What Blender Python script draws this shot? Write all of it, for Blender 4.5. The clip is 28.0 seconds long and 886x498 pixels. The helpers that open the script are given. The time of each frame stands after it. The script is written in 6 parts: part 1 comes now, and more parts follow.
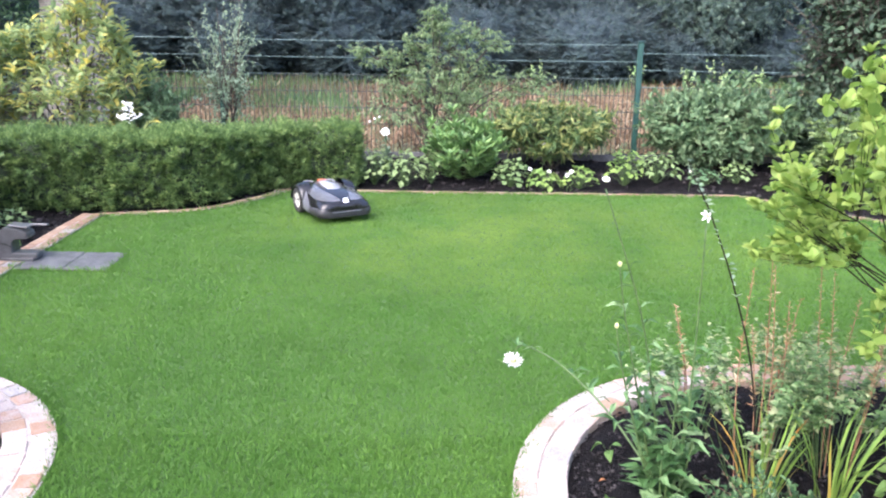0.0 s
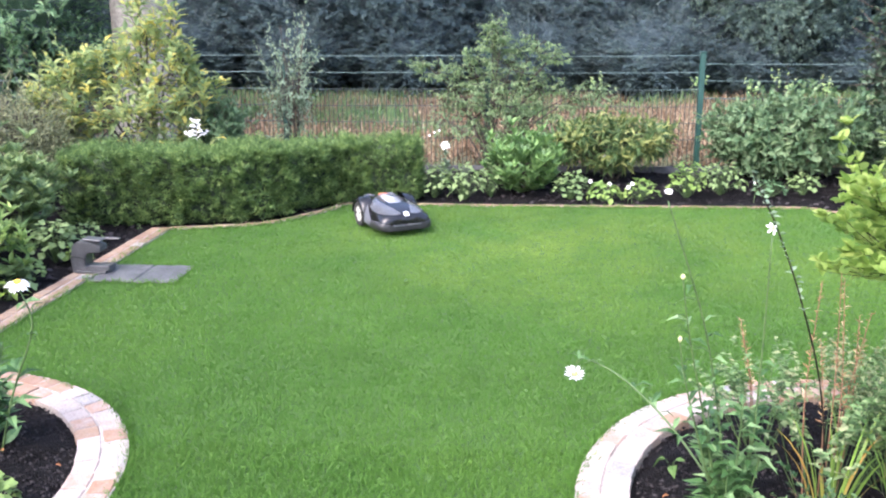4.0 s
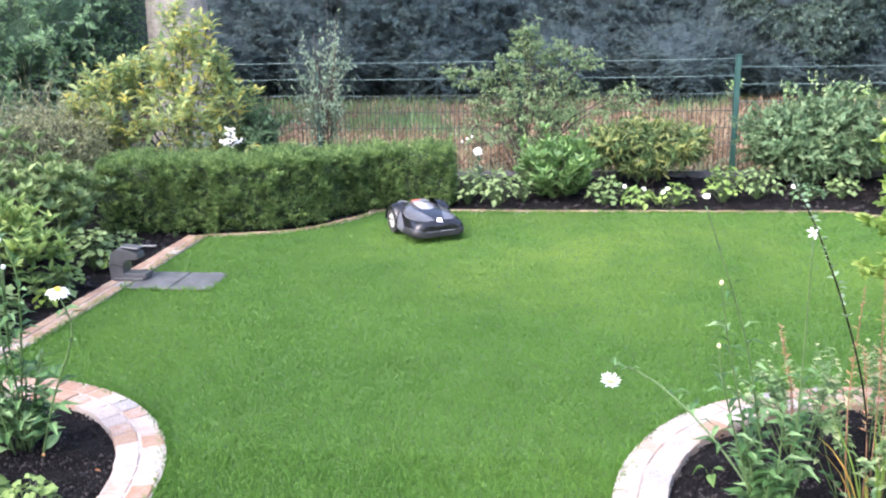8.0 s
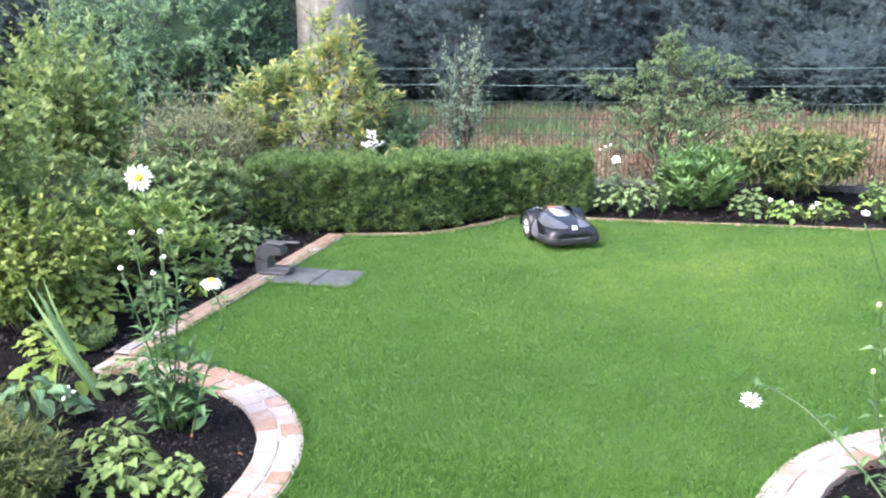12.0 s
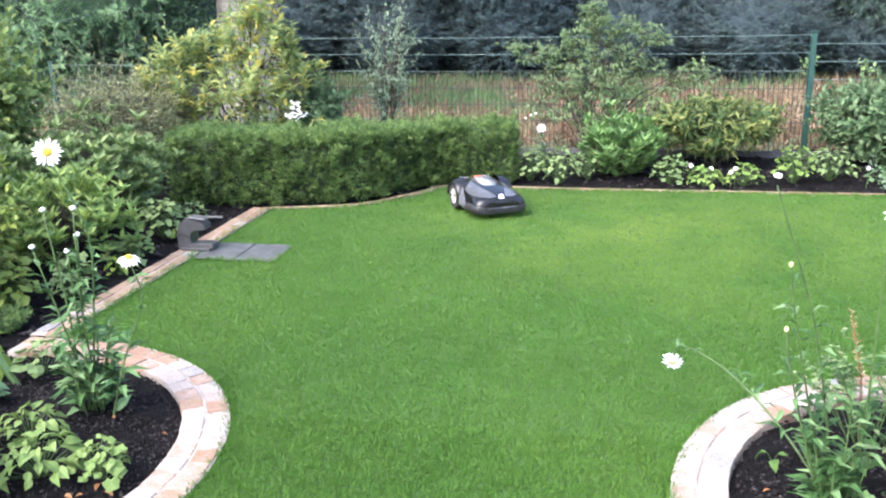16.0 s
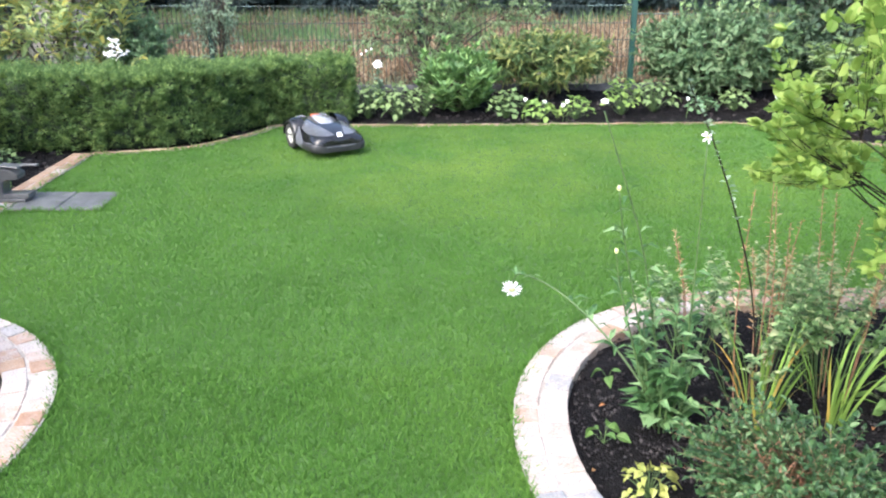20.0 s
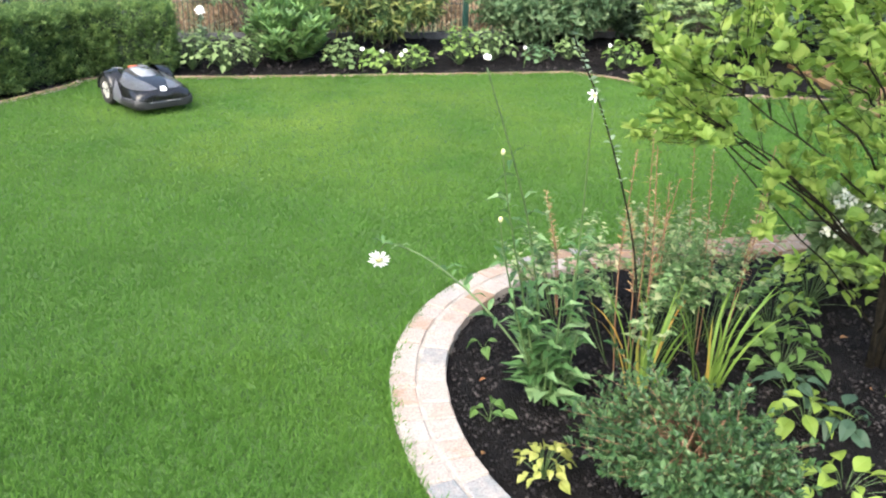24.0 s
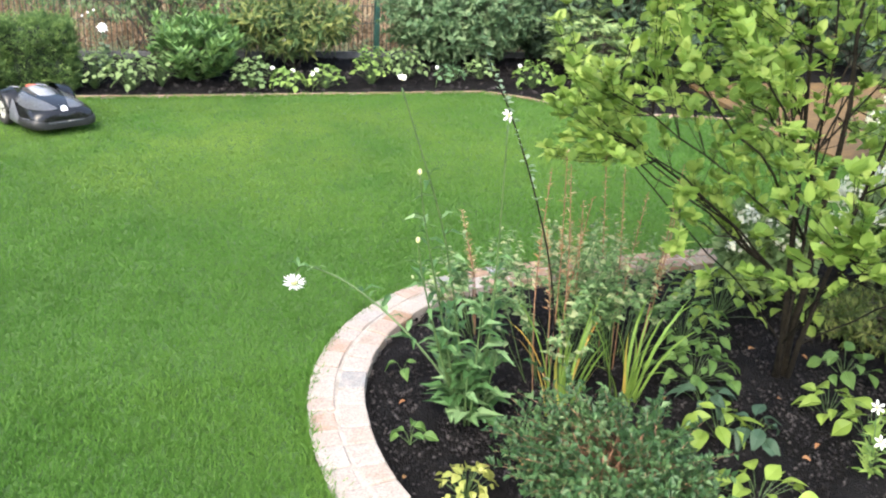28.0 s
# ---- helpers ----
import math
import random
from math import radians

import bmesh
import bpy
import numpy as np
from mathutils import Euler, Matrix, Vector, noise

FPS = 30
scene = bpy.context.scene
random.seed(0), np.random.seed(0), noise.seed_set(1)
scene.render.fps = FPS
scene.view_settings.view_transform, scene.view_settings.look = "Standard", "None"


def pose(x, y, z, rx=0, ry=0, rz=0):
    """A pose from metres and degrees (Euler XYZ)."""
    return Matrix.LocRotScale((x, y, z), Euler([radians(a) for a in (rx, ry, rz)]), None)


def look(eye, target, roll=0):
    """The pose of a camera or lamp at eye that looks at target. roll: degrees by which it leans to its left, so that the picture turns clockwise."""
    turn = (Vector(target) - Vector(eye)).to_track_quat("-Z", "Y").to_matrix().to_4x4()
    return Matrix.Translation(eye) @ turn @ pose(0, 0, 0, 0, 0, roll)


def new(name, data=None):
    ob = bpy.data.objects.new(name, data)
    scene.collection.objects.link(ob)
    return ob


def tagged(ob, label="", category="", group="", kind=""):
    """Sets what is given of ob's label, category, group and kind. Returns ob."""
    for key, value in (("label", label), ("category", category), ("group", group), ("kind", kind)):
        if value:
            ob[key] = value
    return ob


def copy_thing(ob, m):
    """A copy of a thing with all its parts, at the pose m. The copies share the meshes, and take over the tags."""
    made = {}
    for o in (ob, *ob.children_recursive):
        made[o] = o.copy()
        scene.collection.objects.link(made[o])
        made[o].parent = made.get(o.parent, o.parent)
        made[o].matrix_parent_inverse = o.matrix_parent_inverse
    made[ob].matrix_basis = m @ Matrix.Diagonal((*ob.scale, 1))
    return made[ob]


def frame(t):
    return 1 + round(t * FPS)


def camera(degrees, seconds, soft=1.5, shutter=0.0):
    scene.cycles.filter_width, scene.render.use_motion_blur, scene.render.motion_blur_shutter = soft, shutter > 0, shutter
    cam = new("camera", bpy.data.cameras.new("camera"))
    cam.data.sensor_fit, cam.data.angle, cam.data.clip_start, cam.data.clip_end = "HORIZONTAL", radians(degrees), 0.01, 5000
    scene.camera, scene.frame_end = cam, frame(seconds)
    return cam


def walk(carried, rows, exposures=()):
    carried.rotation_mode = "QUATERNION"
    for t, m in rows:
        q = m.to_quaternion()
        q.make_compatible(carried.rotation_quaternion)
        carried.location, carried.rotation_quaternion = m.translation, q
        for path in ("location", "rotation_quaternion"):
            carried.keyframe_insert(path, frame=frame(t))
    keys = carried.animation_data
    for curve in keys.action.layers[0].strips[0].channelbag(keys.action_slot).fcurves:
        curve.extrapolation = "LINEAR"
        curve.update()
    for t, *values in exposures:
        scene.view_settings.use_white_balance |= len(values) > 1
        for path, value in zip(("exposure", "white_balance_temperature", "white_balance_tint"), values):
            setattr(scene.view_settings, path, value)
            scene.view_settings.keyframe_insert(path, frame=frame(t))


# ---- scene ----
cam = camera(54.1, 28.0, soft=2.1)
PATH = [
    (0, (0.006, -0.01, 1.674), (0.006, 1.917, 1.139), 0.8),
    (0.5, (0.008, -0.028, 1.678), (0.001, 1.902, 1.156), 0.5),
    (1, (0.004, -0.021, 1.677), (-0.017, 1.911, 1.16), 0.3),
    (1.5, (-0.005, -0.031, 1.678), (-0.075, 1.897, 1.153), -0.0),
    (2, (-0.007, -0.032, 1.675), (-0.116, 1.892, 1.141), -0.2),
    (2.5, (-0.004, -0.032, 1.678), (-0.126, 1.894, 1.152), -0.3),
    (3, (-0.005, -0.027, 1.678), (-0.13, 1.902, 1.162), -0.2),
    (3.5, (-0.003, -0.033, 1.68), (-0.132, 1.897, 1.17), -0.2),
    (5.5, (0.001, -0.029, 1.678), (-0.169, 1.9, 1.179), -0.8),
    (6, (-0.001, -0.03, 1.679), (-0.181, 1.899, 1.184), -0.9),
    (6.5, (0.002, -0.027, 1.679), (-0.18, 1.902, 1.185), -0.9),
    (7, (0.0, -0.029, 1.679), (-0.182, 1.902, 1.19), -0.9),
    (7.5, (-0.002, -0.029, 1.679), (-0.194, 1.901, 1.19), -1.0),
    (8, (-0.008, -0.024, 1.678), (-0.219, 1.903, 1.186), -1.1),
    (8.5, (-0.02, -0.03, 1.678), (-0.275, 1.893, 1.19), -1.3),
    (9, (-0.025, -0.031, 1.676), (-0.346, 1.881, 1.182), -1.1),
    (9.5, (-0.033, -0.029, 1.673), (-0.403, 1.874, 1.18), -0.8),
    (10, (-0.04, -0.034, 1.674), (-0.48, 1.852, 1.176), -0.7),
    (10.5, (-0.043, -0.039, 1.676), (-0.537, 1.834, 1.178), -0.7),
    (11, (-0.039, -0.042, 1.678), (-0.55, 1.828, 1.187), -0.8),
    (11.5, (-0.037, -0.043, 1.678), (-0.539, 1.832, 1.195), -0.8),
    (12, (-0.034, -0.047, 1.683), (-0.539, 1.829, 1.208), -0.9),
    (12.5, (-0.033, -0.047, 1.686), (-0.537, 1.831, 1.218), -0.9),
    (14.5, (-0.024, -0.04, 1.682), (-0.53, 1.839, 1.219), -1.3),
    (15, (-0.015, -0.03, 1.676), (-0.462, 1.859, 1.194), -1.3),
    (15.5, (-0.016, -0.026, 1.671), (-0.411, 1.863, 1.146), -1.0),
    (16, (-0.015, -0.024, 1.672), (-0.362, 1.87, 1.131), -1.0),
    (16.5, (-0.007, -0.019, 1.669), (-0.321, 1.876, 1.114), -1.0),
    (17, (-0.004, -0.017, 1.662), (-0.268, 1.877, 1.077), -0.9),
    (17.5, (0.001, -0.016, 1.659), (-0.223, 1.879, 1.06), -0.9),
    (18, (0.004, -0.01, 1.658), (-0.177, 1.884, 1.043), -0.8),
    (18.5, (0.002, -0.002, 1.658), (-0.141, 1.892, 1.033), -0.6),
    (19, (0.012, 0.0, 1.654), (-0.092, 1.895, 1.023), -0.4),
    (19.5, (0.009, 0.001, 1.65), (-0.038, 1.894, 1.006), -0.1),
    (20, (0.004, 0.02, 1.636), (0.013, 1.903, 0.962), -0.3),
    (20.5, (0.047, 0.063, 1.638), (0.03, 1.938, 0.943), -0.6),
    (21, (0.036, 0.124, 1.625), (0.086, 1.991, 0.911), 0.0),
    (21.5, (-0.076, 0.209, 1.617), (0.15, 2.054, 0.879), -0.6),
    (22, (-0.113, 0.27, 1.609), (0.173, 2.095, 0.841), -0.3),
    (22.5, (-0.101, 0.292, 1.604), (0.224, 2.096, 0.804), 1.0),
    (24.5, (-0.122, 0.319, 1.612), (0.294, 2.117, 0.84), 2.0),
    (25, (-0.128, 0.328, 1.611), (0.307, 2.123, 0.845), 2.5),
    (25.5, (-0.132, 0.339, 1.608), (0.32, 2.132, 0.844), 2.7),
    (26, (-0.131, 0.344, 1.608), (0.339, 2.133, 0.847), 2.7),
    (26.5, (-0.127, 0.341, 1.609), (0.365, 2.128, 0.857), 2.5),
    (27, (-0.122, 0.343, 1.608), (0.421, 2.12, 0.868), 2.7),
    (27.5, (-0.121, 0.34, 1.61), (0.461, 2.107, 0.877), 3.0),
    (28, (-0.119, 0.34, 1.608), (0.473, 2.104, 0.876), 3.1),
]
walk(cam, [(t, look(eye, target, roll)) for t, eye, target, roll in PATH],
     exposures=[(0, 1.84, 5960, 19), (13, 1.84, 5980, 18), (18, 1.80, 6040, 11), (20, 1.74, 6060, 10), (22, 1.61, 6460, 6), (28, 1.58, 6450, 7)])

# ---------------------------------------------------------------- light: bright overcast day
world = bpy.data.worlds.new("world")
scene.world = world
world.use_nodes = True
wn = world.node_tree
sky = wn.nodes.new("ShaderNodeTexSky")
sky.sky_type, sky.sun_disc = "NISHITA", False
sky.sun_elevation, sky.sun_rotation = radians(49), radians(-144)
sky.air_density, sky.dust_density, sky.ozone_density = 1.0, 4.0, 0.6
wn.links.new(sky.outputs["Color"], wn.nodes["Background"].inputs["Color"])
wn.nodes["Background"].inputs["Strength"].default_value = 0.24
lamp = bpy.data.lights.new("sun", "SUN")
lamp.energy, lamp.angle, lamp.color = 1.38, radians(60), (1.0, 0.96, 0.9)
sun = new("sun", lamp)
sun.matrix_world = look((-5.0, -7.0, 10.0), (0, 0, 0))


# ---------------------------------------------------------------- materials
def shader(name):
    m = bpy.data.materials.new(name)
    m.use_nodes = True
    nt = m.node_tree
    return m, nt, nt.nodes["Principled BSDF"], nt.nodes["Material Output"]


def noise_node(nt, scale, detail=5.0, rough=0.6, coord="world"):
    n = nt.nodes.new("ShaderNodeTexNoise")
    n.inputs["Scale"].default_value, n.inputs["Detail"].default_value = scale, detail
    n.inputs["Roughness"].default_value = rough
    if coord == "world":
        g = nt.nodes.new("ShaderNodeNewGeometry")
        nt.links.new(g.outputs["Position"], n.inputs["Vector"])
    else:
        g = nt.nodes.new("ShaderNodeTexCoord")
        nt.links.new(g.outputs["Object"], n.inputs["Vector"])
    return n


def ramp_node(nt, fac, stops):
    r = nt.nodes.new("ShaderNodeValToRGB")
    while len(r.color_ramp.elements) < len(stops):
        r.color_ramp.elements.new(0.5)
    for e, (p, c) in zip(r.color_ramp.elements, stops):
        e.position, e.color = p, (*c, 1)
    nt.links.new(fac, r.inputs["Fac"])
    return r


def mix_node(nt, a, b, fac, kind="MIX"):
    m = nt.nodes.new("ShaderNodeMix")
    m.data_type, m.blend_type = "RGBA", kind
    for key, v in ((0, fac), (6, a), (7, b)):
        if hasattr(v, "is_linked"):
            nt.links.new(v, m.inputs[key])
        elif key == 0:
            m.inputs[0].default_value = v
        else:
            m.inputs[key].default_value = (*v, 1)
    return m.outputs[2]


def bump_node(nt, bsdf, height, strength, dist):
    b = nt.nodes.new("ShaderNodeBump")
    b.inputs["Strength"].default_value, b.inputs["Distance"].default_value = strength, dist
    nt.links.new(height, b.inputs["Height"])
    nt.links.new(b.outputs["Normal"], bsdf.inputs["Normal"])


def surface(name, dark, light, scale=8.0, rough=0.8, bump=0.3, dist=0.01, metal=0.0, coord="world", spread=(0.35, 0.65), spec=0.5):
    """A mottled solid surface: two colours over a coarse and a fine noise, with relief."""
    m, nt, bsdf, _ = shader(name)
    big, fine = noise_node(nt, scale, coord=coord), noise_node(nt, scale * 9, 3.0, coord=coord)
    col = ramp_node(nt, big.outputs["Fac"], [(spread[0], dark), (spread[1], light)]).outputs[0]
    tone = ramp_node(nt, fine.outputs["Fac"], [(0.3, (0.72, 0.72, 0.72)), (0.7, (1.12, 1.12, 1.12))]).outputs[0]
    nt.links.new(mix_node(nt, col, tone, 1.0, "MULTIPLY"), bsdf.inputs["Base Color"])
    bsdf.inputs["Roughness"].default_value, bsdf.inputs["Metallic"].default_value = rough, metal
    bsdf.inputs["Specular IOR Level"].default_value = spec
    if bump:
        bump_node(nt, bsdf, fine.outputs["Fac"], bump, dist)
    return m


def leafy(name, shades, rough=0.5, through_=0.35, patch=3.0, spec=0.28, grain=(0.9, 0.75, -0.33)):
    """Leaves: each leaf takes its own shade out of the list, mottled over the plant; some light comes through."""
    m, nt, bsdf, out = shader(name)
    geo = nt.nodes.new("ShaderNodeNewGeometry")
    n = noise_node(nt, patch, 2.0)
    add = nt.nodes.new("ShaderNodeMath")
    add.operation = "MULTIPLY_ADD"
    nt.links.new(n.outputs["Fac"], add.inputs[0])
    add.inputs[1].default_value = grain[0]
    sub = nt.nodes.new("ShaderNodeMath")
    sub.operation = "MULTIPLY_ADD"
    nt.links.new(geo.outputs["Random Per Island"], sub.inputs[0])
    sub.inputs[1].default_value, sub.inputs[2].default_value = grain[1:]
    nt.links.new(sub.outputs[0], add.inputs[2])
    k = len(shades)
    col = ramp_node(nt, add.outputs[0], [((i + 0.3) / k, c) for i, c in enumerate(shades)]).outputs[0]
    nt.links.new(col, bsdf.inputs["Base Color"])
    bsdf.inputs["Roughness"].default_value, bsdf.inputs["Specular IOR Level"].default_value = rough, spec
    tr, mx = nt.nodes.new("ShaderNodeBsdfTranslucent"), nt.nodes.new("ShaderNodeMixShader")
    nt.links.new(col, tr.inputs["Color"])
    mx.inputs[0].default_value = through_
    nt.links.new(bsdf.outputs[0], mx.inputs[1])
    nt.links.new(tr.outputs[0], mx.inputs[2])
    nt.links.new(mx.outputs[0], out.inputs["Surface"])
    return m


def lawn_shades(name, through_):
    """Lawn grass: broad yellowish and deep green patches, and every blade a little different."""
    m, nt, bsdf, out = shader(name)
    broad, patch = noise_node(nt, 0.55, 3.0), noise_node(nt, 3.5, 4.0)
    a = ramp_node(nt, broad.outputs["Fac"], [(0.34, (0.054, 0.136, 0.023)), (0.52, (0.068, 0.162, 0.027)), (0.68, (0.089, 0.188, 0.033))]).outputs[0]
    b = ramp_node(nt, patch.outputs["Fac"], [(0.3, (0.91, 0.93, 0.91)), (0.7, (1.08, 1.06, 1.04))]).outputs[0]
    col = mix_node(nt, a, b, 1.0, "MULTIPLY")
    dry = noise_node(nt, 1.2, 4.0)
    dry = ramp_node(nt, dry.outputs["Fac"], [(0.28, (0, 0, 0)), (0.72, (0.85, 0.85, 0.85))]).outputs[0]
    # the thin, yellowing stretch towards the far side
    place, away = nt.nodes.new("ShaderNodeNewGeometry"), nt.nodes.new("ShaderNodeMapping")
    away.inputs["Location"].default_value, away.inputs["Scale"].default_value = (-0.18, -2.75, 0), (0.30, 0.42, 0)
    nt.links.new(place.outputs["Position"], away.inputs["Vector"])
    span = nt.nodes.new("ShaderNodeVectorMath")
    span.operation = "LENGTH"
    nt.links.new(away.outputs[0], span.inputs[0])
    thin = ramp_node(nt, span.outputs["Value"], [(0.15, (1, 1, 1)), (0.85, (0.14, 0.14, 0.14))]).outputs[0]
    col = mix_node(nt, col, (0.186, 0.276, 0.052), mix_node(nt, dry, thin, 1.0, "MULTIPLY"))
    geo = nt.nodes.new("ShaderNodeNewGeometry")
    c = ramp_node(nt, geo.outputs["Random Per Island"], [(0.0, (0.86, 0.88, 0.86)), (0.55, (1.0, 1.0, 1.0)), (0.95, (1.1, 1.07, 1.06)), (0.995, (1.3, 1.2, 1.4))]).outputs[0]
    col = mix_node(nt, col, c, 1.0, "MULTIPLY")
    nt.links.new(col, bsdf.inputs["Base Color"])
    bsdf.inputs["Roughness"].default_value, bsdf.inputs["Specular IOR Level"].default_value = 0.65, 0.2
    if through_:
        tr, mx = nt.nodes.new("ShaderNodeBsdfTranslucent"), nt.nodes.new("ShaderNodeMixShader")
        nt.links.new(col, tr.inputs["Color"])
        mx.inputs[0].default_value = through_
        nt.links.new(bsdf.outputs[0], mx.inputs[1])
        nt.links.new(tr.outputs[0], mx.inputs[2])
        nt.links.new(mx.outputs[0], out.inputs["Surface"])
    return m


def brick_shades(name, stops, worn=0.7, rough=0.85):
    """Clinker bricks: every brick its own colour, with pale bloom and dark pitting on it."""
    m, nt, bsdf, _ = shader(name)
    info = nt.nodes.new("ShaderNodeObjectInfo")
    col = ramp_node(nt, info.outputs["Random"], stops)
    bloom, pits = noise_node(nt, 22.0, 5.0), noise_node(nt, 140.0, 3.0)
    pale = ramp_node(nt, bloom.outputs["Fac"], [(0.42, (0, 0, 0)), (0.68, (worn, worn, worn))]).outputs[0]
    c = mix_node(nt, col.outputs[0], (0.30, 0.27, 0.248), pale)
    d = ramp_node(nt, pits.outputs["Fac"], [(0.3, (0.6, 0.57, 0.55)), (0.55, (1.0, 1.0, 1.0))]).outputs[0]
    nt.links.new(mix_node(nt, c, d, 1.0, "MULTIPLY"), bsdf.inputs["Base Color"])
    bsdf.inputs["Roughness"].default_value = rough
    bump_node(nt, bsdf, pits.outputs["Fac"], 0.5, 0.004)
    return m


M_LAWN = lawn_shades("lawn grass", 0.36)
M_TURF = surface("turf", (0.030, 0.076, 0.011), (0.046, 0.102, 0.016), 6, 0.95, 0.5)
M_SOIL = surface("dark garden soil", (0.0036, 0.0032, 0.0035), (0.0095, 0.0085, 0.009), 14, 0.95, 0.8, 0.02, spec=0.1)
M_CHIP = leafy("bark crumbs", [(0.005, 0.0045, 0.005), (0.010, 0.009, 0.0095), (0.018, 0.016, 0.017), (0.040, 0.036, 0.036)], 0.95, 0.0, 8, 0.12)
M_BRICK = brick_shades("pale clinker", [(0.0, (0.255, 0.165, 0.115)), (0.15, (0.265, 0.205, 0.168)), (0.4, (0.275, 0.232, 0.205)), (0.8, (0.285, 0.256, 0.236)), (0.95, (0.165, 0.172, 0.182))], 0.7)
M_BRICK2 = brick_shades("red brown clinker", [(0.0, (0.185, 0.106, 0.064)), (0.4, (0.215, 0.134, 0.086)), (0.75, (0.245, 0.165, 0.105)), (1.0, (0.25, 0.185, 0.125))], 0.3)
M_MORTAR = surface("sandy mortar", (0.22, 0.195, 0.17), (0.34, 0.31, 0.28), 18, 0.95, 0.5, 0.004)
M_SLATE = surface("grey concrete slab", (0.040, 0.042, 0.044), (0.10, 0.102, 0.103), 9, 0.6, 0.4, 0.004)
M_POST = surface("green coated steel", (0.008, 0.040, 0.034), (0.014, 0.056, 0.046), 7, 0.45, 0.1, 0.001)
M_WIRE = surface("green grey wire", (0.10, 0.17, 0.16), (0.16, 0.23, 0.22), 20, 0.4, 0.0)
M_MESH = surface("dark green wire mesh", (0.012, 0.024, 0.021), (0.024, 0.040, 0.036), 20, 0.5, 0.0)
M_BARK = surface("grey bark", (0.20, 0.185, 0.16), (0.36, 0.335, 0.295), 11, 0.95, 0.9, 0.02)
M_TWIG = surface("dark brown twigs", (0.026, 0.021, 0.016), (0.075, 0.060, 0.044), 30, 0.8, 0.5, 0.003)
# pale haze tone, so woodland twigs don't show black among the leaves
M_GREYWOOD = surface("grey green twigs", (0.075, 0.095, 0.100), (0.12, 0.15, 0.15), 4, 0.95, 0.3, 0.02, spec=0.1)
M_MOSS = surface("dark mossy bark", (0.009, 0.008, 0.006), (0.026, 0.022, 0.015), 45, 0.95, 0.9, 0.006, spec=0.1)
M_STEM = surface("green stems", (0.034, 0.074, 0.020), (0.075, 0.125, 0.036), 30, 0.6, 0.1, 0.001)
M_REDSTEM = surface("red brown stalks", (0.15, 0.075, 0.042), (0.25, 0.135, 0.075), 30, 0.7, 0.2, 0.001)
M_BOARD = surface("black edging board", (0.035, 0.036, 0.040), (0.085, 0.087, 0.094), 10, 0.7, 0.3, 0.003)
M_SAND = surface("sandstone paving", (0.080, 0.046, 0.013), (0.130, 0.078, 0.024), 3, 0.9, 0.3, 0.004)


# ---------------------------------------------------------------- mesh helpers
def mesh_from(name, verts, faces, mat, smooth=False):
    """A mesh from an (n, 3) array and an (m, 3 or 4) array."""
    verts, faces = np.asarray(verts, np.float32), np.asarray(faces, np.int32)
    me = bpy.data.meshes.new(name)
    k = faces.shape[1]
    me.vertices.add(len(verts))
    me.vertices.foreach_set("co", verts.ravel())
    me.loops.add(faces.size)
    me.loops.foreach_set("vertex_index", faces.ravel())
    me.polygons.add(len(faces))
    me.polygons.foreach_set("loop_start", np.arange(0, faces.size, k, dtype=np.int32))
    me.polygons.foreach_set("use_smooth", np.full(len(faces), smooth, dtype=bool))
    me.update(calc_edges=True)
    me.validate()
    me.materials.append(mat)
    return me


def piece(name, mesh, parent=None, label="", m=None):
    """An object on a mesh, as a part of its parent where there is one."""
    ob = new(name, mesh)
    if m is not None:
        ob.matrix_basis = m
    if parent is not None:
        ob.parent = parent
    if label:
        ob["label"] = label
    return ob


def part(name, bm, mat, parent=None, label="", smooth=False, m=None):
    """Links a bmesh as one mesh object under a thing or a part."""
    me = bpy.data.meshes.new(name)
    bm.to_mesh(me)
    bm.free()
    me.polygons.foreach_set("use_smooth", np.full(len(me.polygons), smooth, dtype=bool))
    me.materials.append(mat)
    return piece(name, me, parent, label, m)


def box_bm(x0, x1, y0, y1, z0, z1, bevel=0.0, segs=1):
    bm = bmesh.new()
    bmesh.ops.create_cube(bm, size=1.0, matrix=Matrix.LocRotScale(((x0 + x1) / 2, (y0 + y1) / 2, (z0 + z1) / 2), None, (x1 - x0, y1 - y0, z1 - z0)))
    if bevel:
        bmesh.ops.bevel(bm, geom=bm.edges[:], offset=bevel, segments=segs, affect="EDGES", profile=0.6)
    return bm


class Soup:
    """Gathers triangles and joins them into one mesh."""

    def __init__(self):
        self.v, self.f, self.n = [], [], 0

    def add(self, verts, faces):
        self.v.append(np.asarray(verts, np.float32).reshape(-1, 3))
        self.f.append(np.asarray(faces, np.int32).reshape(-1, 3) + self.n)
        self.n += len(self.v[-1])

    def mesh(self, name, mat, smooth=False):
        return mesh_from(name, np.concatenate(self.v), np.concatenate(self.f), mat, smooth)


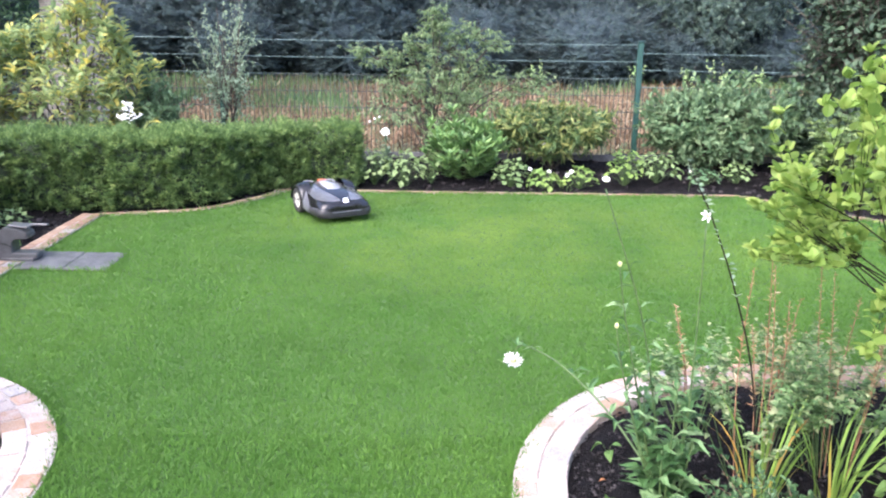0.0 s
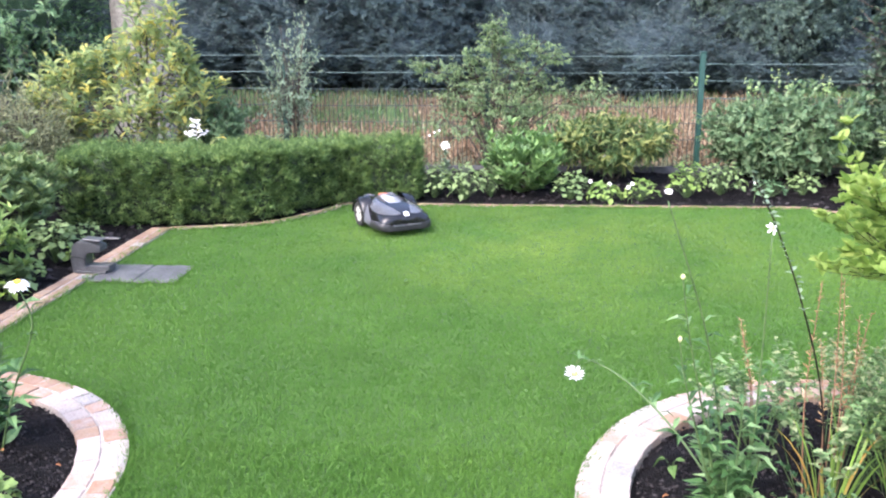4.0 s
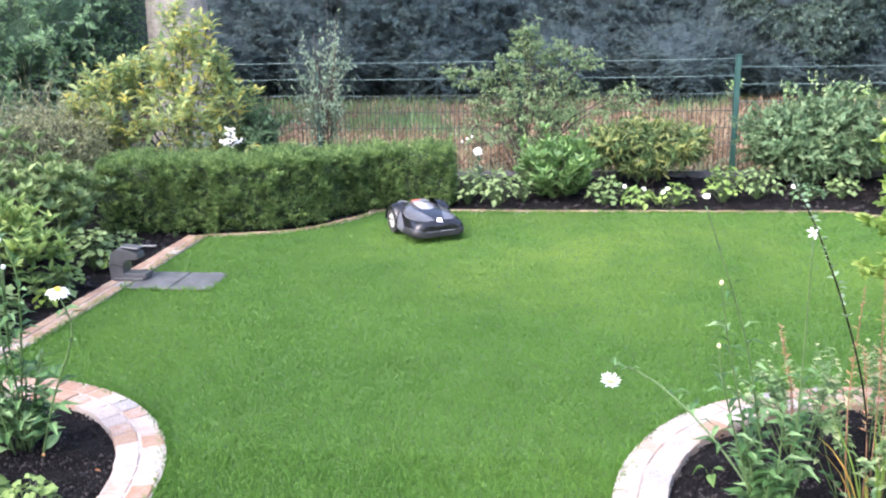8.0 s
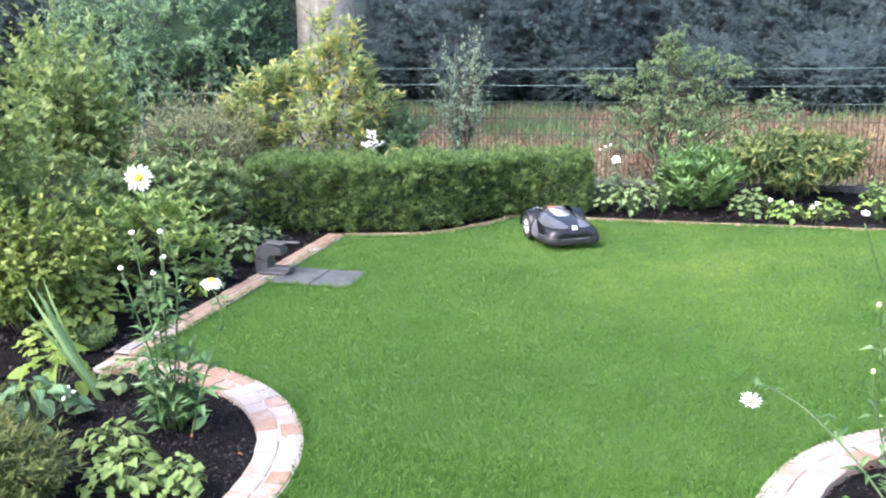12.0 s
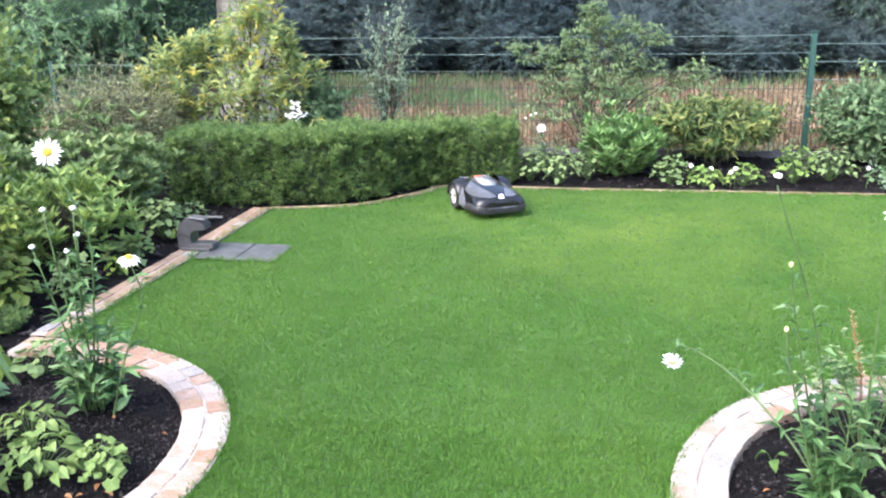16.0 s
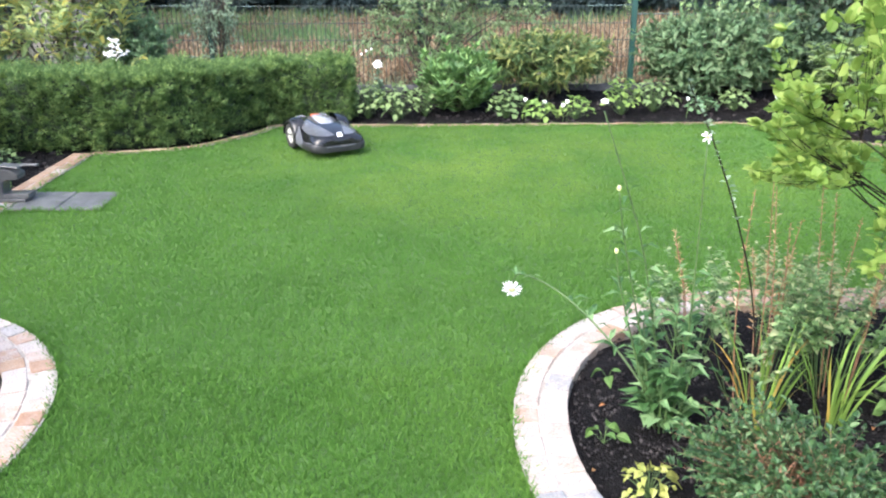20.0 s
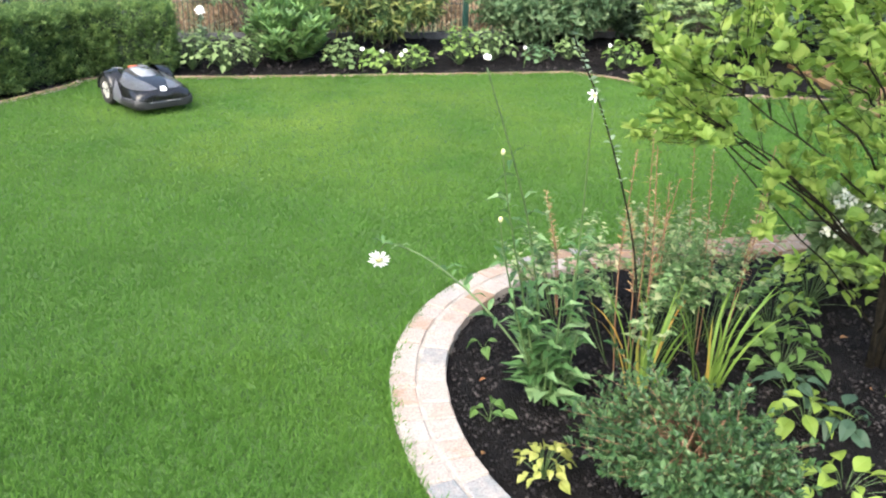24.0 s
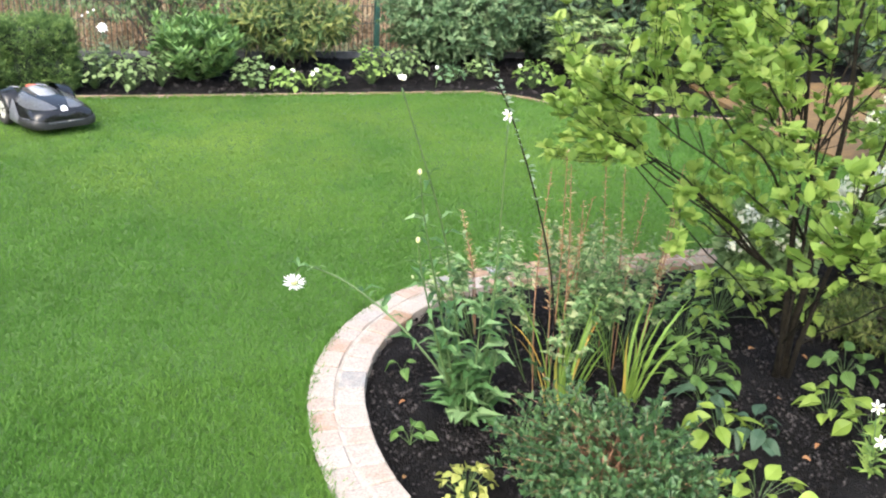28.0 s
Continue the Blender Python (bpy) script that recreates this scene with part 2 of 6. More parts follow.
def tube(soup, path, r0, r1, sides=5):
    """A tapering tube along a path."""
    path = np.asarray(path, float)
    n = len(path)
    d = np.gradient(path, axis=0)
    d /= np.linalg.norm(d, axis=1, keepdims=True) + 1e-9
    ref = np.where(np.abs(d[:, 2:3]) > 0.9, [[1.0, 0, 0]], [[0, 0, 1.0]])
    u = np.cross(d, ref)
    u /= np.linalg.norm(u, axis=1, keepdims=True) + 1e-9
    w = np.cross(d, u)
    a = np.arange(sides) * 2 * np.pi / sides
    r = np.linspace(r0, r1, n)[:, None, None]
    ring = path[:, None] + r * (np.cos(a)[None, :, None] * u[:, None] + np.sin(a)[None, :, None] * w[:, None])
    i, j = np.meshgrid(np.arange(n - 1), np.arange(sides), indexing="ij")
    p, q = i * sides + j, i * sides + (j + 1) % sides
    f = np.stack([np.stack([p, q, q + sides], -1), np.stack([p, q + sides, p + sides], -1)]).reshape(-1, 3)
    caps = [[0, k + 1, k] for k in range(1, sides - 1)] + [[(n - 1) * sides, (n - 1) * sides + k, (n - 1) * sides + k + 1] for k in range(1, sides - 1)]
    soup.add(ring.reshape(-1, 3), np.concatenate([f, caps]))


# leaf outlines: length along y, face up along z
def leaf_shape(width=0.3, fold=0.12, curl=0.15, belly=0.45):
    w = width
    v = [(0, 0, 0), (-w * 0.8, belly * 0.55, fold * 0.8), (-w, belly * 1.15, fold), (0, 1, -curl), (w, belly * 1.15, fold), (w * 0.8, belly * 0.55, fold * 0.8), (0, belly, 0.0)]
    f = [(0, 6, 1), (1, 6, 2), (2, 6, 3), (3, 6, 4), (4, 6, 5), (5, 6, 0)]
    return np.array(v, float), np.array(f)


def slim_shape(width=0.12, fold=0.05, curl=0.1):
    v = [(0, 0, 0), (-width, 0.45, fold), (0, 1, -curl), (width, 0.45, fold)]
    return np.array(v, float), np.array([(0, 3, 1), (1, 3, 2)])


def scatter(soup, shape, at, way, up, size, wide=1.0):
    """Lays a leaf at every place, pointing along way with its face towards up."""
    v, f = shape
    at, way, up = np.asarray(at, float), np.asarray(way, float), np.asarray(up, float)
    y = way / (np.linalg.norm(way, axis=1, keepdims=True) + 1e-9)
    x = np.cross(y, up)
    x /= np.linalg.norm(x, axis=1, keepdims=True) + 1e-9
    z = np.cross(x, y)
    s = np.broadcast_to(np.asarray(size, float), (len(at),))[:, None, None]
    w = np.broadcast_to(np.asarray(wide, float), (len(at),))[:, None, None]
    out = at[:, None] + s * (w * v[None, :, 0:1] * x[:, None] + v[None, :, 1:2] * y[:, None] + v[None, :, 2:3] * z[:, None])
    idx = f[None] + (np.arange(len(at)) * len(v))[:, None, None]
    soup.add(out.reshape(-1, 3), idx.reshape(-1, 3))


def curve_path(a, b, bow, n=6):
    """Points from a to b, bowed by the vector bow."""
    s = np.linspace(0, 1, n)[:, None]
    return (1 - s) * np.asarray(a, float) + s * np.asarray(b, float) + 4 * s * (1 - s) * np.asarray(bow, float)


def thing(name, at, label, category, group=""):
    root = new(name)
    root.location = at
    root.empty_display_size = 0.1
    return tagged(root, label, category, group)


def soil_height(x, y):
    """Height of the open ground: flat by the lawn, rising a little into the far and the side bed."""
    def step(v, a, b):
        s = np.clip((v - a) / (b - a), 0, 1)
        return s * s * (3 - 2 * s)
    return -0.045 + 0.13 * step(np.asarray(y, float), 8.1, 9.6) + 0.06 * step(-np.asarray(x, float), 3.1, 4.2)


def shrub(name, label, category, x, y, rad, height, leaf, size, mat, wood=None, stems=6, twigs=24, leaves=9, deep=1.0, low=0.15, up=0.5, whorl=False,
          seed=1, uneven=0.3, stem_r=0.008, full=0.75, group="", hang=0.0, tip=0.4, bends=4, wide=(0.85, 1.15), z=None, taper=0.0, colour=None, outward=0.4):
    """A shrub: stems from the root, twigs out of them, and leaves along the outer half of each twig."""
    rng = np.random.default_rng(seed)
    z0 = float(soil_height(x, y)) if z is None else z
    root = thing(name, (x, y, z0), label, category, group)
    bumps = rng.normal(size=(7, 3))
    bumps /= np.linalg.norm(bumps, axis=1, keepdims=True)
    amps = rng.uniform(-uneven, uneven, 7)
    mid, half = height * (1 + low) / 2, height * (1 - low) / 2

    def rim(d):
        m = 1 + (amps * np.clip(d @ bumps.T, 0, 1) ** 3).sum(-1)
        p = d * np.array([rad, rad * deep, half]) * m[:, None]
        if taper:
            p[:, :2] *= (1 - taper * np.clip((p[:, 2:3] / half + 1) / 2, 0, 1))
        p[:, 2] += mid
        return p

    for i in range(stems):
        az = 2 * np.pi * (i + rng.uniform(-0.3, 0.3)) / stems
        wood_soup, leaf_soup = Soup(), Soup()
        lean = rng.uniform(0.2, 0.62)
        top = np.array([np.cos(az) * rad * lean, np.sin(az) * rad * deep * lean, height * rng.uniform(0.55, 0.85)])
        foot = np.array([np.cos(az), np.sin(az), 0]) * stem_r * rng.uniform(0.5, 2.5)
        main = curve_path(foot - [0, 0, 0.02], top, np.array([np.cos(az), np.sin(az), 0]) * rad * 0.08 * rng.normal() + [0, 0, 0.0], 7)
        tube(wood_soup, main, stem_r, stem_r * 0.4, 6)
        at, way, face = [], [], []
        for _ in range(twigs):
            d = rng.normal(size=3) * [0.8, 0.8, 0.75] + np.array([np.cos(az), np.sin(az), 0.25]) * 0.9
            d /= np.linalg.norm(d)
            end = rim(d[None])[0] * [rng.uniform(full, 1.0), rng.uniform(0.45, 1.0), rng.uniform(1.0, 1.22)][int(np.searchsorted([0.72, 0.9], rng.random()))]
            k = rng.uniform(0.3, 1.0)
            start = main[int(k * 6)]
            tw = curve_path(start, end, [0, 0, rng.uniform(-0.02, 0.06) * height], bends)
            tube(wood_soup, tw, stem_r * 0.38, stem_r * 0.14, 3)
            run = end - start
            run /= np.linalg.norm(run) + 1e-9
            if whorl:
                nn, s = leaves, np.full(leaves, 1.0)
                s[leaves * 2 // 3:] = 0.8
            else:
                nn, s = leaves, rng.uniform(tip, 1.0, leaves)
            pos = np.stack([np.interp(s * (bends - 1), np.arange(bends), tw[:, c]) for c in range(3)], -1)
            if whorl:
                a = np.arange(nn) * 2.4 + rng.uniform(0, 6)
                side = np.stack([np.cos(a), np.sin(a), rng.uniform(up - 0.45, up + 0.45, nn)], -1)
                w = side + 0.35 * run
                f_ = np.tile([0, 0, 1.0], (nn, 1)) + 0.5 * run + rng.normal(size=(nn, 3)) * 0.25
            else:
                w = rng.normal(size=(nn, 3)) * 0.8 + run * 0.7 + np.array([0, 0, up - 0.35])
                f_ = np.tile([0, 0, 1.0 if outward < 1 else 0.35], (nn, 1)) + rng.normal(size=(nn, 3)) * (0.35 if outward < 1 else 0.2) + outward * d
            w[:, 2] -= hang
            at.append(pos), way.append(w), face.append(f_)
        at, way, face = np.concatenate(at), np.concatenate(way), np.concatenate(face)
        scatter(leaf_soup, leaf, at, way, face, size * rng.uniform(0.6, 1.2, len(at)), rng.uniform(*wide, len(at)))
        stem = piece("stem", wood_soup.mesh("stem", wood or M_TWIG, True), root)
        piece("foliage", leaf_soup.mesh("foliage", mat, False), stem, colour or "")
    return root


# ---------------------------------------------------------------- ground, lawn, beds
FAR_X = [-2.84, -2.55, -2.30, -2.10, -1.90, -1.73, -1.55, -1.45, 2.80, 3.10, 3.30, 3.73, 4.02, 4.70]
FAR_Y = [6.95, 7.01, 7.07, 7.17, 7.35, 7.60, 7.90, 8.03, 8.03, 7.72, 7.38, 7.06, 6.93, 6.75]
RING_L, RAD_L = (-2.65, 2.65), 1.22
RING_R, RAD_R, SQUARE = (1.60, 2.65), 1.337, 2.13


def reach_r(x, y):
    """Distance from the middle of the right-hand bed, whose end is a little squarer than a circle."""
    return (np.abs(x - RING_R[0]) ** SQUARE + np.abs(y - RING_R[1]) ** SQUARE) ** (1 / SQUARE)


def on_lawn(x, y, gap=0.0):
    ok = (y < np.interp(x, FAR_X, FAR_Y) - gap) & (x < 4.7 - gap) & (x > -2.84 + gap)
    ok &= np.hypot(x - RING_L[0], y - RING_L[1]) > RAD_L + gap
    ok &= reach_r(x, y) > RAD_R + gap
    ok &= ~((x > RING_R[0]) & (np.abs(y - RING_R[1]) < RAD_R + gap))
    ok &= ~((x < RING_L[0]) & (np.abs(y - RING_L[1]) < RAD_L + gap))
    return ok


def arc(c, r, a0, a1, n, square=2.0):
    a = np.radians(np.linspace(a0, a1, n))
    q = r / (np.abs(np.cos(a)) ** square + np.abs(np.sin(a)) ** square) ** (1 / square)
    return np.stack([c[0] + q * np.cos(a), c[1] + q * np.sin(a)], -1)


def flat(name, outline, z, mat, label, thick=0.1):
    bm = bmesh.new()
    f = bm.faces.new([bm.verts.new((px, py, z)) for px, py in outline])
    if f.normal.z < 0:
        f.normal_flip()
    low = bmesh.ops.extrude_face_region(bm, geom=[f])
    bmesh.ops.translate(bm, vec=(0, 0, -thick), verts=[v for v in low["geom"] if isinstance(v, bmesh.types.BMVert)])
    bmesh.ops.recalc_face_normals(bm, faces=bm.faces[:])
    bmesh.ops.triangulate(bm, faces=bm.faces[:])
    return tagged(part(name, bm, mat), label, name.replace("_", " "), kind="structure")


# the one ground sheet: garden soil round the lawn, rough meadow past the fence, on to the horizon
gx = np.concatenate([[-1500, -400, -120, -60, -30, -18], np.arange(-12, 12.01, 0.25), [18, 30, 60, 120, 400, 1500]])
gy = np.concatenate([[-1500, -400, -120, -40, -15, -8], np.arange(-5, 24.01, 0.25), [30, 45, 80, 150, 400, 1500]])
GX, GY = np.meshgrid(gx, gy)
rng = np.random.default_rng(5)
GZ = soil_height(GX, GY) - 0.03 + rng.normal(size=GX.shape) * np.where((GY > 10) & (GY < 24), 0.035, 0.006)
GZ[on_lawn(GX, GY, -0.3)] = -0.12
k = np.arange(GX.size).reshape(GX.shape)
quads = np.stack([k[:-1, :-1], k[:-1, 1:], k[1:, 1:], k[1:, :-1]], -1).reshape(-1, 4)
M_GROUND = surface("meadow ground", (0.06, 0.095, 0.032), (0.13, 0.115, 0.055), 0.45, 0.95, 0.6, 0.05)
tagged(piece("ground", mesh_from("ground", np.stack([GX, GY, GZ], -1).reshape(-1, 3), quads, M_GROUND, True)), "rough brown and green meadow ground running to the horizon", "ground", kind="structure")

ring_l, ring_r = arc(RING_L, RAD_L, 90, -90, 40), arc(RING_R, RAD_R, 270, 90, 40, SQUARE)
outline = [(-2.84, 3.87), *ring_l, (-2.84, 1.43), (-2.84, -3.5), (4.7, -3.5), (4.7, 1.32), *ring_r, (4.7, 3.98), (4.7, 6.75), *list(zip(FAR_X, FAR_Y))[-2::-1]]
flat("lawn", outline, -0.022, M_TURF, "closely mown fresh green lawn with a few yellowish patches", 0.08)


def soil_bed(name, inside, box, mound, label, step=0.05, seed=0):
    """A bed of loose soil: a lumpy sheet over the cells that lie inside."""
    xs, ys = np.arange(box[0], box[1] + step / 2, step), np.arange(box[2], box[3] + step / 2, step)
    X, Y = np.meshgrid(xs, ys)
    Z = mound(X, Y) + np.random.default_rng(seed).normal(size=X.shape) * 0.007
    Z += 0.012 * np.sin(X * 9 + 3 * np.sin(Y * 5)) * np.sin(Y * 8 + 2 * np.sin(X * 6))
    k = np.arange(X.size).reshape(X.shape)
    keep = inside((X[:-1, :-1] + X[1:, 1:]) / 2, (Y[:-1, :-1] + Y[1:, 1:]) / 2).ravel()
    q = np.stack([k[:-1, :-1], k[:-1, 1:], k[1:, 1:], k[1:, :-1]], -1).reshape(-1, 4)[keep]
    used, q = np.unique(q, return_inverse=True)
    me = mesh_from(name, np.stack([X, Y, Z], -1).reshape(-1, 3)[used], q.reshape(-1, 4), M_SOIL, True)
    return tagged(piece(name, me), label, "soil bed", kind="structure")


def in_left(x, y):
    return (np.hypot(x - RING_L[0], y - RING_L[1]) < RAD_L - 0.12) | ((x < RING_L[0]) & (x > -3.1) & (np.abs(y - RING_L[1]) < RAD_L - 0.12))


def in_right(x, y):
    return (reach_r(x, y) < RAD_R - 0.12) | ((x > RING_R[0]) & (np.abs(y - RING_R[1]) < RAD_R - 0.12) & (x < 4.6))


def in_back(x, y):
    return (((x < -2.9) & (y > 0)) | (y > np.interp(x, FAR_X, FAR_Y) + 0.03)) & (y < 9.72) & ~in_left(x, y) & ((np.hypot(x - RING_L[0], y - RING_L[1]) > RAD_L - 0.05) | (x < -3.05))


soil_bed("soil_bed_left", in_left, (-3.8, -1.4, 1.4, 3.9), lambda x, y: -0.042 + 0.06 * np.clip(1 - (np.hypot(x + 2.65, y - 2.65) / 1.1) ** 2, 0, 1), "dark crumbly soil inside the curved brick edging", seed=1)
soil_bed("soil_bed_right", in_right, (0.2, 4.6, 1.3, 4.0), lambda x, y: -0.042 + 0.06 * np.clip(1 - (np.hypot(np.minimum(x - 1.6, 0), y - 2.65) / 1.2) ** 2, 0, 1), "dark crumbly soil inside the curved brick edging", seed=2)
soil_bed("soil_bed_back", in_back, (-9, 8.0, 0, 9.75), lambda x, y: soil_height(x, y) + 0.012, "dark planted soil along the fence and hedge", 0.08, seed=3)


def crumbs(name, inside, box, count, zf, size, label, seed):
    r = np.random.default_rng(seed)
    x, y = r.uniform(box[0], box[1], count), r.uniform(box[2], box[3], count)
    ok = inside(x, y)
    x, y = x[ok], y[ok]
    s = Soup()
    n = len(x)
    v = np.array([(-0.5, -0.3, 0), (0.5, -0.25, 0.1), (0.4, 0.3, 0), (-0.4, 0.35, 0.1), (0, 0, 0.45)])
    f = np.array([(0, 1, 4), (1, 2, 4), (2, 3, 4), (3, 0, 4)])
    scatter(s, (v, f), np.stack([x, y, zf(x, y)], -1), r.normal(size=(n, 3)) * [1, 1, 0.3], np.tile([0, 0, 1.0], (n, 1)) + r.normal(size=(n, 3)) * 0.5, size * r.uniform(0.4, 1.6, n) ** 1.5)
    tagged(piece(name, s.mesh(name, M_CHIP)), label, "soil", kind="stuff")


crumbs("soil_crumbs", in_right, (0.2, 3.2, 1.6, 4.0), 26000, lambda x, y: -0.036 + 0.06 * np.clip(1 - (np.hypot(np.minimum(x - 1.6, 0), y - 2.65) / 1.2) ** 2, 0, 1), 0.0095, "loose dark crumbs of soil and bark", 1)
crumbs("soil_crumbs", in_left, (-3.8, -1.4, 1.9, 3.9), 20000, lambda x, y: -0.036 + 0.06 * np.clip(1 - (np.hypot(x + 2.65, y - 2.65) / 1.1) ** 2, 0, 1), 0.0095, "loose dark crumbs of soil and bark", 2)
crumbs("soil_crumbs", in_back, (-4.5, 4.5, 3.5, 9.6), 14000, lambda x, y: soil_height(x, y) + 0.014, 0.03, "loose dark crumbs of soil and bark", 3)


def grass(seed=4):
    """The lawn's blades, finer and closer where the camera stands near."""
    s = Soup()
    r = np.random.default_rng(seed)
    v = np.array([(-0.5, 0, 0), (0.5, 0, 0), (-0.42, 0.55, 0.06), (0.42, 0.55, 0.06), (0, 1, 0.22)])
    f = np.array([(0, 1, 3), (0, 3, 2), (2, 3, 4)])
    one = np.array([(0, 1, 2)])
    tri = np.array([(-0.5, 0, 0), (0.5, 0, 0), (0, 1, 0.15)])
    # finer, closer and straighter blades at hand, coarser and more laid ones far off, changing steadily
    far = [1.6, 2.3, 3.6, 4.9, 6.9, 8.1]
    for y0, y1, most, cell in ((1.6, 3.2, 24500, (v, f)), (3.2, 5.0, 20500, (tri, one)), (5.0, 8.1, 13500, (tri, one)), (-1.5, 1.6, 900, (tri, one))):
        x0, x1 = (-2.0, 0.8) if y1 < 4 and y0 > 0 else (-2.9, 4.75)
        n = int(most * (x1 - x0) * (y1 - y0))
        x, y = r.uniform(x0, x1, n), r.uniform(y0, y1, n)
        ok = on_lawn(x, y, -0.03 + 0.025 * r.random(n))
        if y0 > 0:
            ok &= r.random(n) * most < np.interp(y, far, [24500, 24000, 19000, 14000, 9500, 9000])
        x, y = x[ok], y[ok]
        n = len(x)
        wd = np.interp(y, far, [0.0031, 0.0033, 0.0042, 0.0054, 0.0068, 0.0072]) if y0 > 0 else 0.008
        h = np.interp(y, far, [0.033, 0.0325, 0.031, 0.029, 0.026, 0.025]) * r.uniform(0.5, 1.15, n)
        h *= 1 + 0.18 * np.sin(x * 31 + 3 * np.sin(y * 17)) * np.sin(y * 27 + 2 * np.sin(x * 13))
        lean = r.normal(size=(n, 2)) * np.interp(y, far, [0.47, 0.5, 0.65, 0.8, 0.95, 0.98])[:, None]
        way = np.column_stack([lean, np.ones(n)])
        face = np.column_stack([r.normal(size=(n, 2)), np.full(n, 0.2)])
        scatter(s, cell, np.column_stack([x, y, np.full(n, -0.024)]), way, face, h, wd / h)
    # longer blades that hang over the brick edges
    edges = [ring_l, ring_r, np.array([(1.6, 3.98), (4.6, 3.98)]), np.array([(-2.84, 3.9), (-2.84, 6.95)]), np.array(list(zip(FAR_X, FAR_Y))), np.array([(-2.8, 5.42), (-2.2, 5.42), (-2.2, 5.83), (-2.75, 5.83)])]
    for e, per in zip(edges, (1100, 1100, 700, 900, 700, 900)):
        cum = np.concatenate([[0], np.cumsum(np.linalg.norm(np.diff(e, axis=0), axis=1))])
        n = int(per * cum[-1])
        q = r.uniform(0, cum[-1], n)
        # tufts: thicker here and there along the edge
        q = q[r.random(n) < 0.45 + 0.5 * np.sin(q * 23 + 3 * np.sin(q * 7)) ** 2]
        n = len(q)
        p = np.stack([np.interp(q, cum, e[:, c]) for c in (0, 1)], -1) + r.normal(size=(n, 2)) * 0.014
        h = r.uniform(0.022, 0.05, n)
        scatter(s, (v, f), np.column_stack([p, np.full(n, -0.02)]), np.column_stack([r.normal(size=(n, 2)) * 0.9, np.ones(n)]), np.column_stack([r.normal(size=(n, 2)), np.full(n, 0.2)]), h, 0.005 / h)
    tagged(piece("grass", s.mesh("grass", M_LAWN)), "short dense green lawn grass", "grass", kind="stuff")


grass()

# ---------------------------------------------------------------- hedge
HEDGE = np.array([(-3.72, 6.98), (-3.20, 7.08), (-2.70, 7.14), (-2.36, 7.22), (-2.12, 7.38), (-1.92, 7.62), (-1.74, 7.92), (-1.55, 8.13), (-1.25, 8.20), (-0.84, 8.22)])
M_YEW = leafy("yew needles", [(0.036, 0.070, 0.026), (0.082, 0.145, 0.048), (0.140, 0.225, 0.072), (0.27, 0.37, 0.12)], 0.6, 0.45, 15.0, 0.28, (1.7, 0.4, -0.55))
M_OLDYEW = leafy("olive dark needles", [(0.026, 0.042, 0.012), (0.048, 0.072, 0.019), (0.085, 0.115, 0.03), (0.18, 0.20, 0.06)], 0.6, 0.3, 12.0, 0.2, (1.6, 0.4, -0.5))
# body inside the hedge, coloured dark as the shade between the sprays
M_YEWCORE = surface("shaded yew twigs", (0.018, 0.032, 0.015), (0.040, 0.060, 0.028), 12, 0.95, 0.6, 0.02)


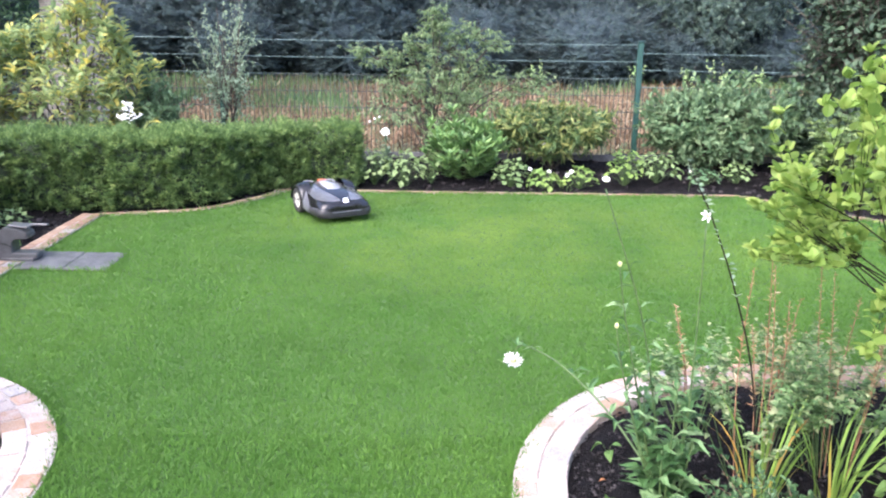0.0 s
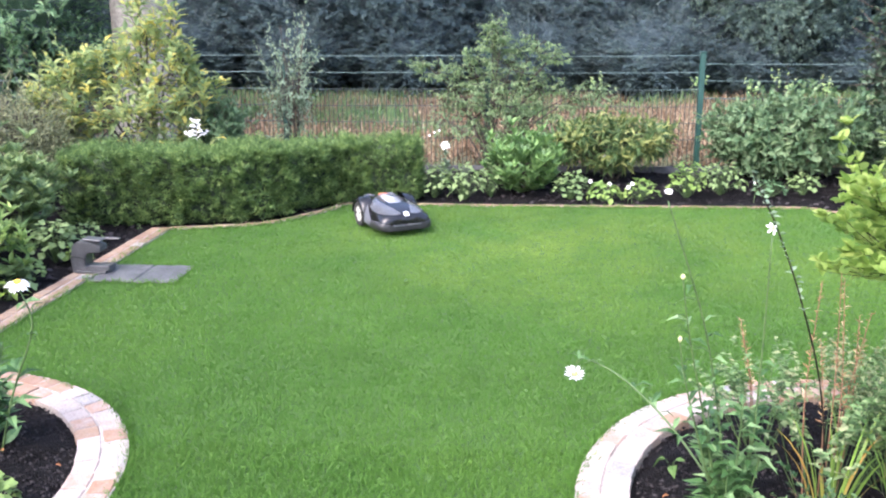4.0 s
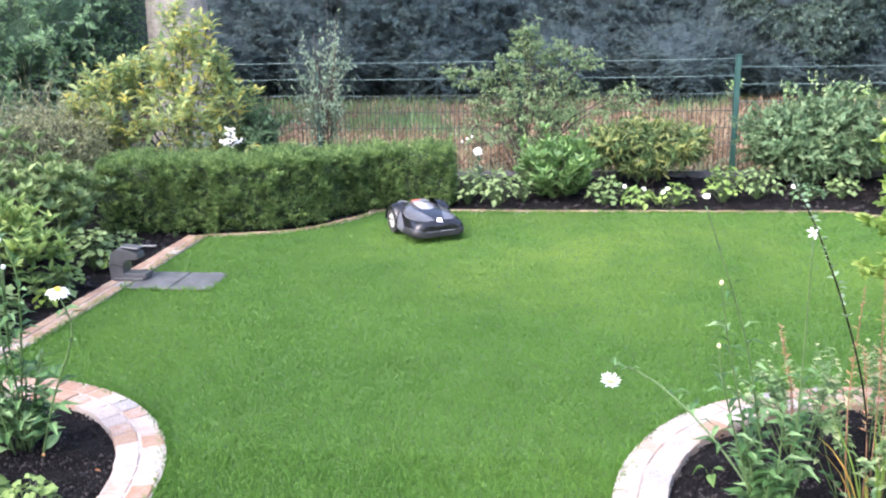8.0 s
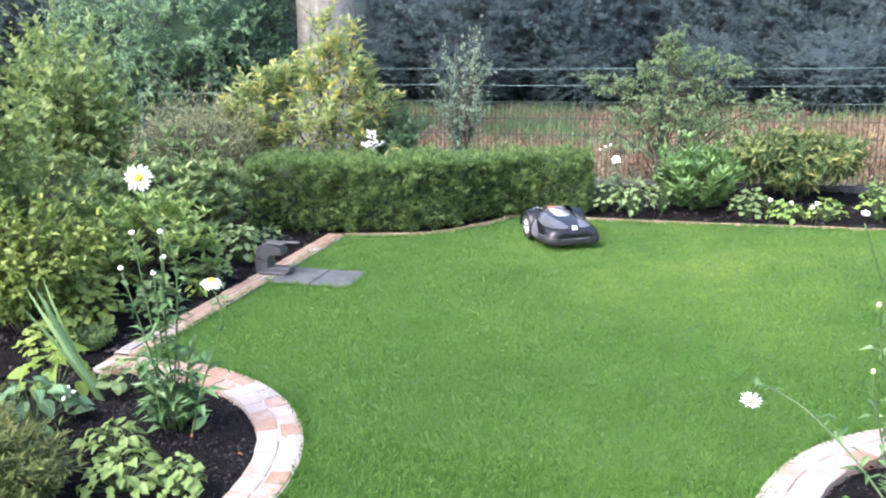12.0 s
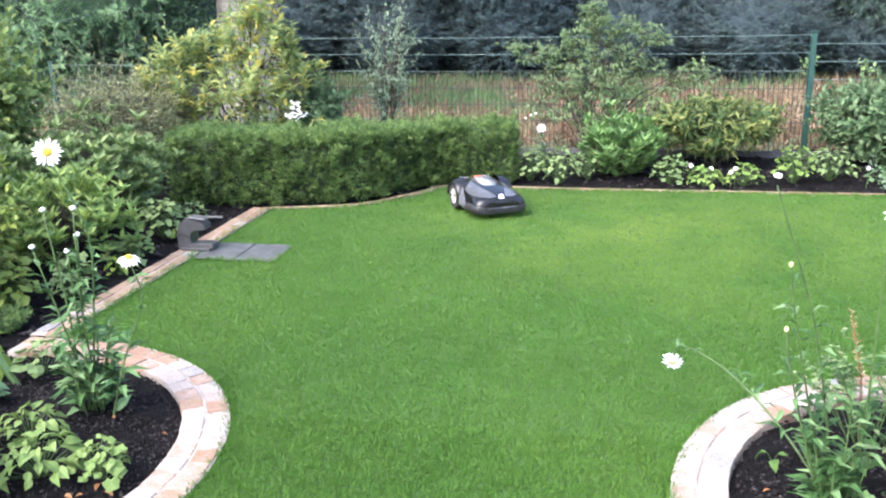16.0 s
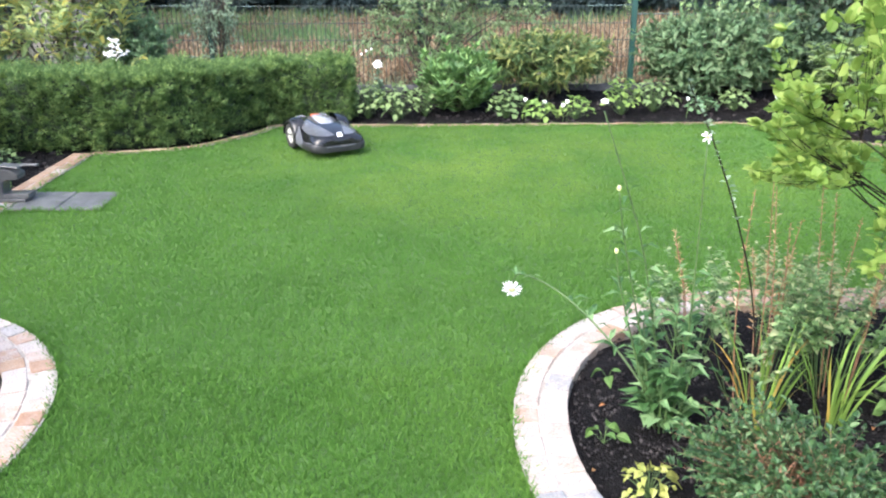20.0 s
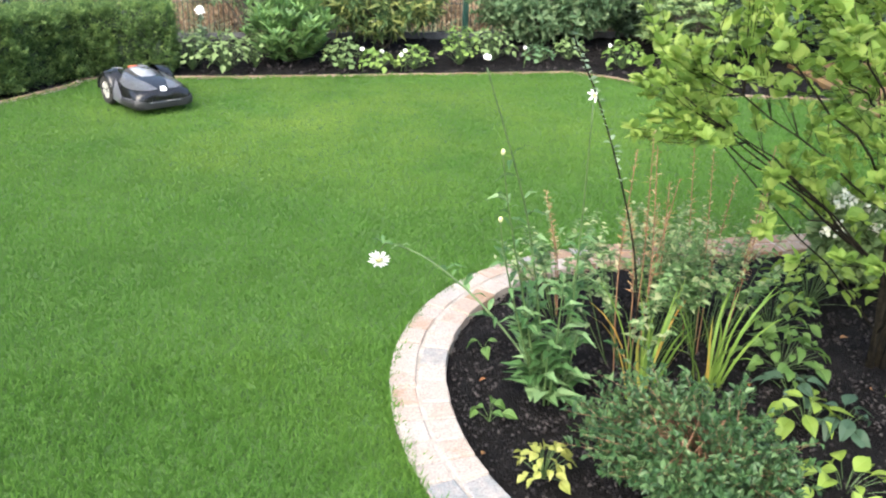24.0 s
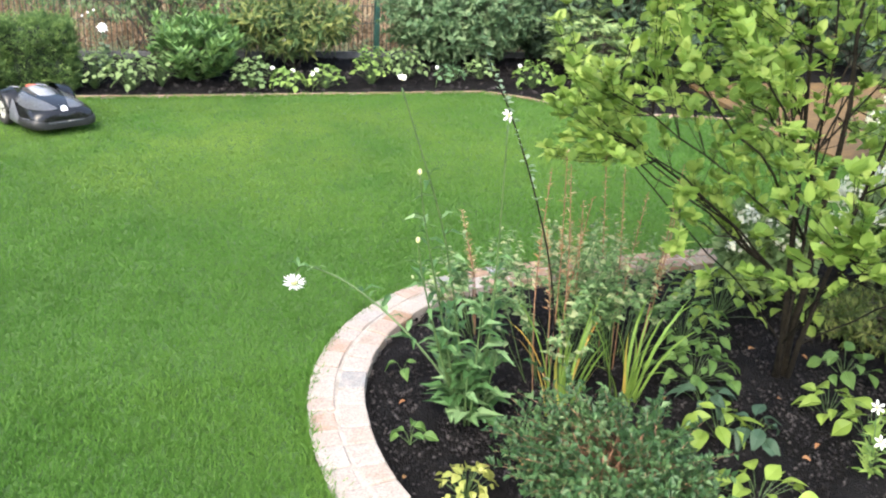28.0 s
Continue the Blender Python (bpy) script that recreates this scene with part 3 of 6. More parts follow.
def hedge():
    root = thing("yew_hedge", (-2.2, 7.6, 0), "clipped dark green yew hedge curving behind the lawn", "hedge")
    r = np.random.default_rng(8)
    seg = np.linalg.norm(np.diff(HEDGE, axis=0), axis=1)
    cum = np.concatenate([[0], np.cumsum(seg)])
    tall, deep = 0.575, 0.50

    def at(s):
        p = np.stack([np.interp(s, cum, HEDGE[:, c]) for c in (0, 1)], -1)
        q = np.stack([np.interp(s + 0.02, cum, HEDGE[:, c]) for c in (0, 1)], -1) - np.stack([np.interp(s - 0.02, cum, HEDGE[:, c]) for c in (0, 1)], -1)
        q /= np.linalg.norm(q, axis=1, keepdims=True)
        return p, np.stack([-q[:, 1], q[:, 0]], -1), q

    cuts = np.linspace(0, cum[-1], 8)
    shape = slim_shape(0.15, 0.05, 0.12)
    for i in range(7):
        a, b = cuts[i], cuts[i + 1]
        bulge = r.uniform(-0.03, 0.035)
        top_i = tall + r.uniform(-0.035, 0.035)
        core, soup = Soup(), Soup()
        s = np.linspace(a, b, 6)
        p, nrm, _ = at(s)
        prof = [(0.07, 0.0), (0.03, 0.15), (0.03, top_i - 0.08), (0.07, top_i - 0.03), (deep - 0.07, top_i - 0.03), (deep - 0.03, top_i - 0.1), (deep - 0.03, 0.0)]
        ring = np.array([[(*(pp + nn * d), z - 0.02) for d, z in prof] for pp, nn in zip(p, nrm)])
        m = len(prof)
        faces = []
        for u in range(5):
            for w in range(m):
                x0, x1 = u * m + w, u * m + (w + 1) % m
                faces += [(x0, x1, x1 + m), (x0, x1 + m, x0 + m)]
        for base in (0, 5 * m):
            faces += [(base, base + w, base + w + 1) for w in range(1, m - 1)]
        core.add(ring.reshape(-1, 3), faces)
        # sprays of needles over the front, the top, the back and the two ends
        n = int(1700 * (b - a))
        s = r.uniform(a - 0.03, b + 0.03, n)
        kind = r.random(n)
        front, roof = kind < 0.5, (kind >= 0.5) & (kind < 0.85)
        z = np.where(roof, top_i - r.uniform(0.0, 0.05, n), r.uniform(0.015, 1, n) * top_i)
        d = np.where(front, r.uniform(-0.01, 0.05, n), np.where(roof, r.uniform(0.0, deep, n), deep - r.uniform(-0.01, 0.05, n)))
        p, nrm, q = at(s)
        lump = 0.07 * np.sin(s * 9.5 + 2 * np.sin(z * 6) + i) * np.sin(z * 11 + s * 4) + 0.030 * np.sin(s * 27 + 2 * np.sin(z * 19)) + bulge
        lump = np.maximum(lump, -0.02) + 0.012
        pos = np.column_stack([p - nrm * np.where(front, lump - d, -d)[:, None], z + np.where(roof, lump * 0.6, 0)])
        out = np.where(front[:, None], np.column_stack([-nrm, np.full(n, 0.45)]), np.where(roof[:, None], np.array([[0, 0, 1.0]]) - 0.35 * np.column_stack([nrm, np.zeros(n)]), np.column_stack([nrm, np.full(n, 0.3)])))
        if i in (0, 6):
            e = r.random(n) < 0.28
            ne, sgn = int(e.sum()), -1 if i == 0 else 1
            pe, nre, qe = at(np.full(ne, cum[0] if i == 0 else cum[-1]))
            pos[e] = np.column_stack([pe + nre * r.uniform(0, deep, ne)[:, None] + sgn * qe * r.uniform(-0.03, 0.03, ne)[:, None], r.uniform(0.02, top_i, ne)])
            out[e] = np.column_stack([sgn * qe, np.full(ne, 0.4)])
        # each spray: a thin shoot with two ranks of needles and a looser third
        ax = out + r.normal(size=(n, 3)) * 0.42
        ax /= np.linalg.norm(ax, axis=1, keepdims=True)
        long_ = r.uniform(0.07, 0.13, n) * (1 + 0.7 * (r.random(n) > 0.93))
        sidev = np.cross(ax, np.array([[0, 0, 1.0]]) + r.normal(size=(n, 3)) * 0.3)
        sidev /= np.linalg.norm(sidev, axis=1, keepdims=True)
        for j in range(18):
            u = (j + 0.5) / 18
            arm = sidev * (1 if j % 2 else -1) if j % 3 else r.normal(size=(n, 3)) * 0.7
            at_ = pos + ax * (long_ * (u - 0.45))[:, None] + r.normal(size=(n, 3)) * 0.005
            scatter(soup, shape, at_, arm * 0.8 + ax * 0.75 + r.normal(size=(n, 3)) * 0.18, np.cross(ax, sidev) + r.normal(size=(n, 3)) * 0.35, (0.044 - 0.018 * u) * r.uniform(0.8, 1.2, n))
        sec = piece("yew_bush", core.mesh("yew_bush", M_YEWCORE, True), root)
        sec.matrix_parent_inverse = Matrix.Translation((2.2, -7.6, 0))
        piece("foliage", soup.mesh("foliage", M_YEW), sec)


hedge()

# ---------------------------------------------------------------- fence
FENCE_Y = 9.74


def fence():
    root = thing("wire_fence", (0, FENCE_Y, 0.05), "green steel post and wire mesh garden fence", "fence")
    xs = [-6.6, -4.77, -2.47, -0.18, 2.14, 4.42, 6.72, 9.0]
    tops = [1.08, 1.36, 1.36, 1.35, 1.34, 1.30, 1.28, 1.26]
    for x, t in zip(xs, tops):
        bm = box_bm(x - 0.03, x + 0.03, -0.03, 0.03, -0.15, t - 0.05, 0.006)
        p = part("post", bm, M_POST, root)
        part("post_cap", box_bm(x - 0.035, x + 0.035, -0.035, 0.035, t - 0.05, t - 0.035, 0.005), M_POST, p)
    for i in range(len(xs) - 1):
        a, b = xs[i] + 0.03, xs[i + 1] - 0.03
        h = min(tops[i], tops[i + 1]) - 0.075 - (0.05 if xs[i] > 2 else 0)
        for drop in (0.0, 0.18, 0.365):
            s = Soup()
            for z in (h - drop,):
                tube(s, curve_path((a, -0.035, z), (b, -0.035, z), (0, 0, -0.006), 5), 0.0029, 0.0029, 4)
            piece("top_wire", s.mesh("top_wire", M_WIRE), root)
        s = Soup()
        for z in (h - 0.37, h - 0.55, h - 0.73, h - 0.91):
            tube(s, [(a, -0.035, z), (b, -0.035, z)], 0.004, 0.004, 4)
        for x in np.arange(a + 0.025, b, 0.05):
            tube(s, [(x, -0.031, -0.06), (x, -0.031, h - 0.36)], 0.0044, 0.0044, 3)
        piece("mesh_panel", s.mesh("mesh_panel", M_MESH), root)


fence()
# low edging board at the foot of the fence
board = part("edging_board", box_bm(-0.9, 4.6, 9.36, 9.385, 0.0, 0.16, 0.004), M_BOARD)
tagged(board, "low black edging board behind the flower bed", "edging", kind="structure")

# ---------------------------------------------------------------- meadow and woods past the fence
M_STRAW = leafy("dry straw stalks", [(0.088, 0.058, 0.036), (0.15, 0.096, 0.060), (0.22, 0.148, 0.092), (0.32, 0.25, 0.16)], 0.8, 0.25, 0.9)
M_MEADOW = leafy("meadow grass", [(0.06, 0.115, 0.045), (0.095, 0.17, 0.06), (0.145, 0.23, 0.085)], 0.7, 0.4, 1.2)


def tufts(name, count, box, tall, wd, mat, label, seed, patch):
    r = np.random.default_rng(seed)
    x, y = r.uniform(box[0], box[1], count), r.uniform(box[2], box[3], count)
    f = np.sin(x * 1.3 + 2 * np.sin(y * 0.7 + seed)) * np.sin(y * 0.9 + 1.7 * np.sin(x * 0.8))
    ok = (f > 0.42 - 0.35 * np.clip((y - 12) / 4, 0, 1)) if patch else (f < 0.5)
    x, y = x[ok], y[ok]
    n = len(x)
    s = Soup()
    scatter(s, slim_shape(0.5, 0.1, 0.3), np.column_stack([x, y, np.full(n, 0.03)]), np.column_stack([r.normal(size=(n, 2)) * (0.5 if patch else 0.9), np.ones(n)]), r.normal(size=(n, 3)), tall * r.uniform(0.4, 1.2, n), wd / tall)
    tagged(piece(name, s.mesh(name, mat)), label, "grass", kind="stuff")


tufts("dry_stalks", 60000, (-12, 10, 9.95, 19), 0.30, 0.022, M_STRAW, "dry straw coloured bracken and dead stalks", 3, False)
tufts("meadow_grass", 60000, (-12, 10, 9.95, 21), 0.34, 0.022, M_MEADOW, "long green grass in patches", 4, True)

# the blue grey here stands in for distance haze over the wood
M_FIR = leafy("haze tinted woodland leaves", [(0.066, 0.098, 0.112), (0.080, 0.118, 0.128), (0.095, 0.138, 0.140), (0.122, 0.170, 0.158)], 0.95, 0.6, 2.4, 0.03, (1.6, 0.4, -0.5))
M_BROAD = leafy("mid green tree leaves", [(0.10, 0.185, 0.10), (0.135, 0.24, 0.12), (0.18, 0.30, 0.145), (0.245, 0.37, 0.185)], 0.6, 0.5, 1.2)

# haze at the wood's edge is mixed into this blue as well
M_EDGE = leafy("haze tinted edge tree leaves", [(0.095, 0.142, 0.142), (0.118, 0.178, 0.162), (0.155, 0.228, 0.186), (0.21, 0.29, 0.22)], 0.8, 0.6, 0.8, 0.1)
# the lit meadow showing under the trees, put into a leaf colour
M_GAPLIGHT = leafy("light green gap leaves", [(0.22, 0.36, 0.14), (0.32, 0.46, 0.20), (0.42, 0.55, 0.27)], 0.7, 0.5)

# same haze blue, lifted so the gaps between leaves don't go black
M_FIRCORE = surface("haze tinted inner woodland leaves", (0.080, 0.114, 0.132), (0.112, 0.154, 0.164), 9.0, 0.95, 1.0, 0.12, spec=0.03)
M_BROADCORE = surface("dense inner tree leaves", (0.11, 0.185, 0.12), (0.18, 0.28, 0.17), 5, 0.95, 1.0, 0.12, spec=0.03)


def inner_mass(root, rad, height, low, mat, seed, size=0.76):
    """The close-grown inside of a dense tree: a lumpy body under the outer leaves."""
    r = np.random.default_rng(seed)
    mid, half = height * (1 + low) / 2, height * (1 - low) / 2
    u, v = np.meshgrid(np.linspace(0, 2 * np.pi, 37)[:-1], np.linspace(0.02, np.pi - 0.02, 22))
    d = np.stack([np.cos(u) * np.sin(v), np.sin(u) * np.sin(v), np.cos(v)], -1)
    ph = r.uniform(0, 6, 4)
    lump = size + 0.05 * np.sin(3 * u + ph[0] + 2 * np.sin(3 * v)) + 0.05 * np.sin(7 * v + ph[1]) * np.sin(5 * u + ph[2]) + 0.025 * r.normal(size=u.shape)
    p = d * lump[..., None] * [rad, rad, half] + [0, 0, mid]
    p[..., 2] = np.maximum(p[..., 2], 0.02)
    s = Soup()
    f = []
    for i in range(21):
        for j in range(36):
            a, b = i * 36 + j, i * 36 + (j + 1) % 36
            f += [(a, a + 36, b + 36), (a, b + 36, b)]
    s.add(p.reshape(-1, 3), f)
    piece("inner_foliage", s.mesh("inner_foliage", mat, True), root)


def woodland():
    """A thick row of dark trees behind the meadow: low dense ones in front, tall ones behind."""
    low, tall = [], []
    for k in range(3):
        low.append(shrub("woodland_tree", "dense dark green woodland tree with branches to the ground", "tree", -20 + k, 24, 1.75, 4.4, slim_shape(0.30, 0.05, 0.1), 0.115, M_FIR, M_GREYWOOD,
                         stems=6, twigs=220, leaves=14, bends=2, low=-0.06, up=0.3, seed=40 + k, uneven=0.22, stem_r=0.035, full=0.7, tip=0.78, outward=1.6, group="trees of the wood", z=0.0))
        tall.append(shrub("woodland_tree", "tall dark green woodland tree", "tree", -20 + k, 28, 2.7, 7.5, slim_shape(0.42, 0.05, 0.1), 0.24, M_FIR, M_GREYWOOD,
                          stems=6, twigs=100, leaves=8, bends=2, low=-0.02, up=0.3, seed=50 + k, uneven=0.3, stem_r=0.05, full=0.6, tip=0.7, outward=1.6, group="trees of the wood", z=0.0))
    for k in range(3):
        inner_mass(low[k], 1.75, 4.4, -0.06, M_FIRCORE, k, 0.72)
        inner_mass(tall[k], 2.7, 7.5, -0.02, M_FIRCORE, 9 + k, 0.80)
    r = np.random.default_rng(9)
    for k, (x, y) in enumerate(((-9.2, 15.2), (-11.4, 13.2), (-12.6, 10.6))):
        copy_thing(low[k], pose(x, y, 0.0, 0, 0, 70 * k))
    for k, x in enumerate(np.arange(-13.4, 12.5, 2.3)):
        copy_thing(low[k % 3], pose(x + r.uniform(-0.4, 0.4), 18.9 + r.uniform(-0.4, 0.4), 0.0, 0, 0, r.uniform(0, 360)) @ Matrix.Diagonal((0.78, 0.78, r.uniform(0.34, 0.5), 1)))
    for proto, y, xs in ((low, 20.8, np.arange(-14.5, 12.5, 2.35)), (tall, 24.0, np.arange(-16, 15, 3.6))):
        for n, x in enumerate(xs):
            m = pose(x + r.uniform(-0.3, 0.3), y + r.uniform(-0.9, 0.9), 0.0, 0, 0, r.uniform(0, 360)) @ Matrix.Diagonal((1.1, 1.1, r.uniform(0.85, 1.2), 1))
            if n < 3:
                proto[n].matrix_basis = m
            else:
                copy_thing(proto[n % 3], m)


woodland()
inner_mass(shrub("woodland_tree", "broad fresh green tree with branches to the ground", "tree", -7.2, 11.6, 2.2, 4.2, leaf_shape(0.17, 0.06, 0.3), 0.10, M_BROAD, M_GREYWOOD, stems=9, twigs=260, leaves=15, full=0.55, bends=2, low=0.0, tip=0.65, seed=61, uneven=0.3, stem_r=0.03, hang=0.1, outward=1.2, z=0.05), 2.2, 4.2, 0.0, M_BROADCORE, 21, 0.64)
inner_mass(shrub("woodland_tree", "broad leaved tree at the wood's edge, tinted blue for haze", "tree", 5.6, 19.0, 2.3, 4.6, slim_shape(0.26, 0.1, 0.2), 0.11, M_EDGE, M_GREYWOOD, stems=7, twigs=360, leaves=18, bends=2, low=0.12, hang=0.2, tip=0.6, seed=62, uneven=0.35, stem_r=0.03, outward=1.4, z=0.0), 2.3, 4.6, 0.12, M_FIRCORE, 22, 0.52)
# added tufts in place of the bright gaps low between the trees
for k, (x, tall) in enumerate(((1.85, 0.95), (3.7, 1.0), (4.75, 0.95), (5.3, 1.05), (6.1, 1.0))):
    shrub("bright_gap_tuft", "light green tuft standing in for a bright gap under the trees", "shrub", x, 17.2, 0.22, tall * 0.82, slim_shape(0.4, 0.1, 0.2), 0.075, M_GAPLIGHT, M_TWIG, stems=2, twigs=7, leaves=4, uneven=0.8, full=0.2, low=0.55, seed=63 + k, group="young growth under the trees", z=0.0)


def big_trunk(x, y):
    root = thing("old_tree", (x, y, 0.0), "thick pale grey trunk of an old tree beyond the fence", "tree")
    s = Soup()
    r = np.random.default_rng(3)
    z = np.array([-0.1, 0.0, 0.3, 0.8, 1.6, 2.6, 3.8, 5.0, 6.5])
    rad = np.array([0.62, 0.56, 0.47, 0.43, 0.41, 0.39, 0.36, 0.32, 0.26])
    a = np.arange(20) * 2 * np.pi / 20
    flute = 1 + 0.05 * np.sin(a * 5 + 1) + 0.03 * np.sin(a * 9)
    ring = np.stack([rad[:, None] * flute * np.cos(a), rad[:, None] * flute * np.sin(a), np.broadcast_to(z[:, None], (9, 20))], -1)
    ring[..., :2] += r.normal(size=(9, 1, 2)) * 0.012
    f = []
    for i in range(8):
        for j in range(20):
            p, q = i * 20 + j, i * 20 + (j + 1) % 20
            f += [(p, q, q + 20), (p, q + 20, p + 20)]
    s.add(ring.reshape(-1, 3), f)
    piece("trunk", s.mesh("trunk", M_BARK, True), root)
    for i in range(6):
        az = i * 1.05 + 0.3
        w, lf = Soup(), Soup()
        end = np.array([np.cos(az) * 2.2, np.sin(az) * 2.2, 6.6 + r.uniform(0, 1.5)])
        main = curve_path((0, 0, 4.6 + 0.3 * i), end, (0, 0, 0.4), 6)
        tube(w, main, 0.12, 0.03, 6)
        n = 900
        pos = main[r.integers(2, 6, n)] + r.normal(size=(n, 3)) * [0.75, 0.75, 0.55]
        scatter(lf, leaf_shape(0.3), pos, r.normal(size=(n, 3)), r.normal(size=(n, 3)) + [0, 0, 1.2], r.uniform(0.1, 0.2, n))
        limb = piece("limb", w.mesh("limb", M_BARK, True), root)
        piece("foliage", lf.mesh("foliage", M_BROAD), limb)


big_trunk(-4.97, 12.0)


# ---------------------------------------------------------------- shrubs along the fence, left to right
OVAL, LONG, SLIM, ROUND = leaf_shape(0.30), leaf_shape(0.17, 0.08, 0.2), slim_shape(0.10, 0.04, 0.15), leaf_shape(0.46, 0.08, 0.1)
M_LAUREL = leafy("yellow green laurel leaves", [(0.145, 0.22, 0.105), (0.20, 0.28, 0.12), (0.26, 0.335, 0.13), (0.34, 0.385, 0.135), (0.52, 0.47, 0.12)], 0.6, 0.5, 4.0, 0.28, (1.1, 0.7, -0.36))
M_OLIVE = leafy("olive brown small leaves", [(0.13, 0.155, 0.08), (0.19, 0.215, 0.11), (0.27, 0.29, 0.155)], 0.6, 0.3)
M_SILVER = leafy("silvery green leaves", [(0.135, 0.20, 0.135), (0.185, 0.265, 0.175), (0.26, 0.345, 0.235)], 0.6, 0.4)
M_WISPY = leafy("pale green elder leaves", [(0.13, 0.205, 0.105), (0.175, 0.26, 0.125), (0.235, 0.32, 0.16)], 0.6, 0.5)
M_RHODO = leafy("glossy rhododendron leaves", [(0.075, 0.125, 0.052), (0.115, 0.18, 0.068), (0.17, 0.245, 0.09), (0.25, 0.325, 0.125)], 0.5, 0.35)
M_BRIGHTRH = leafy("fresh green rhododendron leaves", [(0.06, 0.125, 0.042), (0.09, 0.18, 0.056), (0.135, 0.245, 0.075), (0.21, 0.33, 0.11)], 0.45, 0.35)
M_FRESHRH = leafy("light green rhododendron shoots", [(0.085, 0.15, 0.045), (0.135, 0.22, 0.060), (0.21, 0.31, 0.085), (0.33, 0.43, 0.12)], 0.5, 0.4)
M_GREYRH = leafy("grey green rhododendron leaves", [(0.056, 0.108, 0.052), (0.082, 0.148, 0.068), (0.122, 0.195, 0.092), (0.178, 0.25, 0.128)], 0.55, 0.35)
M_PIERIS = leafy("pieris leaves", [(0.044, 0.086, 0.034), (0.072, 0.122, 0.044), (0.115, 0.17, 0.058), (0.26, 0.29, 0.095)], 0.5, 0.4)
M_SIDE = leafy("warm green side bed leaves", [(0.09, 0.15, 0.05), (0.135, 0.205, 0.064), (0.195, 0.27, 0.084), (0.275, 0.345, 0.11)], 0.55, 0.45)
M_CONE = leafy("mid green upright leaves", [(0.085, 0.155, 0.08), (0.12, 0.205, 0.10), (0.17, 0.265, 0.13)], 0.55, 0.4)
M_DARK = leafy("dark glossy evergreen leaves", [(0.026, 0.050, 0.032), (0.044, 0.078, 0.046), (0.074, 0.118, 0.068)], 0.55, 0.25)
M_BLUISH = leafy("mid green shrub leaves", [(0.065, 0.13, 0.065), (0.095, 0.18, 0.085), (0.145, 0.24, 0.115)], 0.5, 0.3)
M_LIME = leafy("lime green leaves", [(0.085, 0.16, 0.038), (0.14, 0.235, 0.055), (0.24, 0.335, 0.085)], 0.5, 0.35)
M_PALE = leafy("pale heuchera leaves", [(0.075, 0.125, 0.048), (0.115, 0.18, 0.068), (0.165, 0.24, 0.095), (0.225, 0.305, 0.13)], 0.55, 0.35)
M_GOLD = leafy("golden spiraea leaves", [(0.085, 0.14, 0.03), (0.145, 0.215, 0.045), (0.25, 0.31, 0.07)], 0.5, 0.35)
M_TREE = leafy("fresh green tree leaves", [(0.12, 0.205, 0.038), (0.17, 0.27, 0.052), (0.228, 0.335, 0.068), (0.305, 0.395, 0.10)], 0.55, 0.55)

def shoot_shrub(name, label, category, x, y, pads, leaf, size, mat, wood=None, shoot=0.22, leaves=11, rise=1.0, out=0.6, droop=0.0, spread=0.8, stem_r=0.012, seed=1, group="", wide=(0.85, 1.15), flat_=0.75):
    """A loose shrub: one bowed stem to every pad of its crown, and in the pad leafy shoots that rise or hang. pads: (dx, dy, height, radius, shoots)."""
    rng = np.random.default_rng(seed)
    root = thing(name, (x, y, float(soil_height(x, y))), label, category, group)
    for dx, dy, dz, rad, count in pads:
        w, lf = Soup(), Soup()
        mid = np.array([dx, dy, dz])
        foot = np.array([dx * 0.06, dy * 0.06, -0.03]) + rng.normal(size=3) * [0.02, 0.02, 0]
        line = curve_path(foot, mid, [-dx * 0.16, -dy * 0.1, 0.10 * abs(dx)], 8)
        line[1:-1] += rng.normal(size=(6, 3)) * 0.012
        tube(w, line, stem_r, stem_r * 0.45, 5)
        for _ in range(count):
            q = rng.normal(size=3)
            q *= rng.random() ** 0.4 / np.linalg.norm(q)
            tip_ = mid + q * [rad, rad * flat_, rad * 0.8]
            way_ = np.array([q[0] * out, q[1] * out, rise]) + rng.normal(size=3) * 0.28
            way_ /= np.linalg.norm(way_)
            length = shoot * rng.uniform(0.55, 1.25)
            base = tip_ - way_ * length * 0.5
            sh = curve_path(base, tip_ + way_ * length * 0.5, [0, 0, 0.04 * length - droop * length * 0.5], 5)
            near = line[int(np.clip(np.linalg.norm(line - base, axis=1).argmin(), 3, 7))]
            tube(w, np.concatenate([[near], sh]), stem_r * 0.30, stem_r * 0.12, 3)
            u = np.sort(rng.uniform(0.1, 1.0, leaves))
            pos = np.stack([np.interp(u * 4, np.arange(5), sh[:, c]) for c in range(3)], -1)
            a_ = np.arange(leaves) * 2.4 + rng.uniform(0, 6.28)
            side_ = np.stack([np.cos(a_), np.sin(a_), np.zeros(leaves)], -1)
            go = side_ * spread + way_ * 0.75 + rng.normal(size=(leaves, 3)) * 0.18
            go[:, 2] -= droop
            scatter(lf, leaf, pos, go, np.tile([0, 0, 1.0], (leaves, 1)) + 0.35 * side_ + rng.normal(size=(leaves, 3)) * 0.2, size * rng.uniform(0.6, 1.15, leaves) * (1.1 - 0.35 * u), rng.uniform(*wide, leaves))
        st_ = piece("stem", w.mesh("stem", wood or M_TWIG, True), root)
        piece("foliage", lf.mesh("foliage", mat), st_)
    return root


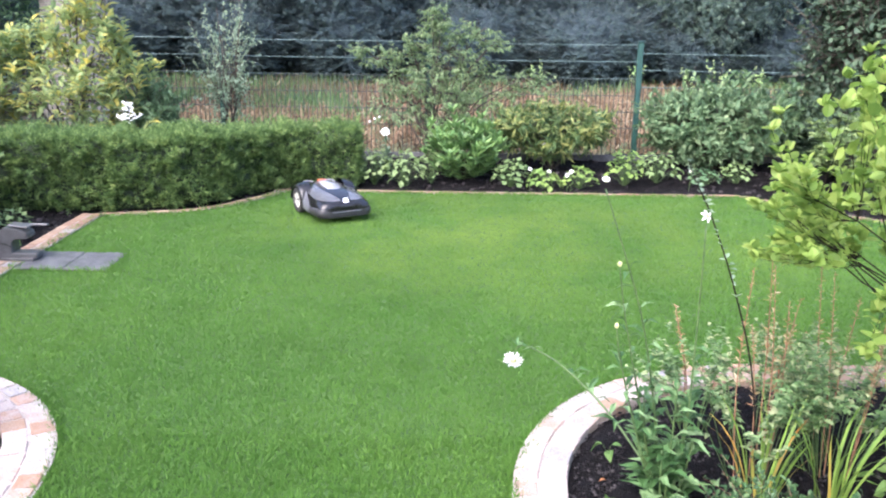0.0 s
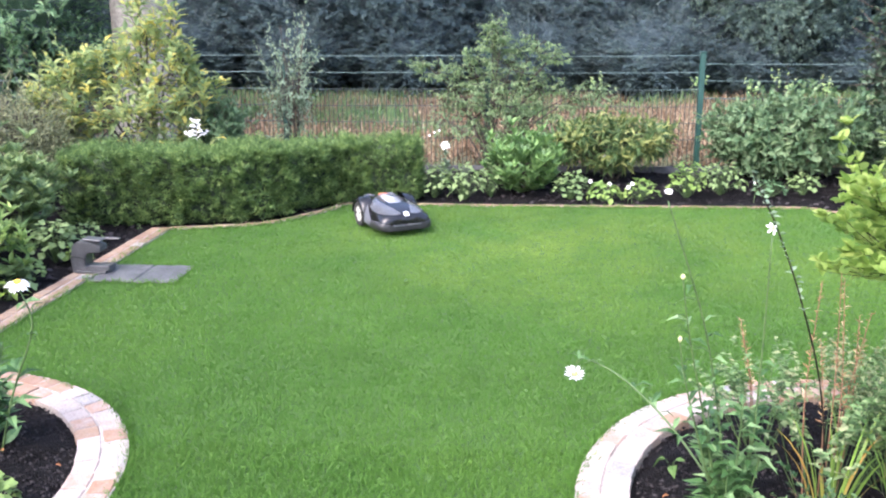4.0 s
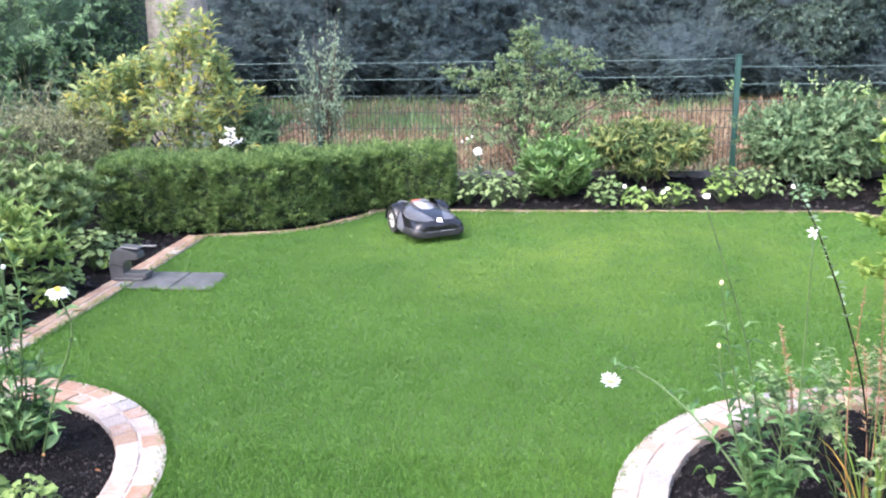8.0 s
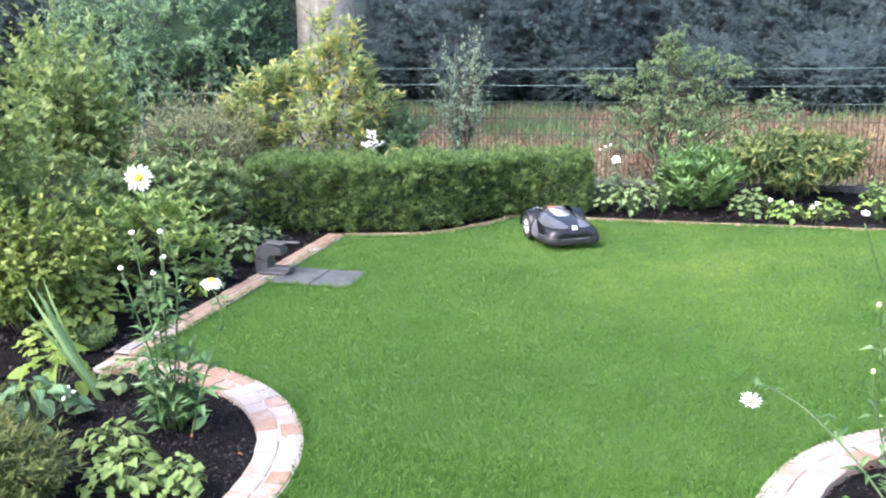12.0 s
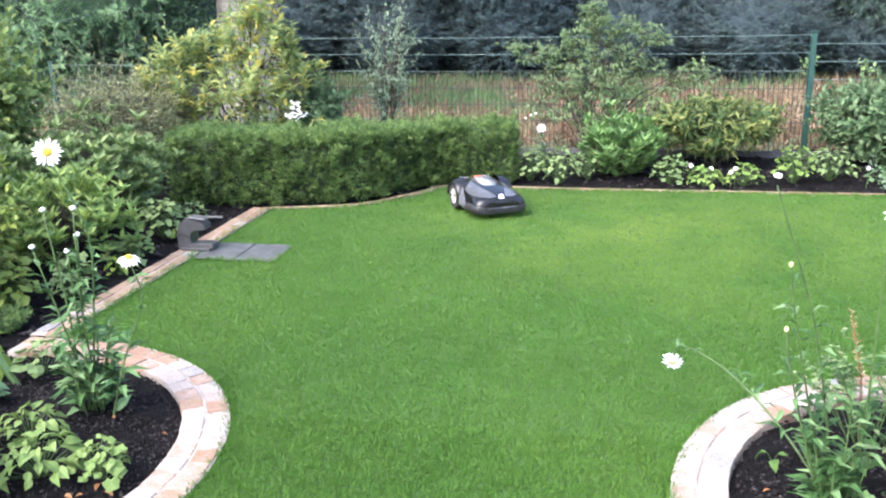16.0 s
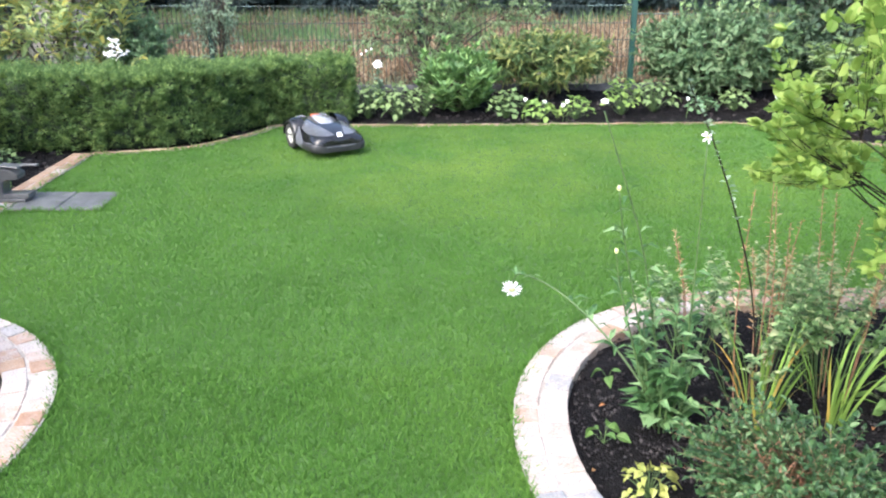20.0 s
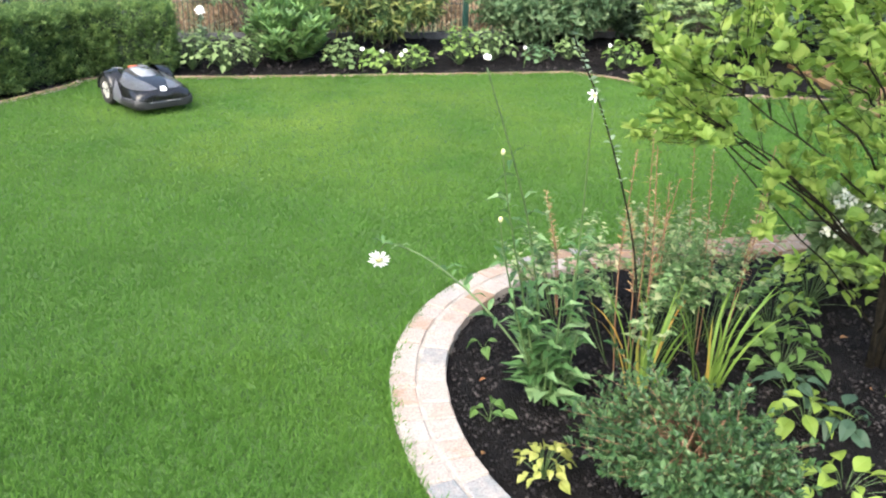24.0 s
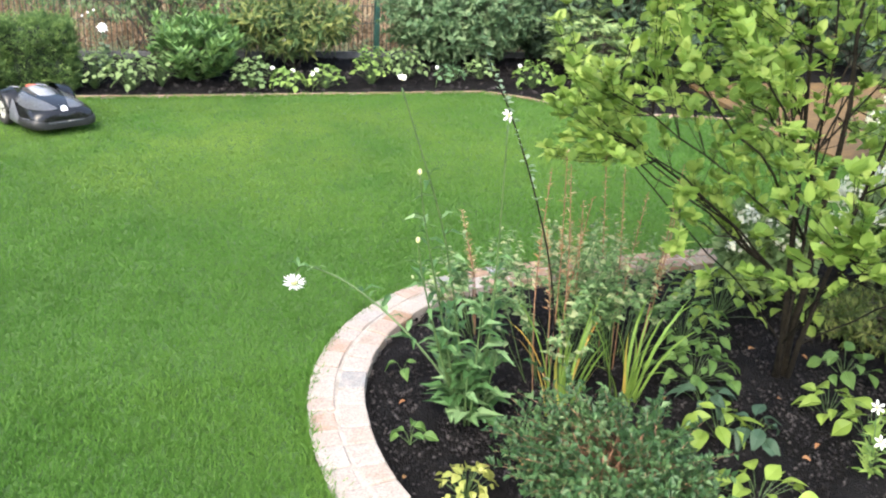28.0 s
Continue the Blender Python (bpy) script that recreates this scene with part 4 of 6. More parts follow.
shoot_shrub("laurel_shrub", "tall loose laurel shrub with yellowing upright shoots", "shrub", -3.62, 8.5, [
    (0.05, 0, 1.86, 0.13, 4), (0.38, 0, 1.72, 0.14, 5), (0.12, 0, 1.62, 0.26, 12), (-0.05, 0.1, 1.40, 0.34, 20), (0.42, 0, 1.36, 0.30, 17), (0.22, -0.1, 1.10, 0.40, 29), (0.55, 0, 1.00, 0.28, 16), (-0.32, 0, 1.20, 0.32, 20),
    (-0.62, 0, 1.20, 0.28, 17), (-0.85, -0.1, 1.00, 0.30, 21), (-0.45, -0.2, 0.88, 0.40, 29), (0.1, -0.25, 0.78, 0.44, 30), (0.5, -0.1, 0.66, 0.32, 17), (-0.8, -0.2, 0.62, 0.36, 20)],
    leaf_shape(0.18, 0.07, 0.25), 0.145, M_LAUREL, seed=11, leaves=10, shoot=0.32, stem_r=0.012)
shrub("broom_shrub", "wispy olive brown shrub behind the hedge", "shrub", -4.65, 7.9, 0.72, 1.18, SLIM, 0.06, M_OLIVE, stems=10, twigs=90, leaves=20, low=0.1, seed=12, up=0.8)
shrub("young_tree", "slender young tree with small silvery leaves", "tree", -2.30, 9.3, 0.42, 1.92, leaf_shape(0.2), 0.052, M_SILVER, stems=5, twigs=26, leaves=12, low=0.30, seed=13, up=0.9, stem_r=0.008, full=0.35, uneven=0.5)
shrub("conical_shrub", "dense mid green bush behind the hedge", "shrub", -2.90, 8.8, 0.36, 1.04, LONG, 0.07, M_CONE, stems=6, twigs=60, leaves=12, low=0.1, seed=14, up=0.9, taper=0.4)
shoot_shrub("elder_shrub", "airy multi stemmed shrub with pale drooping leaves in tiers", "shrub", -0.13, 9.3, [
    (0.0, 0, 1.56, 0.14, 14), (0.08, 0, 1.42, 0.22, 26), (0.45, 0, 1.34, 0.22, 22), (0.66, -0.05, 1.28, 0.12, 8), (-0.74, 0, 1.20, 0.13, 10), (-0.56, 0, 1.10, 0.16, 12), (-0.22, 0.1, 1.18, 0.26, 28), (0.20, 0, 1.14, 0.32, 42),
    (-0.38, 0, 0.92, 0.30, 30), (0.05, -0.1, 0.88, 0.36, 42), (0.48, 0, 0.92, 0.28, 28), (0.85, 0, 0.86, 0.22, 20), (1.15, 0, 0.86, 0.16, 12), (-0.15, 0, 0.62, 0.34, 26), (0.35, 0, 0.62, 0.32, 26), (-0.5, 0, 0.60, 0.28, 16), (0.05, -0.1, 0.36, 0.26, 14)],
    leaf_shape(0.15, 0.06, 0.3), 0.075, M_WISPY, seed=15, shoot=0.20, leaves=15, rise=0.25, out=1.1, droop=0.35, spread=0.75, stem_r=0.012, flat_=0.6)
shrub("rhododendron", "compact bright green rhododendron bush", "shrub", 0.22, 8.65, 0.36, 0.60, leaf_shape(0.13, 0.06, 0.15), 0.12, M_BRIGHTRH, stems=8, twigs=22, leaves=13, up=1.1, low=0.05, seed=16, whorl=True, uneven=0.2)
shrub("pieris_shrub", "pieris shrub with yellow tipped narrow leaves", "shrub", 1.14, 9.1, 0.62, 0.72, leaf_shape(0.11, 0.05, 0.3), 0.125, M_PIERIS, stems=9, twigs=30, leaves=14, up=0.55, outward=0.9, tip=0.7, deep=0.6, low=0.25, seed=17, uneven=0.3)
shrub("rhododendron", "broad grey green rhododendron bush by the fence", "shrub", 2.88, 9.15, 0.80, 0.98, leaf_shape(0.2, 0.06, 0.15), 0.085, M_GREYRH, stems=10, twigs=95, leaves=12, up=0.6, outward=0.9, tip=0.72, deep=0.6, low=0.02, seed=18, uneven=0.25)
shrub("holly_tree", "dark glossy evergreen tree beside the fence", "tree", 4.70, 9.3, 1.05, 3.0, slim_shape(0.3), 0.085, M_DARK, stems=9, twigs=150, leaves=16, deep=0.7, low=0.02, seed=19, stem_r=0.03)
shrub("holly_tree", "dark glossy evergreen tree beside the fence", "tree", 6.6, 9.2, 1.2, 2.8, slim_shape(0.3), 0.11, M_DARK, stems=8, twigs=110, leaves=12, deep=0.7, low=0.0, seed=119, stem_r=0.03)
shrub("holly_bush", "low dark evergreen bush between rhododendron and holly", "shrub", 3.95, 9.25, 0.52, 0.95, slim_shape(0.3), 0.08, M_DARK, stems=7, twigs=90, leaves=14, deep=0.7, low=0.0, seed=122)
shrub("laurel_shrub", "dark green laurel bush beside the path", "shrub", 5.3, 8.75, 0.7, 1.0, LONG, 0.12, M_DARK, stems=7, twigs=60, leaves=10, low=0.02, seed=120, whorl=True)
shrub("laurel_shrub", "dark green laurel bush at the bed's end", "shrub", 4.2, 8.4, 0.6, 0.75, LONG, 0.12, M_RHODO, stems=7, twigs=26, leaves=10, low=0.05, seed=20, whorl=True)

shrub("laurel_shrub", "dark green laurel bush behind the path", "shrub", 7.9, 9.0, 0.9, 1.3, LONG, 0.12, M_DARK, stems=7, twigs=50, leaves=10, low=0.0, seed=121, whorl=True)

# side bed
shrub("laurel_shrub", "tall pale green laurel hedge plant in the side bed", "shrub", -5.0, 6.2, 0.62, 1.9, leaf_shape(0.24), 0.085, M_SIDE, stems=10, twigs=66, leaves=12, low=0.1, seed=21, up=0.6, uneven=0.6, full=0.4, tip=0.5)
shrub("rhododendron", "dark green rhododendron in the side bed", "shrub", -3.95, 6.2, 0.55, 0.85, leaf_shape(0.14, 0.06, 0.15), 0.115, M_RHODO, stems=8, twigs=36, leaves=12, up=0.95, low=0.05, seed=22, whorl=True)
shrub("rhododendron", "rhododendron with fresh light green shoots", "shrub", -3.62, 5.15, 0.46, 0.68, leaf_shape(0.14, 0.06, 0.15), 0.105, M_FRESHRH, stems=7, twigs=24, leaves=12, up=1.0, low=0.1, seed=23, whorl=True)
shrub("rhododendron", "grey green rhododendron in the side bed", "shrub", -4.6, 5.2, 0.62, 0.95, leaf_shape(0.15, 0.06, 0.15), 0.11, M_RHODO, stems=8, twigs=40, leaves=11, up=0.9, low=0.05, seed=24, whorl=True)
shrub("spiraea", "rounded golden green spiraea bush", "shrub", -3.72, 4.05, 0.46, 0.92, OVAL, 0.05, M_GOLD, stems=8, twigs=64, leaves=14, low=0.05, seed=25, up=0.7, uneven=0.6, full=0.5)
shrub("laurel_shrub", "tall leafy green shrub in the side bed", "shrub", -4.6, 4.3, 0.6, 1.6, leaf_shape(0.24), 0.085, M_SIDE, stems=10, twigs=62, leaves=12, low=0.1, seed=26, up=0.6, uneven=0.6, full=0.4, tip=0.5)


def disc_leaf(width=0.44, n=9, curl=0.12, full=0.75, fold=0.10):
    """A broad rounded leaf with a pointed tip and a folded midrib."""
    v, f = [(0, 0, 0), (0, 0.5, -0.02), (0, 1, -curl)], []
    u = np.linspace(0, 1, n)[1:-1]
    for sgn in (-1, 1):
        ids = [0]
        for t in u:
            w = width * math.sin(math.pi * t ** 0.85) ** full
            v.append((sgn * w, t, fold * w / width - curl * t * t))
            ids.append(len(v) - 1)
        ids.append(2)
        f += [(1, b, a) if sgn < 0 else (1, a, b) for a, b in zip(ids[:-1], ids[1:])]
    return np.array(v), np.array(f)


ROUNDLEAF = disc_leaf(0.38, 9, 0.15, 0.75, 0.08)


def small_tree(x, y):
    """A small tree: upright stems out of one stool, limbs fanning out of them, and tufts of leaves spread unevenly through the crown."""
    root = thing("small_tree", (x, y, 0.0), "multi stemmed small tree with rounded fresh green leaves", "tree")
    rng = np.random.default_rng(27)
    n = 2600
    rad, az = 1.0 * np.sqrt(rng.uniform(0.01, 1, n)), rng.uniform(0, 2 * np.pi, n)
    low, high = 0.50 + 0.22 * rad, 1.98 - 0.62 * rad ** 1.6
    z = low + (high - low) * rng.uniform(0, 1, n) ** 0.8
    p = np.column_stack([rad * np.cos(az), rad * np.sin(az), z])
    gap = np.sin(p[:, 0] * 6.1 + 2 * np.sin(p[:, 2] * 4)) * np.sin(p[:, 1] * 5.3 + 1.5) * np.sin(p[:, 2] * 6.7 + p[:, 0] * 2)
    tufts_ = p[gap > 0.03][:760]
    stems = []
    for i in range(5):
        a, lean = 2 * np.pi * i * 0.382 + 0.4, (0.05, 0.20, 0.34, 0.45, 0.28)[i]
        out = np.array([np.cos(a), np.sin(a), 0])
        line = curve_path(out * 0.020 - [0, 0, 0.04], out * lean + [0, 0, 1.75 - 0.4 * lean], -out * lean * 0.12, 9)
        line[1:-1] += rng.normal(size=(7, 3)) * 0.009
        stems.append((line, (0.018, 0.015, 0.011, 0.009, 0.008)[i]))
    far = tufts_[np.hypot(tufts_[:, 0], tufts_[:, 1]) > 0.5]
    for i in range(26):
        end = far[(i * 17) % len(far)]
        trunk = stems[int(np.argmin([np.linalg.norm(end[:2] - s_[0][5][:2]) for s_ in stems[:5]]))][0]
        start = trunk[int(np.clip((end[2] - 0.55 * np.hypot(end[0], end[1])) / 0.2, 1, 6))]
        line = curve_path(start, end, [0, 0, 0.03], 9)
        line[1:-1] += rng.normal(size=(7, 3)) * 0.008
        stems.append((line, rng.uniform(0.0032, 0.0055)))
    lines = np.array([s_[0] for s_ in stems])
    gaps = np.linalg.norm(tufts_[:, None, None] - lines[None], axis=-1)
    owner = gaps.min(-1).argmin(-1)
    for i, (line, rr) in enumerate(stems):
        w, lf = Soup(), Soup()
        tube(w, line, rr, 0.0022, 6)
        at, way = [line[-1]], [np.array([0, 0, 1.0])]
        for t in tufts_[owner == i]:
            near = int(np.clip(np.linalg.norm(line - t, axis=1).argmin() - 1, 1, 8))
            tw = curve_path(line[near], t, [0, 0, -0.015], 5)
            tube(w, tw, 0.0017, 0.0009, 3)
            d = t - line[near]
            d /= np.linalg.norm(d) + 1e-6
            for q in range(rng.integers(14, 20)):
                u = 1.0 if q < 8 else rng.uniform(0.3, 0.95)
                at.append(np.array([np.interp(u * 4, np.arange(5), tw[:, c]) for c in range(3)]))
                way.append(d * 0.55 + rng.normal(size=3) * [0.7, 0.7, 0.35] + [0, 0, 0.45])
        at, way = np.array(at), np.array(way)
        k = len(at)
        scatter(lf, ROUNDLEAF, at, way, np.tile([0, 0, 1.0], (k, 1)) + rng.normal(size=(k, 3)) * 0.4, rng.uniform(0.027, 0.054, k), rng.uniform(0.8, 1.05, k))
        st = piece("stem", w.mesh("stem", M_MOSS, True), root)
        piece("foliage", lf.mesh("foliage", M_TREE), st)


small_tree(2.04, 2.68)


# ---------------------------------------------------------------- robotic lawn mower
M_SHELL = surface("glossy graphite shell", (0.008, 0.008, 0.009), (0.013, 0.013, 0.0145), 6, 0.16, 0.0, coord="object", spec=0.4)
M_SKIRT = surface("matt dark grey plastic", (0.013, 0.013, 0.0145), (0.022, 0.022, 0.024), 14, 0.5, 0.15, 0.001, coord="object")
M_FLANK = surface("satin grey plastic", (0.085, 0.09, 0.105), (0.12, 0.125, 0.14), 10, 0.3, 0.05, 0.001, coord="object")
# the sky mirrored in the hatch is put into this pale grey
M_HATCH = surface("hatch grey with reflected sky", (0.19, 0.195, 0.21), (0.25, 0.255, 0.27), 8, 0.2, 0.0, coord="object")
# lighter than the shell: the bonnet's sky reflection is in this grey
M_FACET = surface("glossy facet grey with reflected sky", (0.060, 0.062, 0.068), (0.085, 0.087, 0.093), 6, 0.14, 0.0, coord="object")
M_RED = surface("orange red plastic", (0.38, 0.050, 0.025), (0.48, 0.075, 0.03), 10, 0.35, 0.0, coord="object")
M_TYRE = surface("black rubber", (0.012, 0.012, 0.013), (0.030, 0.029, 0.027), 40, 0.85, 0.4, 0.002, coord="object")
M_RIM = surface("dirty pale wheel", (0.34, 0.34, 0.30), (0.58, 0.58, 0.54), 22, 0.55, 0.1, 0.001, coord="object")
M_WHITE = surface("white enamel", (0.70, 0.70, 0.70), (0.82, 0.82, 0.82), 20, 0.35, 0.0, coord="object")
M_AMBER = surface("amber print", (0.60, 0.28, 0.04), (0.70, 0.36, 0.06), 20, 0.5, 0.0, coord="object")


def loft(rows, mat, name, parent, label="", smooth=True, close=False):
    """A skin over rows of points, each row with as many points."""
    a = np.array(rows, float)
    n, k = a.shape[:2]
    s = Soup()
    f = []
    for i in range(n - 1):
        for j in range(k if close else k - 1):
            p, q = i * k + j, i * k + (j + 1) % k
            f += [(p, q, q + k), (p, q + k, p + k)]
    s.add(a.reshape(-1, 3), f)
    return piece(name, s.mesh(name, mat, smooth), parent, label)


def mower(x, y, turn):
    root = thing("robotic_mower", (x, y, 0.0), "dark graphite robotic lawn mower standing on the grass", "lawn mower")
    root.rotation_euler = (0, 0, radians(turn))
    ys = np.array([-0.355, -0.345, -0.31, -0.25, -0.16, -0.05, 0.06, 0.16, 0.24, 0.295, 0.330, 0.348, 0.356])
    hw = np.array([0.150, 0.185, 0.205, 0.215, 0.230, 0.258, 0.272, 0.274, 0.270, 0.262, 0.248, 0.222, 0.180])
    top = np.array([0.185, 0.225, 0.262, 0.278, 0.282, 0.275, 0.259, 0.240, 0.219, 0.202, 0.187, 0.174, 0.160])
    # lower skirt: an upright bumper band, slightly flared, closed below
    skirt = []
    for u, w, t in zip(ys, hw, top):
        z = min(0.115, t * 0.62)
        half = [(w * 0.93, 0.040), (w * 1.0, 0.050), (w * 1.015, z * 0.75), (w * 0.985, z), (w * 0.95, z + 0.006)]
        skirt.append([(-a, u, b) for a, b in half[::-1]] + [(a, u, b) for a, b in half])
    loft(skirt, M_SKIRT, "bumper", root, "matt dark grey bumper band", close=True)
    shell = []
    for u, w, t in zip(ys, hw, top):
        z = min(0.115, t * 0.62)
        crease = np.clip((u + 0.1) / 0.3, 0, 1)
        half = [(w * 0.965, z), (w * 0.94, z + 0.2 * (t - z)), (w * (0.84 + 0.04 * crease), z + 0.55 * (t - z)), (w * 0.70, z + 0.80 * (t - z)), (w * 0.52, z + 0.93 * (t - z)), (w * 0.26, t), (0.0, t + 0.002)]
        shell.append([(-a, u, b) for a, b in half[:-1]] + [(0.0, u, t + 0.002)] + [(a, u, b) for a, b in half[-2::-1]])
    loft(shell, M_SHELL, "shell", root, "glossy graphite bonnet")
    end = np.array(shell[0])
    s = Soup()
    s.add(np.concatenate([end, [[0.0, -0.356, 0.12]]]), [(i, len(end), i + 1) for i in range(len(end) - 1)])
    piece("rear_panel", s.mesh("rear_panel", M_FLANK), root, "grey rear panel")
    for rows, nm, mt in ((shell, "front_panel", M_SHELL), (skirt, "front_bumper", M_SKIRT)):
        end = np.array(rows[-1])
        c_ = end.mean(0) + [0, 0.006, 0]
        s = Soup()
        k_ = len(end)
        s.add(np.concatenate([end, [c_]]), [(i, i + 1, k_) for i in range(k_ - 1)] + [(k_ - 1, 0, k_)])
        piece(nm, s.mesh(nm, mt), root)
    # folded bonnet facets either side of the dark middle, coloured paler for the sky they catch
    for sgn in (-1, 1):
        rows = []
        for u, xa, xb in ((-0.12, 0.128, 0.196), (-0.04, 0.130, 0.214), (0.04, 0.126, 0.228), (0.12, 0.108, 0.232), (0.19, 0.088, 0.226), (0.25, 0.068, 0.206), (0.30, 0.050, 0.165), (0.325, 0.046, 0.11)):
            w, t = np.interp(u, ys, hw), np.interp(u, ys, top)
            z = min(0.115, t * 0.62)
            crease = np.clip((u + 0.1) / 0.3, 0, 1)
            across = np.linspace(xa, xb, 6)
            up_ = np.interp(across, [0, w * 0.26, w * 0.52, w * 0.70, w * (0.84 + 0.04 * crease), w * 0.94], [t + 0.002, t, z + 0.93 * (t - z), z + 0.80 * (t - z), z + 0.55 * (t - z), z + 0.2 * (t - z)])
            rows.append([(sgn * x_, u, z_ + 0.004) for x_, z_ in zip(across, up_)][::sgn])
        loft(rows, M_FACET, "bonnet_facet", root, "smooth bonnet facet, coloured grey for the reflected sky")
    # raised hatch, with the stop button behind it
    hatch = []
    for u, w, z in ((-0.20, 0.050, 0.288), (-0.17, 0.068, 0.296), (-0.05, 0.080, 0.284), (0.05, 0.074, 0.263), (0.085, 0.060, 0.253), (0.095, 0.044, 0.244)):
        hatch.append([(-w, u, z - 0.016), (-w * 0.93, u, z), (0, u, z + 0.004), (w * 0.93, u, z), (w, u, z - 0.016)])
    loft(hatch, M_HATCH, "hatch", root, "top hatch, coloured pale grey for the reflected sky")
    seam = []
    for u, w, z in ((-0.215, 0.080, 0.286), (-0.17, 0.112, 0.289), (-0.05, 0.124, 0.279), (0.05, 0.112, 0.262), (0.12, 0.092, 0.247), (0.20, 0.066, 0.228), (0.27, 0.048, 0.211)):
        seam.append([(-w, u, z - 0.022), (-w * 0.9, u, z - 0.004), (w * 0.9, u, z - 0.004), (w, u, z - 0.022)])
    loft(seam, M_TYRE, "hatch_seal", root, "black rim round the hatch")
    part("stop_button", box_bm(-0.042, 0.042, -0.262, -0.205, 0.266, 0.293, 0.012, 2), M_RED, root, "orange red stop button", True)
    for sgn in (-1, 1):
        # flank panel between wheel and bonnet, the arch over the wheel, and the wheel itself
        fl = []
        for u, w0, z0, w1, z1 in ((-0.10, 0.262, 0.062, 0.225, 0.238), (-0.02, 0.272, 0.062, 0.240, 0.215), (0.05, 0.277, 0.062, 0.255, 0.165), (0.11, 0.276, 0.062, 0.268, 0.112)):
            fl.append([(sgn * w0, u, z0), (sgn * (w0 + 0.007), u, (z0 + z1) / 2), (sgn * w1, u, z1)][::sgn])
        loft(fl, M_FLANK, "flank_panel", root, "satin grey side panel")
        arch = []
        for a in np.radians(np.linspace(-5, 185, 15)):
            c, s_ = np.cos(a), np.sin(a)
            arch.append([(sgn * 0.170, -0.195 + 0.155 * c, 0.135 + 0.160 * s_), (sgn * 0.262, -0.195 + 0.150 * c, 0.130 + 0.150 * s_), (sgn * 0.290, -0.195 + 0.142 * c, 0.125 + 0.135 * s_), (sgn * 0.286, -0.195 + 0.128 * c, 0.125 + 0.122 * s_), (sgn * 0.20, -0.195 + 0.128 * c, 0.125 + 0.122 * s_)][::sgn])
        loft(arch, M_SHELL, "wheel_arch", root)
        prof = [(0.075, 0.205), (0.112, 0.210), (0.122, 0.222), (0.122, 0.265), (0.112, 0.278), (0.080, 0.280), (0.075, 0.274)]
        tyre = []
        for a in np.radians(np.arange(0, 361, 12)):
            bump = 0.003 if int(round(np.degrees(a) / 12)) % 2 else 0.0
            tyre.append([(sgn * w, -0.195 + (r + (bump if r > 0.11 else 0)) * np.cos(a), 0.120 + (r + (bump if r > 0.11 else 0)) * np.sin(a)) for r, w in prof])
        wheel = loft(tyre, M_TYRE, "wheel", root, "black tyre with a dirty pale rim", False)
        disc = []
        for a in np.radians(np.arange(0, 361, 15)):
            disc.append([(sgn * w, -0.195 + r * np.cos(a), 0.120 + r * np.sin(a)) for r, w in ((0.078, 0.268), (0.06, 0.262), (0.035, 0.262), (0.001, 0.264))])
        loft(disc, M_SKIRT, "rim", wheel, "dark wheel disc")
        for q in range(7):
            bm = bmesh.new()
            a0 = q * 2 * np.pi / 7
            ring = [(0.026, -0.30), (0.074, -0.33), (0.076, 0.0), (0.074, 0.30), (0.045, 0.16), (0.026, 0.28)]
            lo = [bm.verts.new((sgn * 0.264, -0.195 + r * np.cos(a0 + d), 0.120 + r * np.sin(a0 + d))) for r, d in ring]
            hi = [bm.verts.new((sgn * 0.275, -0.195 + r * 0.98 * np.cos(a0 + d), 0.120 + r * 0.98 * np.sin(a0 + d))) for r, d in ring]
            bm.faces.new(hi)
            for e in range(6):
                bm.faces.new((lo[e], lo[(e + 1) % 6], hi[(e + 1) % 6], hi[e]))
            bmesh.ops.recalc_face_normals(bm, faces=bm.faces[:])
            part("spoke", bm, M_RIM, wheel, "dirty pale spoke")
    # crease lines, plain badge, print on the tail
    for sgn in (-1, 1):
        s = Soup()
        tube(s, [(sgn * 0.274, 0.19, 0.120), (sgn * 0.258, 0.262, 0.124), (sgn * 0.226, 0.322, 0.110), (sgn * 0.135, 0.358, 0.092), (0, 0.362, 0.094)], 0.004, 0.004, 5)
        piece("trim_line", s.mesh("trim_line", M_FLANK, True), root, "raised grey crease")
    bm = bmesh.new()
    ring = [(-0.010, 0.0), (0.010, 0.0), (0.019, 0.010), (0.019, 0.026), (0.012, 0.030), (0.017, 0.041), (0.006, 0.036), (0.0, 0.043), (-0.006, 0.036), (-0.017, 0.041), (-0.012, 0.030), (-0.019, 0.026), (-0.019, 0.010)]
    f = bm.faces.new([bm.verts.new((px_, 0, pz_)) for px_, pz_ in ring])
    ex = bmesh.ops.extrude_face_region(bm, geom=[f])
    bmesh.ops.translate(bm, vec=(0, 0.004, 0), verts=[v for v in ex["geom"] if isinstance(v, bmesh.types.BMVert)])
    bmesh.ops.recalc_face_normals(bm, faces=bm.faces[:])
    badge = part("badge", bm, M_WHITE, root, "plain white badge shape")
    badge.matrix_basis = pose(0, 0.345, 0.168, 35, 0, 0) @ Matrix.Scale(1.35, 4)
    for k in range(4):
        bar = part("label_bar", box_bm(-0.032 + 0.017 * k, -0.021 + 0.017 * k, -0.003, 0.0, -0.010, 0.010), M_AMBER, root, "amber bar of unreadable print")
        bar.matrix_basis = pose(0, -0.352, 0.215, -12, 0, 0)
    for sgn in (-1, 1):
        s = Soup()
        tube(s, curve_path((sgn * 0.05, -0.345, 0.252), (sgn * 0.17, -0.335, 0.248), (0, -0.03, 0.012), 7), 0.006, 0.006, 6)
        piece("carry_handle", s.mesh("carry_handle", M_HATCH, True), root, "pale grey handle bar")
